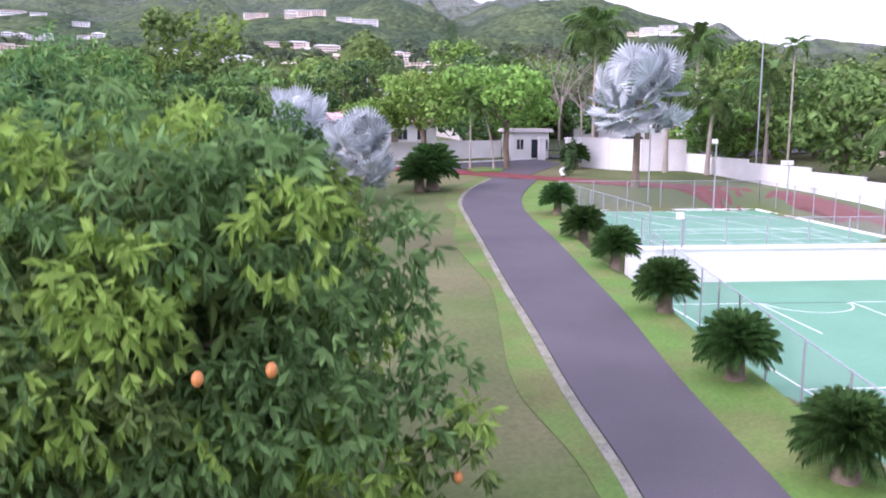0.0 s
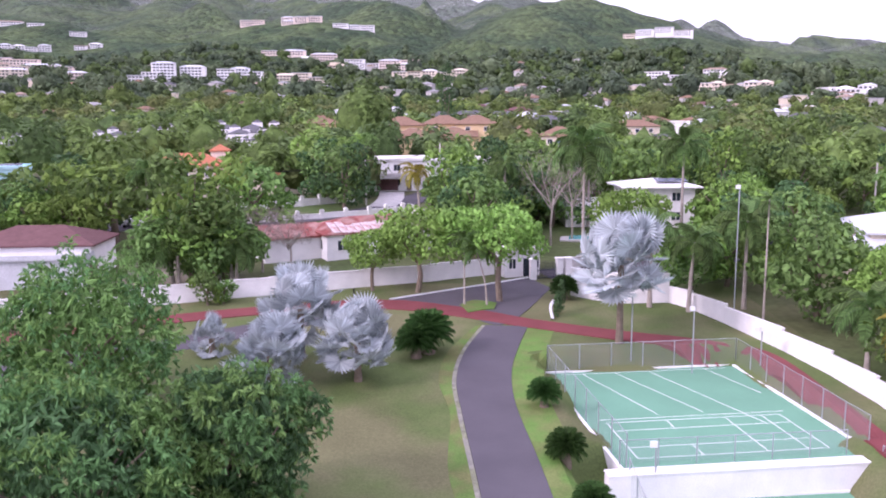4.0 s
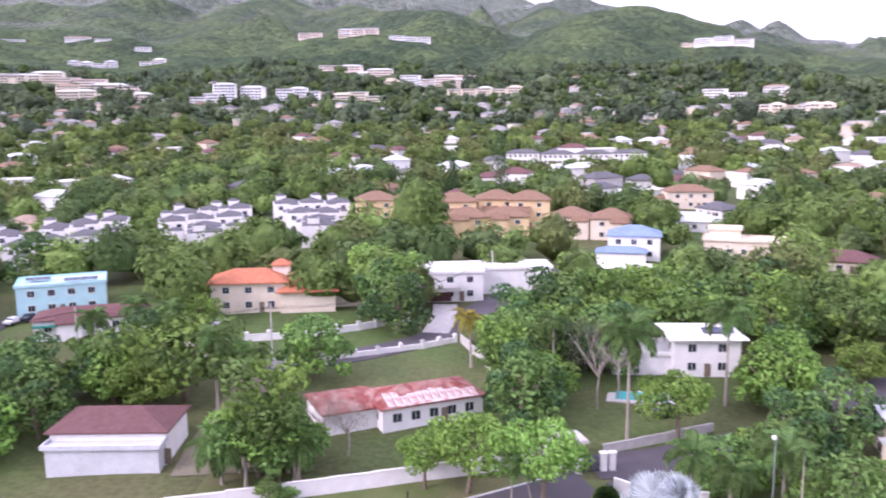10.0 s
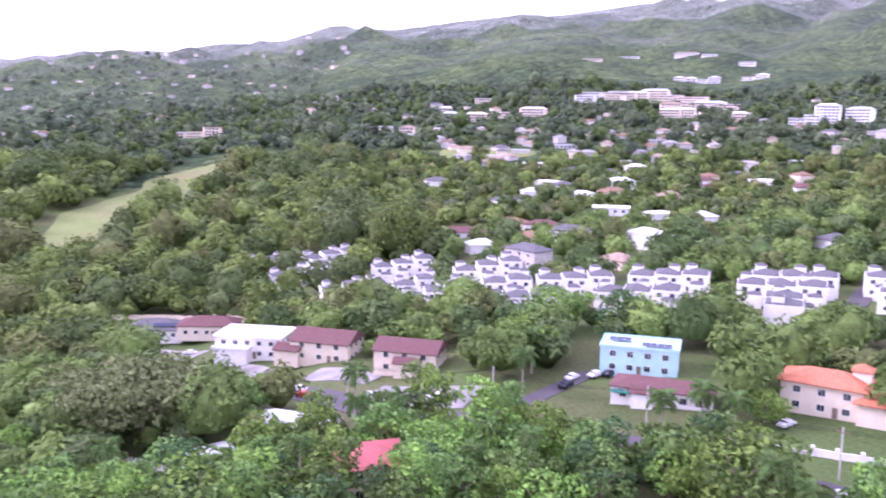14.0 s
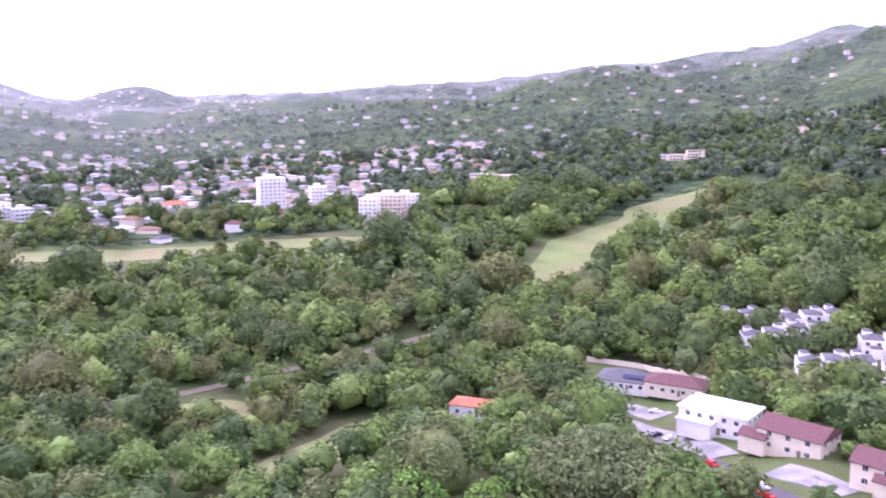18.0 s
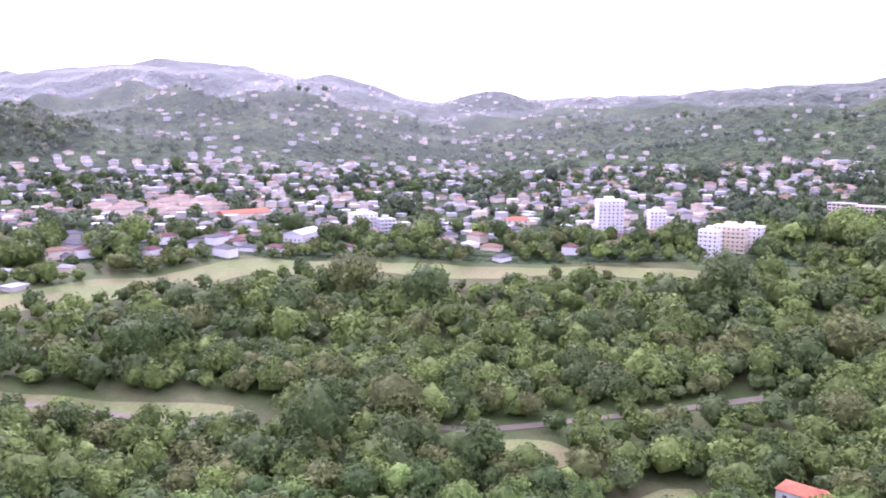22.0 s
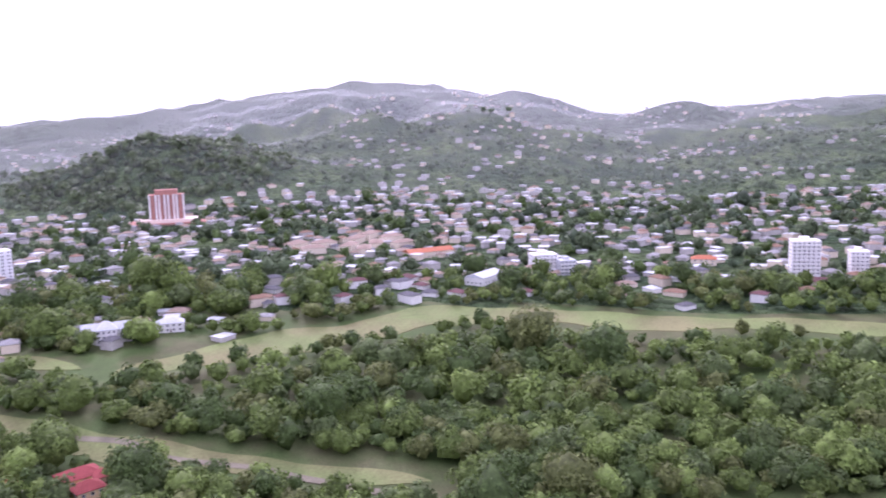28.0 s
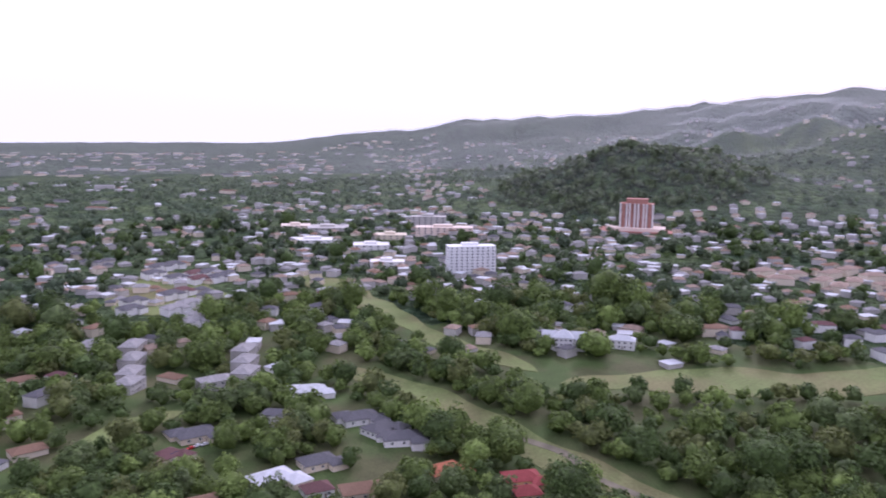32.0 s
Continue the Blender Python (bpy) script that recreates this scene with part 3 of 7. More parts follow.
def trunk_mesh(name, rs, h, r0, limbs, spread, mat):
    bm = bmesh.new()

    def limb(p, q, a, b, sides=7):
        p, q = Vector(p), Vector(q)
        mid = (p + q) / 2 + Vector((rs.normal() * 0.06, rs.normal() * 0.06, 0)) * (q - p).length
        rings = []
        for c, w in ((p, a), (mid, (a + b) / 2), (q, b)):
            m = (q - p).to_track_quat("Z", "Y").to_matrix()
            rings.append([bm.verts.new(c + m @ Vector((w * math.cos(6.283 * k / sides), w * math.sin(6.283 * k / sides), 0))) for k in range(sides)])
        for lo, hi in zip(rings, rings[1:]):
            for k in range(sides):
                bm.faces.new((lo[k], lo[(k + 1) % sides], hi[(k + 1) % sides], hi[k]))
        bm.faces.new(rings[-1])

    top = h * 0.45
    limb((0, 0, -0.3), (0.05 * h * rs.normal() * 0.3, 0, top), r0, r0 * 0.7)
    for k in range(limbs):
        a = 6.283 * (k + 0.5 * rs.rand()) / limbs
        limb((0, 0, top * (0.75 + 0.25 * rs.rand())), (spread * math.cos(a), spread * math.sin(a), h * (0.65 + 0.2 * rs.rand())), r0 * 0.5, r0 * 0.12, 5)
    me = bpy.data.meshes.new(name)
    bm.to_mesh(me)
    bm.free()
    me.materials.append(mat)
    me.polygons.foreach_set("use_smooth", [True] * len(me.polygons))
    return me


TREES = {}
BRIGHTER = {"leaf_green": LEAF_LIGHT, "leaf_dark": LEAF, "leaf_light": LEAF_LIGHT, "leaf_olive": LEAF_OLIVE, "leaf_grey_green": LEAF_GREY}


def tree_kind(key, seed, r, h, masses, count, leaf, mat, droop=0.0, flat=0.75, base=0.35, label="", bark=None):
    rs = np.random.RandomState(seed)
    v, q, pick = crown_arrays(rs, heap(rs, r, h, masses, flat, base), count, leaf, droop, 0.12, True)
    light = rs.rand(masses + 1) < 0.4
    TREES[key] = (array_mesh("crown", v, q, [mat, BRIGHTER[mat.name]], light[pick]), trunk_mesh("trunk", rs, h, 0.045 * r + 0.1, 5, r * 0.6, bark or BARK), label, r)


tree_kind("round", 1, 4.5, 8.0, 15, 1700, 0.72, LEAF, base=0.06, label="leafy green broadleaf tree with a rounded crown")
tree_kind("dark", 2, 5.0, 9.5, 16, 1750, 0.74, LEAF_DARK, base=0.06, label="dense dark green broadleaf tree")
tree_kind("light", 3, 4.5, 7.5, 14, 1650, 0.68, LEAF_LIGHT, base=0.12, label="bright yellow-green broadleaf tree")
tree_kind("spread", 4, 7.5, 9, 22, 2000, 0.85, LEAF, flat=0.5, base=0.3, label="wide spreading green rain tree")
tree_kind("tall", 5, 3.8, 12, 18, 1700, 0.7, LEAF, flat=1.1, base=0.08, label="tall green broadleaf tree")
tree_kind("small", 6, 2.4, 4.4, 10, 900, 0.52, LEAF, base=0.05, label="small green garden tree")

tree_kind("fine", 8, 4.4, 8.0, 18, 3600, 0.52, LEAF, base=0.08, label="leafy green tree with fine foliage")
tree_kind("feather", 9, 4.6, 8.8, 15, 2900, 0.5, LEAF_LIGHT, flat=0.75, base=0.36, label="bright yellow-green tree with feathery foliage")
tree_kind("rain", 7, 15.0, 17, 34, 6500, 1.25, LEAF_OLIVE, flat=0.4, base=0.4, label="huge spreading olive-green rain tree")


def tree(key, x, y, size=1.0, turn=0.0, label="", z=None):
    crown, trunk, text, r = TREES[key]
    t = thing("tree", pose(x, y, (gz(x, y) if z is None else z) - 0.1, 0, 0, turn), label or text, "tree")
    for me, name in ((trunk, "trunk"), (crown, "crown")):
        o = new(name, me)
        o.parent = t
        o.scale = (size,) * 3
    return t


# ---- drive, paths, walls ----
def strip(name, left, right, mat, lift, label, category, kind="structure", steps=8):
    """A paved strip between two edges, laid on the ground."""
    def dense(p):
        p = np.array(p, float)
        out = []
        for i in range(len(p) - 1):
            a, b, c, d = p[max(i - 1, 0)], p[i], p[i + 1], p[min(i + 2, len(p) - 1)]
            for k in range(steps):
                t = k / steps
                out.append(0.5 * (2 * b + (c - a) * t + (2 * a - 5 * b + 4 * c - d) * t * t + (3 * b - a - 3 * c + d) * t ** 3))
        return np.array(out + [p[-1]])
    L, R = dense(left), dense(right)
    cols = 5
    g = np.stack([L + (R - L) * k / (cols - 1) for k in range(cols)], 1)
    z = ground_z(g[..., 0], g[..., 1]) + lift
    n = len(L)
    v = np.concatenate([g, z[..., None]], -1)
    low = v.copy()
    low[..., 2] -= 0.4
    idx = np.arange(n * cols).reshape(n, cols)
    q = np.stack([idx[:-1, :-1], idx[:-1, 1:], idx[1:, 1:], idx[1:, :-1]], -1).reshape(-1, 4)
    off = n * cols
    side = [np.stack([idx[:-1, c], idx[1:, c], idx[1:, c] + off, idx[:-1, c] + off], -1) for c in (0, cols - 1)]
    me = array_mesh(name, np.concatenate([v.reshape(-1, 3), low.reshape(-1, 3)]), np.concatenate([q, *side]), [mat])
    return tagged(new(name, me), label, category, kind=kind)


def both_sides(points, width):
    p = np.array(points, float)
    d = np.gradient(p, axis=0)
    n = np.stack([-d[:, 1], d[:, 0]], 1) / np.linalg.norm(d, axis=1)[:, None]
    w = np.array(width if np.ndim(width) else [width] * len(p))[:, None] / 2
    return p + n * w, p - n * w


DRIVE_L = [(5.2, -40), (4.8, -15), (4.6, 8), (4.4, 17.5), (3.8, 24), (3.4, 30), (2.9, 36.6), (2.3, 46), (1.7, 55), (1.4, 62), (2.3, 69), (4.4, 76.5)]
DRIVE_R = [(8.5, -40), (8.1, -15), (7.9, 8), (7.6, 17.5), (7.2, 25), (7.1, 32), (6.8, 38), (6.3, 47), (5.6, 57), (5.9, 64), (7.0, 70), (8.4, 76)]
strip("driveway", DRIVE_L, DRIVE_R, ASPHALT, 0.06, "dark asphalt driveway curving up to the gate", "driveway")
strip("driveway_edging", [(x - 0.34, y) for x, y in DRIVE_L], [(x - 0.02, y) for x, y in DRIVE_L], GRAVEL, 0.03, "strip of grey stone chippings beside the drive", "edging")
strip("grass_verge", [(x + 0.02, y) for x, y in DRIVE_R], [(x + 2.6, y) for x, y in DRIVE_R], VERGE, 0.025, "bright green grass verge beside the drive", "verge")
strip("grass_verge", [(x - 1.25 - 0.4 * math.sin(y * 0.31), y) for x, y in DRIVE_L], [(x - 0.34, y) for x, y in DRIVE_L], SOFT_VERGE, 0.02, "bright green grass verge beside the drive", "verge")
strip("forecourt", [(-5.2, 85.9), (0.5, 89.2), (5.5, 92.2), (10.4, 95.3)], [(-4.6, 82.6), (2.0, 80.5), (6.4, 77.0), (12.4, 90.5)], ASPHALT, 0.05, "dark asphalt forecourt inside the gate", "forecourt")
strip("red_path", [(-62, 69), (-42.2, 75.1), (-28.2, 80.6), (-19.2, 83.4), (-10.8, 85.8), (-4.0, 85.6), (1.5, 83.2), (5.0, 81.2), (9.3, 78.2), (17.5, 74.2), (24.0, 71.4), (28.2, 68.0), (29.3, 58), (29.6, 44), (29.6, 14)],
      [(-60, 66), (-40.8, 72.3), (-27.1, 77.7), (-18.5, 80.5), (-10.2, 82.4), (-4.4, 82.2), (1.4, 79.7), (4.8, 77.8), (9.0, 75.3), (16.9, 71.4), (22.8, 68.9), (26.9, 65.0), (27.6, 57), (27.9, 44), (27.9, 14)], RED_PAVING, 0.085, "dark red paved walking path", "path")
strip("side_road", [(-40, 66), (-25.5, 73.0), (-18, 77.6), (-10.5, 81.9)], [(-38.5, 62), (-23.0, 69.6), (-16, 74.6), (-9.8, 79.0)], ASPHALT, 0.05, "grey asphalt lane crossing the lawn", "road")
strip("planting_island", [(2.1, 83.4), (3.6, 85.2), (6.0, 84.2)], [(2.9, 80.6), (4.4, 81.6), (5.6, 82.0)], VERGE, 0.16, "kerbed planting island on the forecourt", "planting bed")
strip("kerb", [(-5.3, 86.1), (0.5, 89.4), (5.5, 92.4), (10.3, 95.5)], [(-5.2, 85.9), (0.5, 89.2), (5.5, 92.2), (10.4, 95.3)], LINE, 0.17, "white painted kerb along the forecourt", "kerb")
strip("kerb", [(10.9, 78.2), (11.4, 83.5), (13.4, 88.0)], [(11.15, 78.1), (11.65, 83.4), (13.6, 87.8)], LINE, 0.2, "white painted kerb along the forecourt", "kerb")


def wall(name, points, height, thick, mat, label, sink=0.4):
    """A garden wall along a line, following the ground in panels, with a coping and piers."""
    w = thing(name, pose(0, 0, 0), label, "wall")
    for (x0, y0), (x1, y1) in zip(points, points[1:]):
        a, ln = math.atan2(y1 - y0, x1 - x0), math.hypot(x1 - x0, y1 - y0)
        n = max(1, round(ln / 6))
        for k in range(n):
            u0, u1 = k / n, (k + 1) / n
            px, py = x0 + (x1 - x0) * u0, y0 + (y1 - y0) * u0
            qx, qy = x0 + (x1 - x0) * u1, y0 + (y1 - y0) * u1
            z = (gz(px, py) + gz(qx, qy)) / 2
            L = ln / n
            v, f = boxes((0, L, -thick / 2, thick / 2, -sink, height), (-0.02, L + 0.02, -thick / 2 - 0.05, thick / 2 + 0.05, height, height + 0.09))
            p = link("panel", v, f, mat, w)
            p.matrix_basis = pose(px, py, z, 0, 0, math.degrees(a))
    return w


def pier_wall(points, height, thick, mat, label, step=4.5):
    w = wall("wall", points, height, thick, mat, label)
    for (x0, y0), (x1, y1) in zip(points, points[1:]):
        ln = math.hypot(x1 - x0, y1 - y0)
        n = max(1, round(ln / step))
        for k in range(n + 1):
            x, y = x0 + (x1 - x0) * k / n, y0 + (y1 - y0) * k / n
            v, f = boxes((-0.3, 0.3, -0.3, 0.3, -0.4, height + 0.45), (-0.38, 0.38, -0.38, 0.38, height + 0.45, height + 0.57), (-0.2, 0.2, -0.2, 0.2, height + 0.57, height + 0.75))
            p = link("pier", v, f, mat, w)
            p.matrix_basis = pose(x, y, gz(x, y), 0, 0, math.degrees(math.atan2(y1 - y0, x1 - x0)))
    return w


wall("boundary_wall", [(-62, 77), (-44.7, 80.4), (-36, 83.2), (-23.3, 87.0), (-8.8, 91.8), (-1.1, 94.0), (6.5, 97.5)], 1.9, 0.22, WHITE, "weathered white rendered boundary wall along the lawn")
wall("boundary_wall", [(23.9, 84.5), (25.6, 82), (27.4, 76.9), (29.6, 68.8), (31.0, 62.6), (31.8, 57), (32.2, 44), (32.4, 14)], 1.7, 0.22, WHITE, "weathered white rendered boundary wall beside the path")

# curved white entrance wall and gatehouse
for seg in ([(14.2, 87.6), (16.6, 85.6)], [(16.6, 85.6), (19.5, 84.3)], [(19.5, 84.3), (23.9, 84.5)]):
    wall("entrance_wall", seg, 3.0, 0.3, WHITE, "tall smooth white entrance wall beside the gate")


def gatehouse():
    z = gz(9.2, 97.2)
    g = thing("gatehouse", pose(9.3, 97.6, z, 0, 0, 18), "small white flat-roofed gatehouse beside the entrance gate", "gatehouse")
    v, f = boxes((-2.2, 2.2, -1.5, 1.5, -0.4, 2.9))
    link("wall", v, f, WHITE, g)
    v, f = boxes((-2.6, 2.6, -1.9, 1.9, 2.9, 3.15), (-2.5, 2.5, -1.8, 1.8, 3.15, 3.3))
    link("roof", v, f, CONCRETE, g)
    v, f = boxes((0.1, 1.0, -1.56, -1.48, 0, 2.1))
    link("door", v, f, GLASS, g, "dark glazed door")
    for x in (-1.7, 1.25):
        v, f = boxes((x, x + 0.8, -1.55, -1.49, 1.0, 2.1))
        wv = link("window", v, f, GLASS, g)
        v, f = boxes((x - 0.08, x + 0.88, -1.6, -1.5, 0.9, 1.0), (x - 0.08, x + 0.88, -1.6, -1.5, 2.1, 2.2), (x - 0.08, x, -1.6, -1.5, 1.0, 2.1), (x + 0.8, x + 0.88, -1.6, -1.5, 1.0, 2.1), (x + 0.37, x + 0.43, -1.58, -1.54, 1.0, 2.1))
        link("frame", v, f, WHITE, wv)


gatehouse()


def gate():
    a = thing("entrance_gate", pose(12.4, 95.0, gz(12.4, 95.0), 0, 0, 12), "dark metal entrance gate between white pillars", "gate")
    for x in (-1.6, 1.6, 2.7):
        v, f = boxes((x - 0.35, x + 0.35, -0.35, 0.35, -0.3, 2.3), (x - 0.45, x + 0.45, -0.45, 0.45, 2.3, 2.45))
        link("pillar", v, f, WHITE, a)
    bars = [(-1.22 + 0.14 * k, -1.18 + 0.14 * k, -0.02, 0.02, 0.1, 1.9 + 0.25 * math.sin(k / 17 * 3.14)) for k in range(18)]
    v, f = boxes((-1.25, 1.25, -0.03, 0.03, 0.1, 0.2), (-1.25, 1.25, -0.03, 0.03, 1.0, 1.08), *bars)
    link("leaf", v, f, CARPAINTS[1], a)


gate()


# ---- sports courts ----
def court(cx, cy, z, w, d, turn, lines_of, label):
    c = thing("sports_court", pose(cx, cy, z, 0, 0, turn), label, "sports court")
    v, f = boxes((-w / 2, w / 2, -d / 2, d / 2, -1.7, 0.03))
    link("surface", v, f, COURT_GREEN, c)
    for x0, y0, x1, y1 in lines_of:
        ln, a = math.hypot(x1 - x0, y1 - y0), math.atan2(y1 - y0, x1 - x0)
        v, f = boxes((-0.03, ln + 0.03, -0.035, 0.035, 0.03, 0.036))
        link("line", v, f, LINE, c).matrix_basis = pose(x0, y0, 0, 0, 0, math.degrees(a))
    for x0, x1, y0, y1 in ((-w / 2 - 0.25, w / 2 + 0.25, d / 2, d / 2 + 0.25), (-w / 2 - 0.25, -w / 2, -d / 2, d / 2), (w / 2, w / 2 + 0.25, -d / 2, d / 2)):
        v, f = boxes((x0, x1, y0, y1, -1.2, 0.16))
        link("kerb", v, f, WHITE, c, "white painted concrete kerb")
    return c


def rect(x0, y0, x1, y1):
    return [(x0, y0, x1, y0), (x1, y0, x1, y1), (x1, y1, x0, y1), (x0, y1, x0, y0)]


UPPER = [(-5.2, 9.6, -2.6, -0.5), (-2.4, 9.6, 0.9, -0.5), (0.6, 9.6, 4.4, -3.5), (5.6, 9.6, 7.2, 3), (-7.2, -1.2, 6.8, -1.2), (-7.0, 9.7, 7.4, 9.7)] + rect(-6.8, -8.2, 6.2, -1.8) + [(-6.8, -6.4, 6.2, -6.4), (-6.8, -3.4, 6.2, -3.4), (-2.4, -8.2, -2.4, -6.4), (-2.4, -3.4, -2.4, -1.8), (2.0, -8.2, 2.0, -1.8), (4.8, -8.2, 4.8, -1.8)]
ring = [(2.2 * math.cos(a), 10.8 - 2.2 * math.sin(a), 2.2 * math.cos(a + 0.225), 10.8 - 2.2 * math.sin(a + 0.225)) for a in [0.2244 * k for k in range(14)]]
LOWER = rect(-7.0, -15.5, 7.0, 10.8) + ring + rect(-2.4, 4.8, 2.4, 10.8)[1:] + [(-7.0, -2.5, 7.0, -2.5)]
court(18.5, 58.2, 1.84, 16.6, 20.4, 7, UPPER, "upper green painted games court with white lines")
court(18.9, 30.6, 0.12, 16.6, 33.0, 5, LOWER, "lower green painted basketball court with white lines")
rw = thing("retaining_wall", pose(18.9, 47.6, 0.1, 0, 0, 6.5), "bright white retaining wall between the two courts", "wall")
v, f = boxes((-8.7, 8.7, -0.5, 0.45, -0.6, 1.88))
link("panel", v, f, WHITE, rw)
v, f = boxes((-8.75, 8.75, -0.56, 0.5, 1.88, 1.98))
link("coping", v, f, WHITE, rw)


def tube(name, p, q, r, mat, parent, sides=6):
    p, q = Vector(p), Vector(q)
    m = (q - p).to_track_quat("Z", "Y").to_matrix()
    v = [tuple(c + m @ Vector((r * math.cos(6.283 * k / sides), r * math.sin(6.283 * k / sides), 0))) for c in (p, q) for k in range(sides)]
    f = [(k, (k + 1) % sides, sides + (k + 1) % sides, sides + k) for k in range(sides)] + [tuple(range(sides))[::-1], tuple(range(sides, 2 * sides))]
    return link(name, v, f, mat, parent)


def fence(points, height, label, step=3.0):
    fz = thing("chain_link_fence", pose(0, 0, 0), label, "fence")
    for (x0, y0, z0), (x1, y1, z1) in zip(points, points[1:]):
        n = max(1, round(math.hypot(x1 - x0, y1 - y0) / step))
        for k in range(n + 1):
            u = k / n
            x, y, z = x0 + (x1 - x0) * u, y0 + (y1 - y0) * u, z0 + (z1 - z0) * u
            tube("post", (x, y, z - 0.4), (x, y, z + height), 0.04, STEEL, fz)
        tube("rail", (x0, y0, z0 + height - 0.03), (x1, y1, z1 + height - 0.03), 0.025, STEEL, fz)
        link("wire", [(x0, y0, z0), (x1, y1, z1), (x1, y1, z1 + height), (x0, y0, z0 + height)], [(0, 1, 2, 3)], FENCE_WIRE, fz)
    return fz


fence([(11.6, 47.4, 1.9), (9.2, 67.6, 1.9), (25.9, 69.6, 1.9), (27.9, 50.2, 1.9)], 2.4, "tall galvanised chain-link fence round the upper court")
fence([(11.3, 48.0, 2.0), (26.2, 49.6, 2.0)], 1.6, "low chain-link fence on top of the retaining wall", 2.6)
fence([(11.7, 46.9, 0.3), (10.7, 30, 0.3), (9.9, 14.2, 0.3)], 2.6, "tall galvanised chain-link fence beside the lower court")
fence([(28.0, 48.6, 0.3), (27.4, 31, 0.3), (26.6, 14.2, 0.3)], 2.6, "tall galvanised chain-link fence beside the lower court")


def flood(x, y, z, h, heads=1):
    p = thing("floodlight_pole", pose(x, y, z), "slim grey floodlight pole beside the court", "light pole")
    tube("pole", (0, 0, -0.3), (0, 0, h), 0.06, STEEL, p, 8)
    for k in range(heads):
        v, f = boxes((-0.35 + 0.5 * k - 0.25 * (heads - 1), 0.05 + 0.5 * k - 0.25 * (heads - 1), -0.12, 0.12, h - 0.1, h + 0.25))
        link("lamp_head", v, f, LINE, p, "white rectangular lamp head")


flood(16.6, 68.9, 2.0, 6.2, 2)
flood(21.4, 67.2, 1.8, 5.6)
flood(26.9, 66.5, 1.8, 4.0, 2)
flood(13.2, 46.6, 0.2, 3.6)
flood(27.8, 76.0, 3.8, 13, 1)


# ---- palms and cycads ----
def frond_mesh(name, rs, length, rise, droop, pairs, leaf, mat, width=0.12):
    """An arching feather leaf: stalk with leaflets on both sides, growing along +x."""
    v, f = [], []
    prev = None
    for k in range(pairs + 1):
        t = k / pairs
        x, z = length * (t - 0.18 * t * t * droop), length * (rise * t - droop * t * t * 0.75)
        if prev:
            (px, pz) = prev
            i = len(v)
            v += [(px, -0.03, pz), (px, 0.03, pz), (x, 0.03 * (1 - t), z), (x, -0.03 * (1 - t), z)]
            f.append((i, i + 1, i + 2, i + 3))
        if t > 0.12:
            L = leaf * math.sin(3.0 * (0.1 + 0.85 * t)) + 0.1
            for s in (-1, 1):
                j = rs.rand() * 0.25
                tip = (x + L * (0.45 + j), s * L * 0.8, z - L * (0.35 + 0.5 * rs.rand()))
                i = len(v)
                v += [(x - width * 0.5, s * 0.02, z), (x + width * 0.5, s * 0.02, z), (x + L * 0.25 + width * 0.45, s * L * 0.45, z + L * 0.06), tip, (x + L * 0.25 - width * 0.4, s * L * 0.45, z + L * 0.04)]
                f += [(i, i + 1, i + 2, i + 4), (i + 4, i + 2, i + 3)]
        prev = (x, z)
    me = bpy.data.meshes.new(name)
    me.from_pydata(v, [], f)
    me.materials.append(mat)
    return me


def stem_mesh(name, h, r0, r1, lean, mat, flare=1.25):
    v, f, s = [], [], 8
    n = 9
    for k in range(n + 1):
        t = k / n
        r = (r0 + (r1 - r0) * t) * (1 + (flare - 1) * max(0, 1 - 5 * t)) * (1.04 if k % 2 else 1.0)
        for j in range(s):
            v.append((lean * t * t + r * math.cos(6.283 * j / s), r * math.sin(6.283 * j / s), h * t - 0.3 * (k == 0)))
    for k in range(n):
        f += [(k * s + j, k * s + (j + 1) % s, (k + 1) * s + (j + 1) % s, (k + 1) * s + j) for j in range(s)]
    f.append(tuple(range(n * s, n * s + s)))
    me = bpy.data.meshes.new(name)
    me.from_pydata(v, [], f)
    me.materials.append(mat)
    me.polygons.foreach_set("use_smooth", [True] * len(me.polygons))
    return me


PALE_BARK = material("pale_palm_bark", (0.36, 0.32, 0.27), vary=0.3, scale=1.5, fine=8, bump=0.4)
RS = np.random.RandomState(11)
FRONDS = {"coconut": frond_mesh("frond", RS, 3.4, 0.55, 1.1, 24, 0.95, PALM, 0.2), "royal": frond_mesh("frond", RS, 3.1, 0.7, 1.15, 24, 0.85, PALM, 0.2), "yellow": frond_mesh("frond", RS, 3.2, 0.5, 1.2, 22, 0.9, YELLOW_PALM, 0.18), "sago": frond_mesh("frond", RS, 1.35, 0.3, 0.62, 24, 0.3, SAGO, 0.09)}
STEMS = {}


def palm(kind, x, y, h, size=1.0, count=15, lean=0.0, label="", thin=1.0):
    key = (round(h), round(lean), thin)
    if key not in STEMS:
        STEMS[key] = stem_mesh("trunk", h, 0.24 * thin, 0.13 * thin, lean, PALE_BARK)
    p = thing("palm_tree", pose(x, y, gz(x, y), 0, 0, (x * 37 + y * 13) % 360), label or "tall palm with a pale trunk and arching green fronds", "palm")
    t = new("trunk", STEMS[key])
    t.parent = p
    rs = np.random.RandomState(int(abs(x * 7 + y * 3)) + 1)
    for k in range(count):
        o = new("frond", FRONDS[kind])
        o.parent = p
        ring = k / count
        o.matrix_basis = pose(lean, 0, h - 0.1, 0, 38 - 95 * (1 - ring) ** 1.2 + rs.rand() * 14 if kind != "sago" else 0, 137.5 * k + rs.rand() * 15) @ Matrix.Diagonal((size, size, size, 1))
    return p


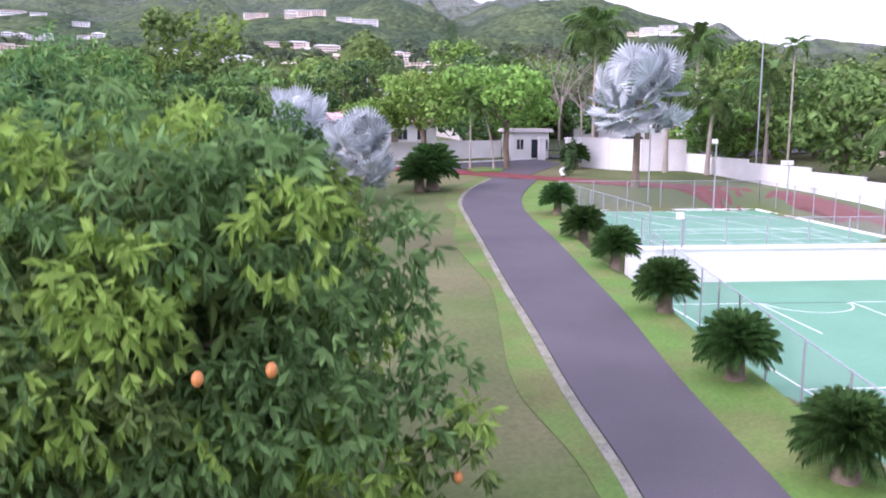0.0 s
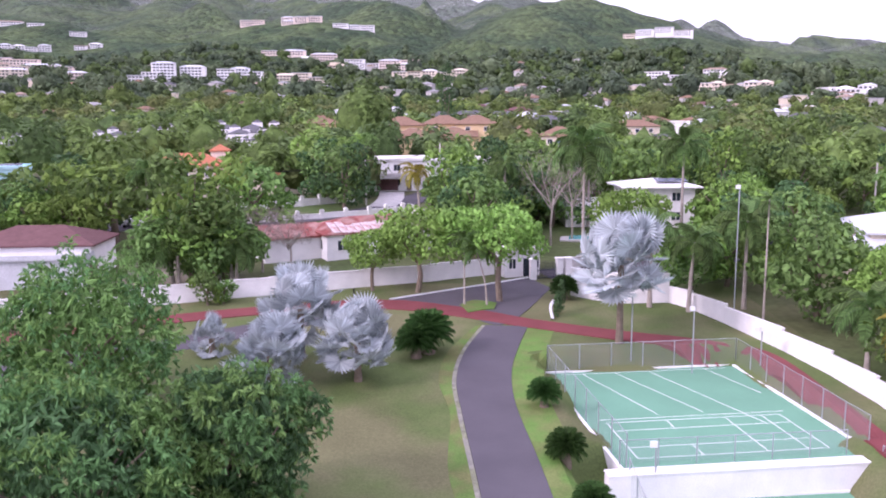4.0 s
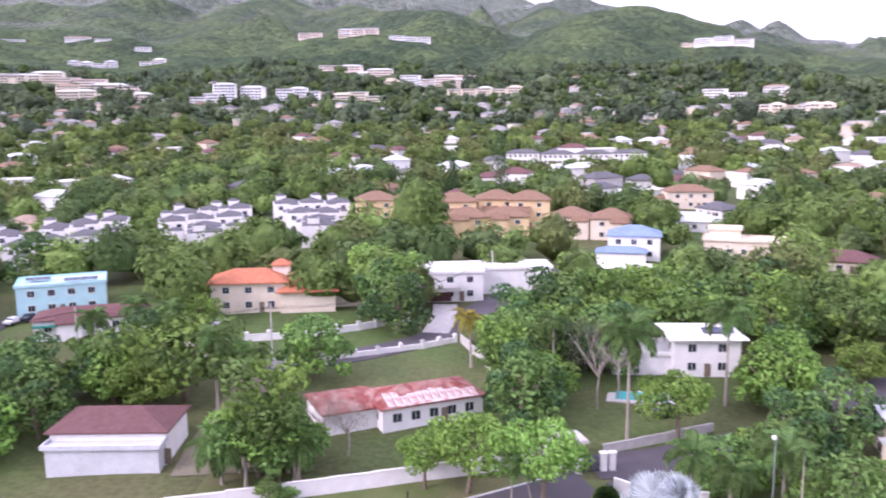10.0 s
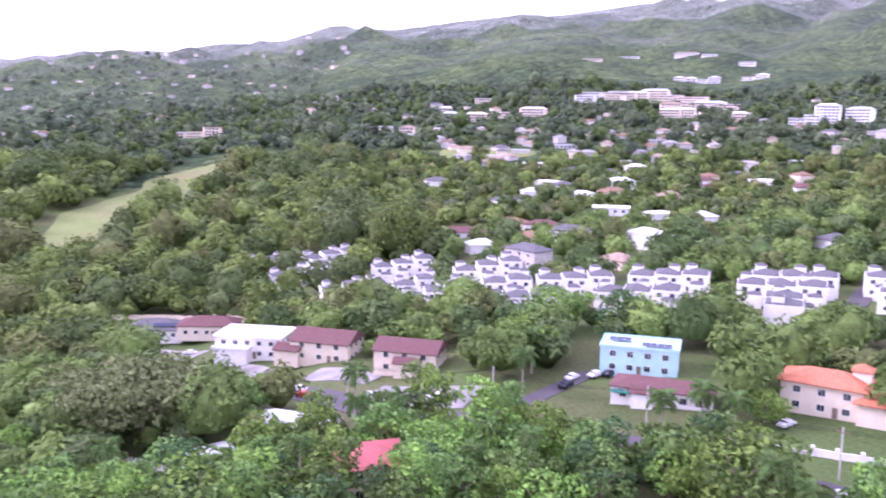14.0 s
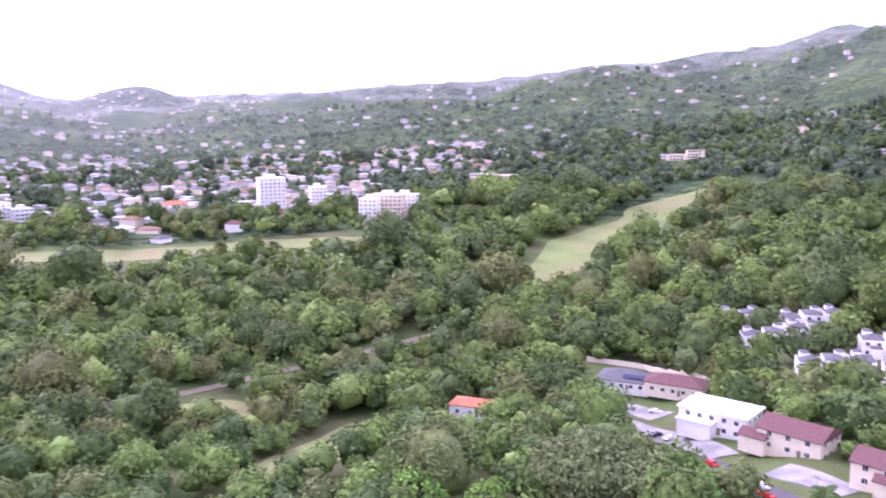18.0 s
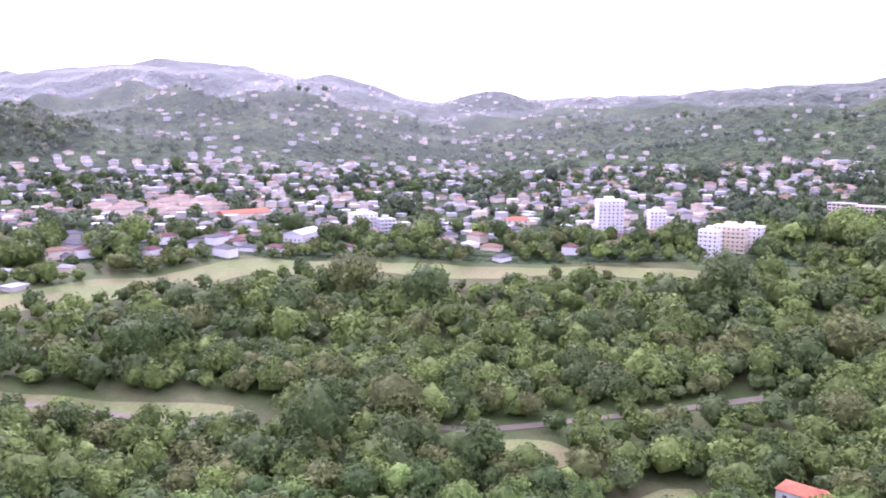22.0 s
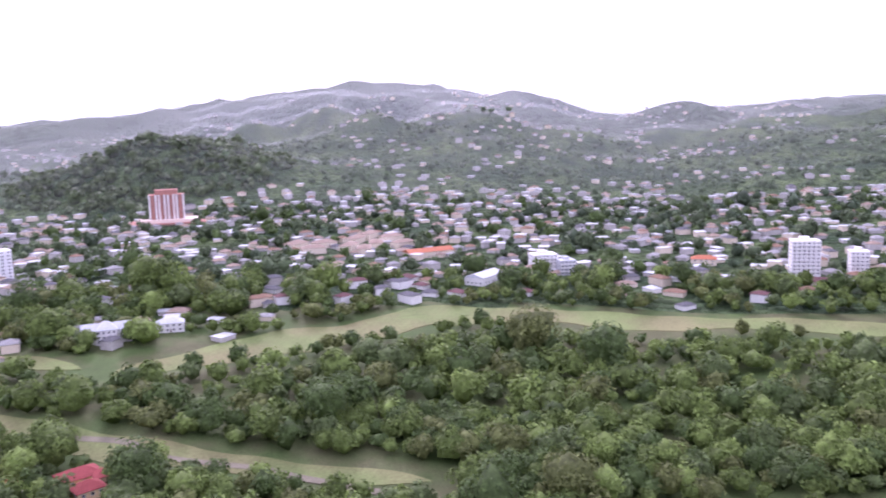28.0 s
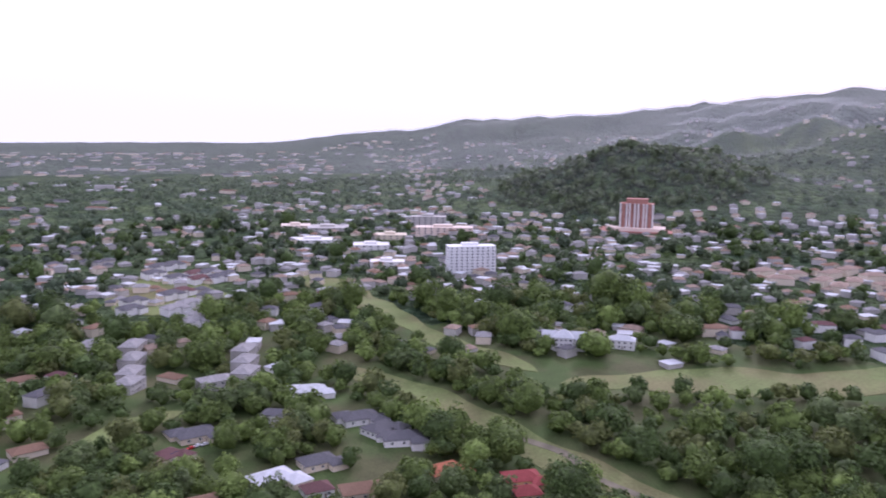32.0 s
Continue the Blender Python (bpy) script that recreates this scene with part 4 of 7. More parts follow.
def sago(x, y, size, label="dense dark green sago palm with a short brown trunk"):
    s = thing("sago_palm", pose(x, y, gz(x, y), 0, 0, x * 91 % 360), label, "cycad", "sago palms along the drive")
    key = ("sago", 0)
    if key not in STEMS:
        STEMS[key] = stem_mesh("trunk", 0.95, 0.3, 0.26, 0, BARK)
        rs = np.random.RandomState(4)
        v, f = [], []
        src = FRONDS["sago"]
        pv, pf = [p.co.copy() for p in src.vertices], [tuple(q.vertices) for q in src.polygons]
        for k in range(70):
            m = pose(0, 0, 0.95, 0, 6 - 92 * (1 - k / 70) + rs.rand() * 10, 137.5 * k)
            i = len(v)
            v += [tuple(m @ c) for c in pv]
            f += [tuple(j + i for j in q) for q in pf]
        me = bpy.data.meshes.new("crown")
        me.from_pydata(v, [], f)
        me.materials.append(SAGO)
        STEMS["sago_crown"] = me
    for me, name in ((STEMS[key], "trunk"), (STEMS["sago_crown"], "crown")):
        o = new(name, me)
        o.parent = s
        o.scale = (size,) * 3


for x, y, s in ((7.6, 56.4, 1.0), (8.0, 48.2, 1.05), (8.4, 40.8, 0.95), (8.7, 32.6, 1.0), (8.9, 25.0, 1.0), (9.2, 18.4, 0.98), (9.1, 12.5, 0.98)):
    sago(x, y, s)
sago(-0.9, 68.6, 1.75, "large dense sago palm beside the curve of the drive")
sago(-1.9, 67.4, 1.4, "large dense sago palm beside the curve of the drive")
sago(13.2, 86.0, 1.2, "round dark cycad in the white kerbed bed by the gate")


ST = 1.35   # length of a fan leaf's stalk


def fan_mesh(r, pleats, seed, tilt):
    """A silver fan leaf on its stalk, growing along +x."""
    rs = np.random.RandomState(seed)
    v, f = [(0.0, 0.0, 0.0), (ST, -0.03, 0.0), (ST, 0.03, 0.0)], [(0, 1, 2)]
    a0 = 2.35
    for k in range(pleats):
        a, b = -a0 + 2 * a0 * k / pleats, -a0 + 2 * a0 * (k + 1) / pleats
        m = (a + b) / 2
        i = len(v)
        rr = r * (0.88 + 0.2 * rs.rand())
        cup = 0.16 * r
        v += [(ST, 0, 0), (ST + 0.64 * r * math.cos(a), 0.64 * r * math.sin(a), cup * 0.4), (ST + rr * math.cos(m), rr * math.sin(m), cup + rs.rand() * 0.1 - 0.2 * (abs(m) > 1.6)), (ST + 0.64 * r * math.cos(b), 0.64 * r * math.sin(b), cup * 0.4), (ST + 0.75 * r * math.cos(m), 0.75 * r * math.sin(m), cup * 0.4 + 0.07)]
        f += [(i, i + 1, i + 4), (i, i + 4, i + 3), (i + 1, i + 2, i + 4), (i + 4, i + 2, i + 3)]
    c, s = math.cos(tilt), math.sin(tilt)
    v = [p if p[0] < 0.05 else (ST + (p[0] - ST) * c - p[2] * s, p[1], (p[0] - ST) * s + p[2] * c) for p in v]
    me = bpy.data.meshes.new("fan_leaf")
    me.from_pydata(v, [], f)
    me.materials.append(SILVER)
    return me


FANS = [fan_mesh(0.84, 24, k, t) for k, t in enumerate((0.15, 0.75, 0.4, -0.2, 1.0))]


def silver_palm(x, y, h, r, count, label):
    p = thing("silver_fan_palm", pose(x, y, gz(x, y), 0, 0, x * 53 % 360), label, "palm")
    key = ("silver", round(h, 1))
    STEMS[key] = stem_mesh("trunk", h, 0.3, 0.26, 0, BARK)
    t = new("trunk", STEMS[key])
    t.parent = p
    rs = np.random.RandomState(int(x * 10) % 97)
    for k in range(count):
        o = new("fan_leaf", FANS[k % 5])
        o.parent = p
        u = (k + 0.5) / count
        pitch = 78 - 118 * u
        o.matrix_basis = pose(0, 0, h - 0.3 + 0.5 * (1 - u), 0, -pitch, 137.5 * k) @ pose(0, 0, 0, rs.rand() * 80 - 40, rs.rand() * 30 - 15, 0) @ Matrix.Diagonal(((r / 2.1 * (0.78 + 0.35 * rs.rand()),) * 3 + (1,)))
    return p


silver_palm(-13.0, 61.5, 2.2, 3.6, 48, "bushy silver-blue fan palm on the lawn")
silver_palm(-11.6, 67.6, 4.2, 3.8, 44, "tall silver-blue fan palm on the lawn")
silver_palm(-6.3, 62.0, 3.0, 3.6, 48, "rounded silver-white fan palm on the lawn")
silver_palm(-19.6, 69.2, 1.2, 2.2, 26, "small grey fan palm on the lawn")
silver_palm(16.0, 71.0, 7.2, 4.7, 50, "tall silver-white fan palm with a dark trunk beside the court")


# ---- trees of the garden and the neighbours ----
def mango(x, y, r, h, seed, tufts, each=7, leaf=0.36, label="dense mango tree with drooping glossy green leaves", reach=(), tones=None):
    rs = np.random.RandomState(seed)
    core = [(0, 0, h * 0.5, r * 0.74, r * 0.74, h * 0.4)]
    blobs = []
    boughs = rs.normal(size=(11, 3))
    boughs /= np.linalg.norm(boughs, axis=1)[:, None]
    for k in range(190):
        a, el = 6.283 * rs.rand(), math.asin(-0.93 + 1.9 * rs.rand())
        way = np.array((math.cos(el) * math.cos(a), math.cos(el) * math.sin(a), math.sin(el)))
        k_ = (0.8 + 0.28 * rs.rand()) * (0.84 + 0.24 * float(np.exp(7 * (boughs @ way - 1)).max()))
        q = r * (0.1 + 0.1 * rs.rand())
        blobs.append((r * k_ * math.cos(el) * math.cos(a), r * k_ * math.cos(el) * math.sin(a), h * 0.5 + h * 0.48 * k_ * math.sin(el), q, q, q * 0.9))
    for bx, by, bz, q in reach:
        blobs.append((bx - x, by - y, bz, q, q, q * 0.8))
    v, f, pick = tuft_arrays(rs, blobs, tufts, each, leaf)
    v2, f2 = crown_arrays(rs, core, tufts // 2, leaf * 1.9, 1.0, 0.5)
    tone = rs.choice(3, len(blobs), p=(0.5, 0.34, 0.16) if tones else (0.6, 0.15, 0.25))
    # core leaves take the last, mostly darker tone: inner shade put into their colour
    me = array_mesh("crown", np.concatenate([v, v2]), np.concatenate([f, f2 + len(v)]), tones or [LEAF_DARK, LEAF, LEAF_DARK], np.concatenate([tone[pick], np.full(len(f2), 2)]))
    t = thing("mango_tree", pose(x, y, gz(x, y) - 0.1, 0, 0, 0), label, "tree")
    o = new("crown", me)
    o.parent = t
    o = new("trunk", trunk_mesh("trunk", rs, h * 0.8, 0.3, 9, r * 0.75, BARK))
    o.parent = t
    return t


FRUIT = material("ripe_mango_skin", (0.5, 0.2, 0.06), rough=0.5, vary=0.2, bump=0.1)
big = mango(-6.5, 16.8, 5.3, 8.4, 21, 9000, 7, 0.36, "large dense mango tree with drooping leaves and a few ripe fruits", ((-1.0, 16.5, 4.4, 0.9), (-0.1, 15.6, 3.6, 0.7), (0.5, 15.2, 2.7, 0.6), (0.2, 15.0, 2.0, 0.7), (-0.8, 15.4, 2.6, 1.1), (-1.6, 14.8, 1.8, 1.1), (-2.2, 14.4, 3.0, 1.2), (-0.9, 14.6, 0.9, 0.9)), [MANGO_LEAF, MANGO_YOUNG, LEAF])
for fx, fy, fzz in ((-3.5, 11.75, 4.6), (-2.5, 12.05, 4.65), (0.3, 14.6, 1.9)):
    bm = bmesh.new()
    bmesh.ops.create_uvsphere(bm, u_segments=10, v_segments=7, radius=0.09)
    for q in bm.verts:
        q.co.z *= 1.3
        q.co.x += 0.02 * q.co.z
    me = bpy.data.meshes.new("fruit")
    bm.to_mesh(me)
    bm.free()
    me.materials.append(FRUIT)
    o = new("fruit", me)
    o.parent, o.location = big, (fx + 6.5, fy - 16.8, fzz)
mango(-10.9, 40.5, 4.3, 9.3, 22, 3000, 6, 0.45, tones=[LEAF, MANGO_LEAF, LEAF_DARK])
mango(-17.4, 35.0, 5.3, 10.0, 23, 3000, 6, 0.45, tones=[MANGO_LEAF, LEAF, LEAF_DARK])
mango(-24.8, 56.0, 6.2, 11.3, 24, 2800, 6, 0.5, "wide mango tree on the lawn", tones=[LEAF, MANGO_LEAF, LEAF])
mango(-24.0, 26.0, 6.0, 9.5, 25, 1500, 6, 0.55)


# trees that stand singly in view
tree("feather", 6.4, 85.4, 1.2, 20, "bright green spreading tree on the forecourt island")
tree("feather", -2.4, 89.2, 1.12, 130, "bright green spreading tree beside the wall")
tree("feather", -7.4, 90.0, 0.8, 250, "yellow-green feathery tree beside the wall")
tree("tall", -26.6, 91.6, 1.32, 40)
tree("tall", -25.0, 91.0, 0.85, 140)
tree("dark", -17.3, 150, 1.2, 0)
tree("round", 2.5, 136, 1.15, 80)
tree("dark", 8.5, 128, 1.05, 10)
tree("dark", 12.0, 150, 1.3, 200)
tree("round", 41, 118, 1.1, 66)
tree("small", -24.1, 84.6, 0.8, 0, "dark round shrub against the boundary wall")
tree("small", -22.6, 85.2, 0.6, 70, "dark round shrub against the boundary wall")
tree("dark", -60, 118, 1.0, 70)
palm("yellow", -3.2, 131.5, 8.5, 1.0, 16, 0.6, "coconut palm with yellowing fronds beside the road")
palm("royal", 18.2, 104.5, 14.5, 1.65, 17, 0.0, "tall royal palm with a pale trunk")
palm("royal", 34.0, 116.5, 13.5, 1.5, 16, 0.0, "tall royal palm with a pale trunk")
palm("royal", 21.5, 82.8, 8.0, 1.15, 15, 0.4, "palm with drooping fronds beside the entrance wall")
palm("royal", 25.0, 81.0, 7.0, 1.1, 15, -0.4, "palm with drooping fronds beside the entrance wall")
palm("coconut", 33.5, 62, 5.5, 1.1, 15, -0.5, "coconut palm leaning over the boundary wall")
palm("yellow", 34.4, 57, 5.0, 1.05, 15, -0.8, "coconut palm with yellowing fronds over the wall")
palm("coconut", 30.6, 76, 12.0, 0.5, 10, 0.0, "very tall thin palm with a small head", 0.5)
palm("coconut", 2.6, 83.6, 7.0, 0.6, 11, 0.0, "slender young palm on the forecourt island", 0.45)
palm("coconut", 4.9, 83.4, 6.0, 0.65, 11, 1.2, "slender leaning palm on the forecourt island", 0.45)
palm("coconut", -22.5, 90.5, 5.0, 1.0, 14, 0.4)
palm("coconut", -30.5, 93.5, 5.5, 1.0, 14, -0.4)
palm("royal", -34.0, 112, 9.0, 1.15, 15)
palm("coconut", -28.6, 89.6, 6.5, 1.3, 17, 0.3)
palm("coconut", -31.8, 90.6, 5.0, 1.25, 16, -0.3)
palm("coconut", -23.2, 91.5, 5.5, 1.2, 16, 0.4)
palm("royal", -116.6, 103.6, 9.0, 1.2, 16, 0.0, "tall royal palm with a pale trunk")
tree("rain", -164, 85, 1.05)
tree("light", -121.5, 80.5, 1.1, 0, "bright lemon-green broadleaf tree")
for k, x, y, s in (("fine", -27.8, 92.5, 1.35), ("fine", -24.5, 93.5, 1.1), ("round", -60.4, 121.5, 1.2), ("light", -25.4, 172.8, 1.7), ("dark", -19, 236, 1.1), ("feather", 24.6, 103.8, 1.1), ("fine", 36.5, 78.2, 1.35), ("light", 39.8, 114.1, 1.25), ("light", 58, 127, 0.9), ("spread", 58, 153, 1.3), ("round", -120, 97, 1.25), ("round", -72, 97, 1.35), ("light", -95, 102, 1.3), ("dark", -106, 187, 1.4), ("round", -155, 104, 1.3), ("light", -176, 60, 1.6), ("light", -187, 46, 1.9), ("round", -126, 92, 1.1), ("spread", -116, 156, 1.3), ("spread", -126, 186, 1.3), ("round", -80, 108, 1.2), ("dark", -62, 104, 1.2), ("fine", 38, 60, 1.1), ("fine", 38, 50, 1.1), ("fine", 36.5, 40, 1.05), ("feather", 40, 69, 1.1), ("fine", 46, 71, 1.15)):
    tree(k, x, y, s, x * 31 % 360)
for x, y, h in ((-39.5, 112.5, 11.0), (-69.7, 137.2, 6.5), (-65.8, 146.3, 6.0), (30.9, 82.1, 9.0), (-124, 110, 12.0), (-103, 139, 9.0), (-110, 152, 9.0), (-60, 148, 5.0)):
    palm("royal", x, y, h, 1.25, 15)
for x, y, h in ((12.2, 80.6, 3.4), (11.6, 79.2, 2.6)):
    c = thing("column_cactus", pose(x, y, gz(x, y)), "tall green column-shaped shrub beside the forecourt", "shrub")
    rs = np.random.RandomState(int(h * 10))
    v, q = crown_arrays(rs, [(0, 0, h / 2, 0.38, 0.38, h / 2)], 260, 0.3)
    o = new("foliage", array_mesh("foliage", v, q, [LEAF_DARK]))
    o.parent = c


def cypress(x, y, h, r, label="tall dark columnar conifer above the roofs"):
    t = thing("conifer", pose(x, y, gz(x, y) - 0.1), label, "tree")
    rs = np.random.RandomState(int(h * 10))
    masses = [(0.25 * r * rs.normal(), 0.25 * r * rs.normal(), h * (0.1 + 0.86 * u), r * (0.95 - 0.45 * u), r * (0.95 - 0.45 * u), h * 0.09) for u in np.linspace(0, 1, 16)]
    v, q = crown_arrays(rs, masses, 2600, 0.8, 0.6, 0.3)
    o = new("crown", array_mesh("crown", v, q, [LEAF_DARK]))
    o.parent = t
    o = new("trunk", trunk_mesh("trunk", rs, h, 0.35, 4, r * 0.4, BARK))
    o.parent = t


cypress(2.6, 286, 27, 3.6)
cypress(-16, 330, 16, 2.6, "slim dark conifer among the houses")


def bare_tree(x, y, h, seed, label="leafless grey tree with fine bare twigs"):
    rs = np.random.RandomState(seed)
    t = thing("bare_tree", pose(x, y, gz(x, y), 0, 0, 0), label, "tree")
    hang_me = trunk_mesh("trunk", rs, h, 0.16, 9, h * 0.3, PALE_BARK)
    o = new("trunk", hang_me)
    o.parent = t
    v, f = [], []
    for k in range(1300):
        a, u = rs.rand() * 6.283, rs.rand()
        d = h * 0.34 * math.sqrt(rs.rand())
        p = Vector((d * math.cos(a), d * math.sin(a), h * (0.45 + 0.45 * u)))
        q = p + Vector((rs.normal(), rs.normal(), 0.7 + rs.rand())) * 0.45
        i = len(v)
        s = Vector((rs.normal(), rs.normal(), 0)).normalized() * 0.018
        v += [tuple(p - s), tuple(p + s), tuple(q)]
        f.append((i, i + 1, i + 2))
    tagged(link("twig", v, f, DRY, t), kind="stuff")
    return t


bare_tree(15.4, 114.5, 14.5, 1)
bare_tree(19.0, 119, 12, 2)
bare_tree(-18.0, 98.5, 8, 3)
bare_tree(-21.5, 99.5, 8.5, 4)

# walls along the road
pier_wall([(-44.5, 144.2), (-33, 147.0), (-25, 151.4), (-16.2, 157.4)], 1.2, 0.25, WHITE, "white garden wall with piers along the road", 4.2)
pier_wall([(-36, 130.6), (-27.1, 134.4), (-19.5, 137.6), (-12, 141.2), (-6.5, 145)], 0.9, 0.25, WHITE, "low white wall with square piers along the road", 4.0)
wall("garden_wall", [(-58, 141), (-44.5, 144.2)], 0.7, 0.2, CONCRETE, "low pale concrete garden wall")
wall("garden_wall", [(-5.5, 145), (0, 130), (5.5, 116), (9, 104)], 1.5, 0.2, CONCRETE, "weathered pale concrete boundary wall")
wall("garden_wall", [(14.5, 100), (24, 104.5), (30, 107.5)], 1.2, 0.2, CONCRETE, "pale wall beside the lane")
wall("garden_wall", [(49, 108), (62, 121)], 1.3, 0.25, CONCRETE, "weathered concrete wall beside the lane")
wall("garden_wall", [(-305, 150), (-285, 165), (-262, 172), (-240, 172)], 2.0, 0.25, CREAM, "long cream perimeter wall")


# ---- cars, poles and small things ----
def car(x, y, turn, paint, label):
    c = thing("car", pose(x, y, gz(x, y) + 0.14, 0, 0, turn), label, "car")
    bm = bmesh.new()
    outline = [(-2.1, 0.35), (-2.15, 0.75), (-1.5, 0.88), (-0.9, 1.38), (0.65, 1.42), (1.25, 0.95), (2.0, 0.8), (2.15, 0.5), (2.1, 0.3)]
    rings = []
    for yy, k in ((-0.85, 0.94), (-0.7, 1.0), (0.7, 1.0), (0.85, 0.94)):
        rings.append([bm.verts.new((px, yy * (0.85 if pz > 1 else 1), 0.3 + (pz - 0.3) * k)) for px, pz in outline])
    for a, b in zip(rings, rings[1:]):
        for k in range(len(outline)):
            bm.faces.new((a[k], a[(k + 1) % len(outline)], b[(k + 1) % len(outline)], b[k]))
    bm.faces.new(rings[0][::-1])
    bm.faces.new(rings[-1])
    me = bpy.data.meshes.new("body")
    bm.to_mesh(me)
    bm.free()
    me.materials.append(paint)
    o = new("body", me)
    o.parent = c
    v, f = boxes((-1.25, 1.0, -0.74, 0.74, 0.95, 1.3), (0.75, 1.16, -0.62, 0.62, 0.98, 1.3))
    link("glazing", v, f, GLASS, c, "dark tinted car glazing")
    for px in (-1.3, 1.35):
        for py in (-0.8, 0.8):
            tube("wheel", (px, py - 0.1, 0.18), (px, py + 0.1, 0.18), 0.32, RUBBER, c, 10)


W_, D_, R_ = CARPAINTS
for x, y, turn, paint, lab in (
    (-48.5, 131.9, 4, W_, "white saloon car parked on the road"), (-74.8, 129.5, 6, D_, "dark saloon car parked on the road"), (-52.5, 154, 80, W_, "white car parked beside the orange-roofed house"),
    (-96.5, 158, 80, W_, "white car parked on a house drive"), (-94, 160, 80, D_, "dark car parked on a house drive"), (-127, 124, 30, W_, "white car parked on the street"), (-121, 129, 60, W_, "white car parked on the street"),
    (-117.5, 130.5, 60, D_, "dark car parked on the street"), (-154.7, 121, 20, R_, "red car parked on the street"), (-160, 124, 20, W_, "white car parked on the street"), (-201, 124, 10, W_, "white car parked on the street"),
    (-196, 123, 10, W_, "white car parked on the street"), (-238, 142, 40, W_, "white car parked beside a house"), (-170, -380, 10, W_, "white car parked beside a bungalow"), (-174, -380, 10, W_, "white car parked beside a bungalow"), (-166, -379, 10, R_, "dark red car parked beside a bungalow"),
    (25, 113, 40, D_, "dark car parked beside the pool garden")):
    car(x, y, turn, paint, lab)


def utility_pole(x, y, h=9.0):
    p = thing("utility_pole", pose(x, y, gz(x, y)), "grey timber utility pole with crossarm", "pole", "utility poles")
    tube("pole", (0, 0, -0.4), (0, 0, h), 0.14, CONCRETE, p, 8)
    v, f = boxes((-1.1, 1.1, -0.06, 0.06, h - 0.9, h - 0.75))
    link("crossarm", v, f, BARK, p)
    return Vector((x, y, gz(x, y) + h - 0.7))


LINE_OF = [utility_pole(x, y) for x, y in ((-140, 122), (-104, 130), (-72, 136), (-38, 137.5), (-13.5, 152.5), (0, 182))]
for a, b in zip(LINE_OF, LINE_OF[1:]):
    for off in (-0.9, 0.0, 0.9):
        w = thing("power_line", pose(0, 0, 0), "thin sagging black power line", "cable")
        for k in range(5):
            def at(t):
                q = a.lerp(b, t)
                return (q.x + off * 0.3, q.y + off, q.z - 1.2 * 4 * t * (1 - t))
            tube("span", at(k / 5), at((k + 1) / 5), 0.02, RUBBER, w, 4)
for x, y, h in ((45, 109, 7), (72, 138, 9), (38, 104, 6)):
    utility_pole(x, y, h)
for x, y in ((-9.2, 87.6), (-17.8, 84.6), (-32, 80.2)):
    b = thing("path_bollard", pose(x, y, gz(x, y)), "short black bollard light beside the path", "bollard", "path bollards")
    tube("post", (0, 0, -0.2), (0, 0, 0.8), 0.07, RUBBER, b, 8)
    tube("cap", (0, 0, 0.8), (0, 0, 0.92), 0.1, RUBBER, b, 8)


# ---- houses ----
MESHES = {}


def shared(key, name, make, mat, smooth=False):
    """The mesh for key, made once."""
    if key not in MESHES:
        v, f = make()
        me = bpy.data.meshes.new(name)
        me.from_pydata(v, [], f)
        me.materials.append(mat)
        MESHES[key] = me
    return MESHES[key]


def hang(name, me, parent, m=None, label=""):
    o = new(name, me)
    o.parent = parent
    if m is not None:
        o.matrix_basis = m
    if label:
        o["label"] = label
    return o


def hip(w, d, h, rise, over, gable=False):
    """A pitched roof with thick eaves; its ridge runs along x."""
    a, b = w / 2 + over, d / 2 + over
    ridge = max(a - (0 if gable else b), 0.01)
    v = [(-a, -b, h), (a, -b, h), (a, b, h), (-a, b, h), (-a, -b, h + 0.22), (a, -b, h + 0.22), (a, b, h + 0.22), (-a, b, h + 0.22), (-ridge, 0, h + 0.22 + rise), (ridge, 0, h + 0.22 + rise)]
    f = [(3, 2, 1, 0), (0, 1, 5, 4), (1, 2, 6, 5), (2, 3, 7, 6), (3, 0, 4, 7), (4, 5, 9, 8), (6, 7, 8, 9), (5, 6, 9), (7, 4, 8)]
    return v, f


def flat_top(w, d, h, over):
    a, b = w / 2 + over, d / 2 + over
    return boxes((-a, a, -b, b, h, h + 0.22), (-a, a, -b, -b + 0.2, h + 0.22, h + 0.6), (-a, a, b - 0.2, b, h + 0.22, h + 0.6), (-a, -a + 0.2, -b + 0.2, b - 0.2, h + 0.22, h + 0.6), (a - 0.2, a, -b + 0.2, b - 0.2, h + 0.22, h + 0.6))


def windows_on(parent, w, y, h0, storeys, n, face, ww=1.3, wh=1.25, frame=None):
    """Windows with frames along one face; face turns the row about the house's upright."""
    fr = shared(("wf", ww, wh, id(frame)), "window", lambda: boxes((-ww / 2 - 0.1, ww / 2 + 0.1, -0.07, 0.02, -0.1, 0), (-ww / 2 - 0.1, ww / 2 + 0.1, -0.07, 0.02, wh, wh + 0.1), (-ww / 2 - 0.1, -ww / 2, -0.07, 0.02, 0, wh), (ww / 2, ww / 2 + 0.1, -0.07, 0.02, 0, wh), (-0.03, 0.03, -0.05, 0.02, 0, wh)), frame or WHITE)
    pn = shared(("wp", ww, wh), "pane", lambda: boxes((-ww / 2, ww / 2, -0.025, 0.02, 0, wh)), GLASS)
    for s in range(storeys):
        for k in range(n):
            x = w * ((k + 0.5) / n - 0.5)
            o = hang("window", fr, parent, pose(0, 0, 0, 0, 0, face) @ pose(x, -y, h0 + 3.0 * s + 1.0))
            hang("pane", pn, o)


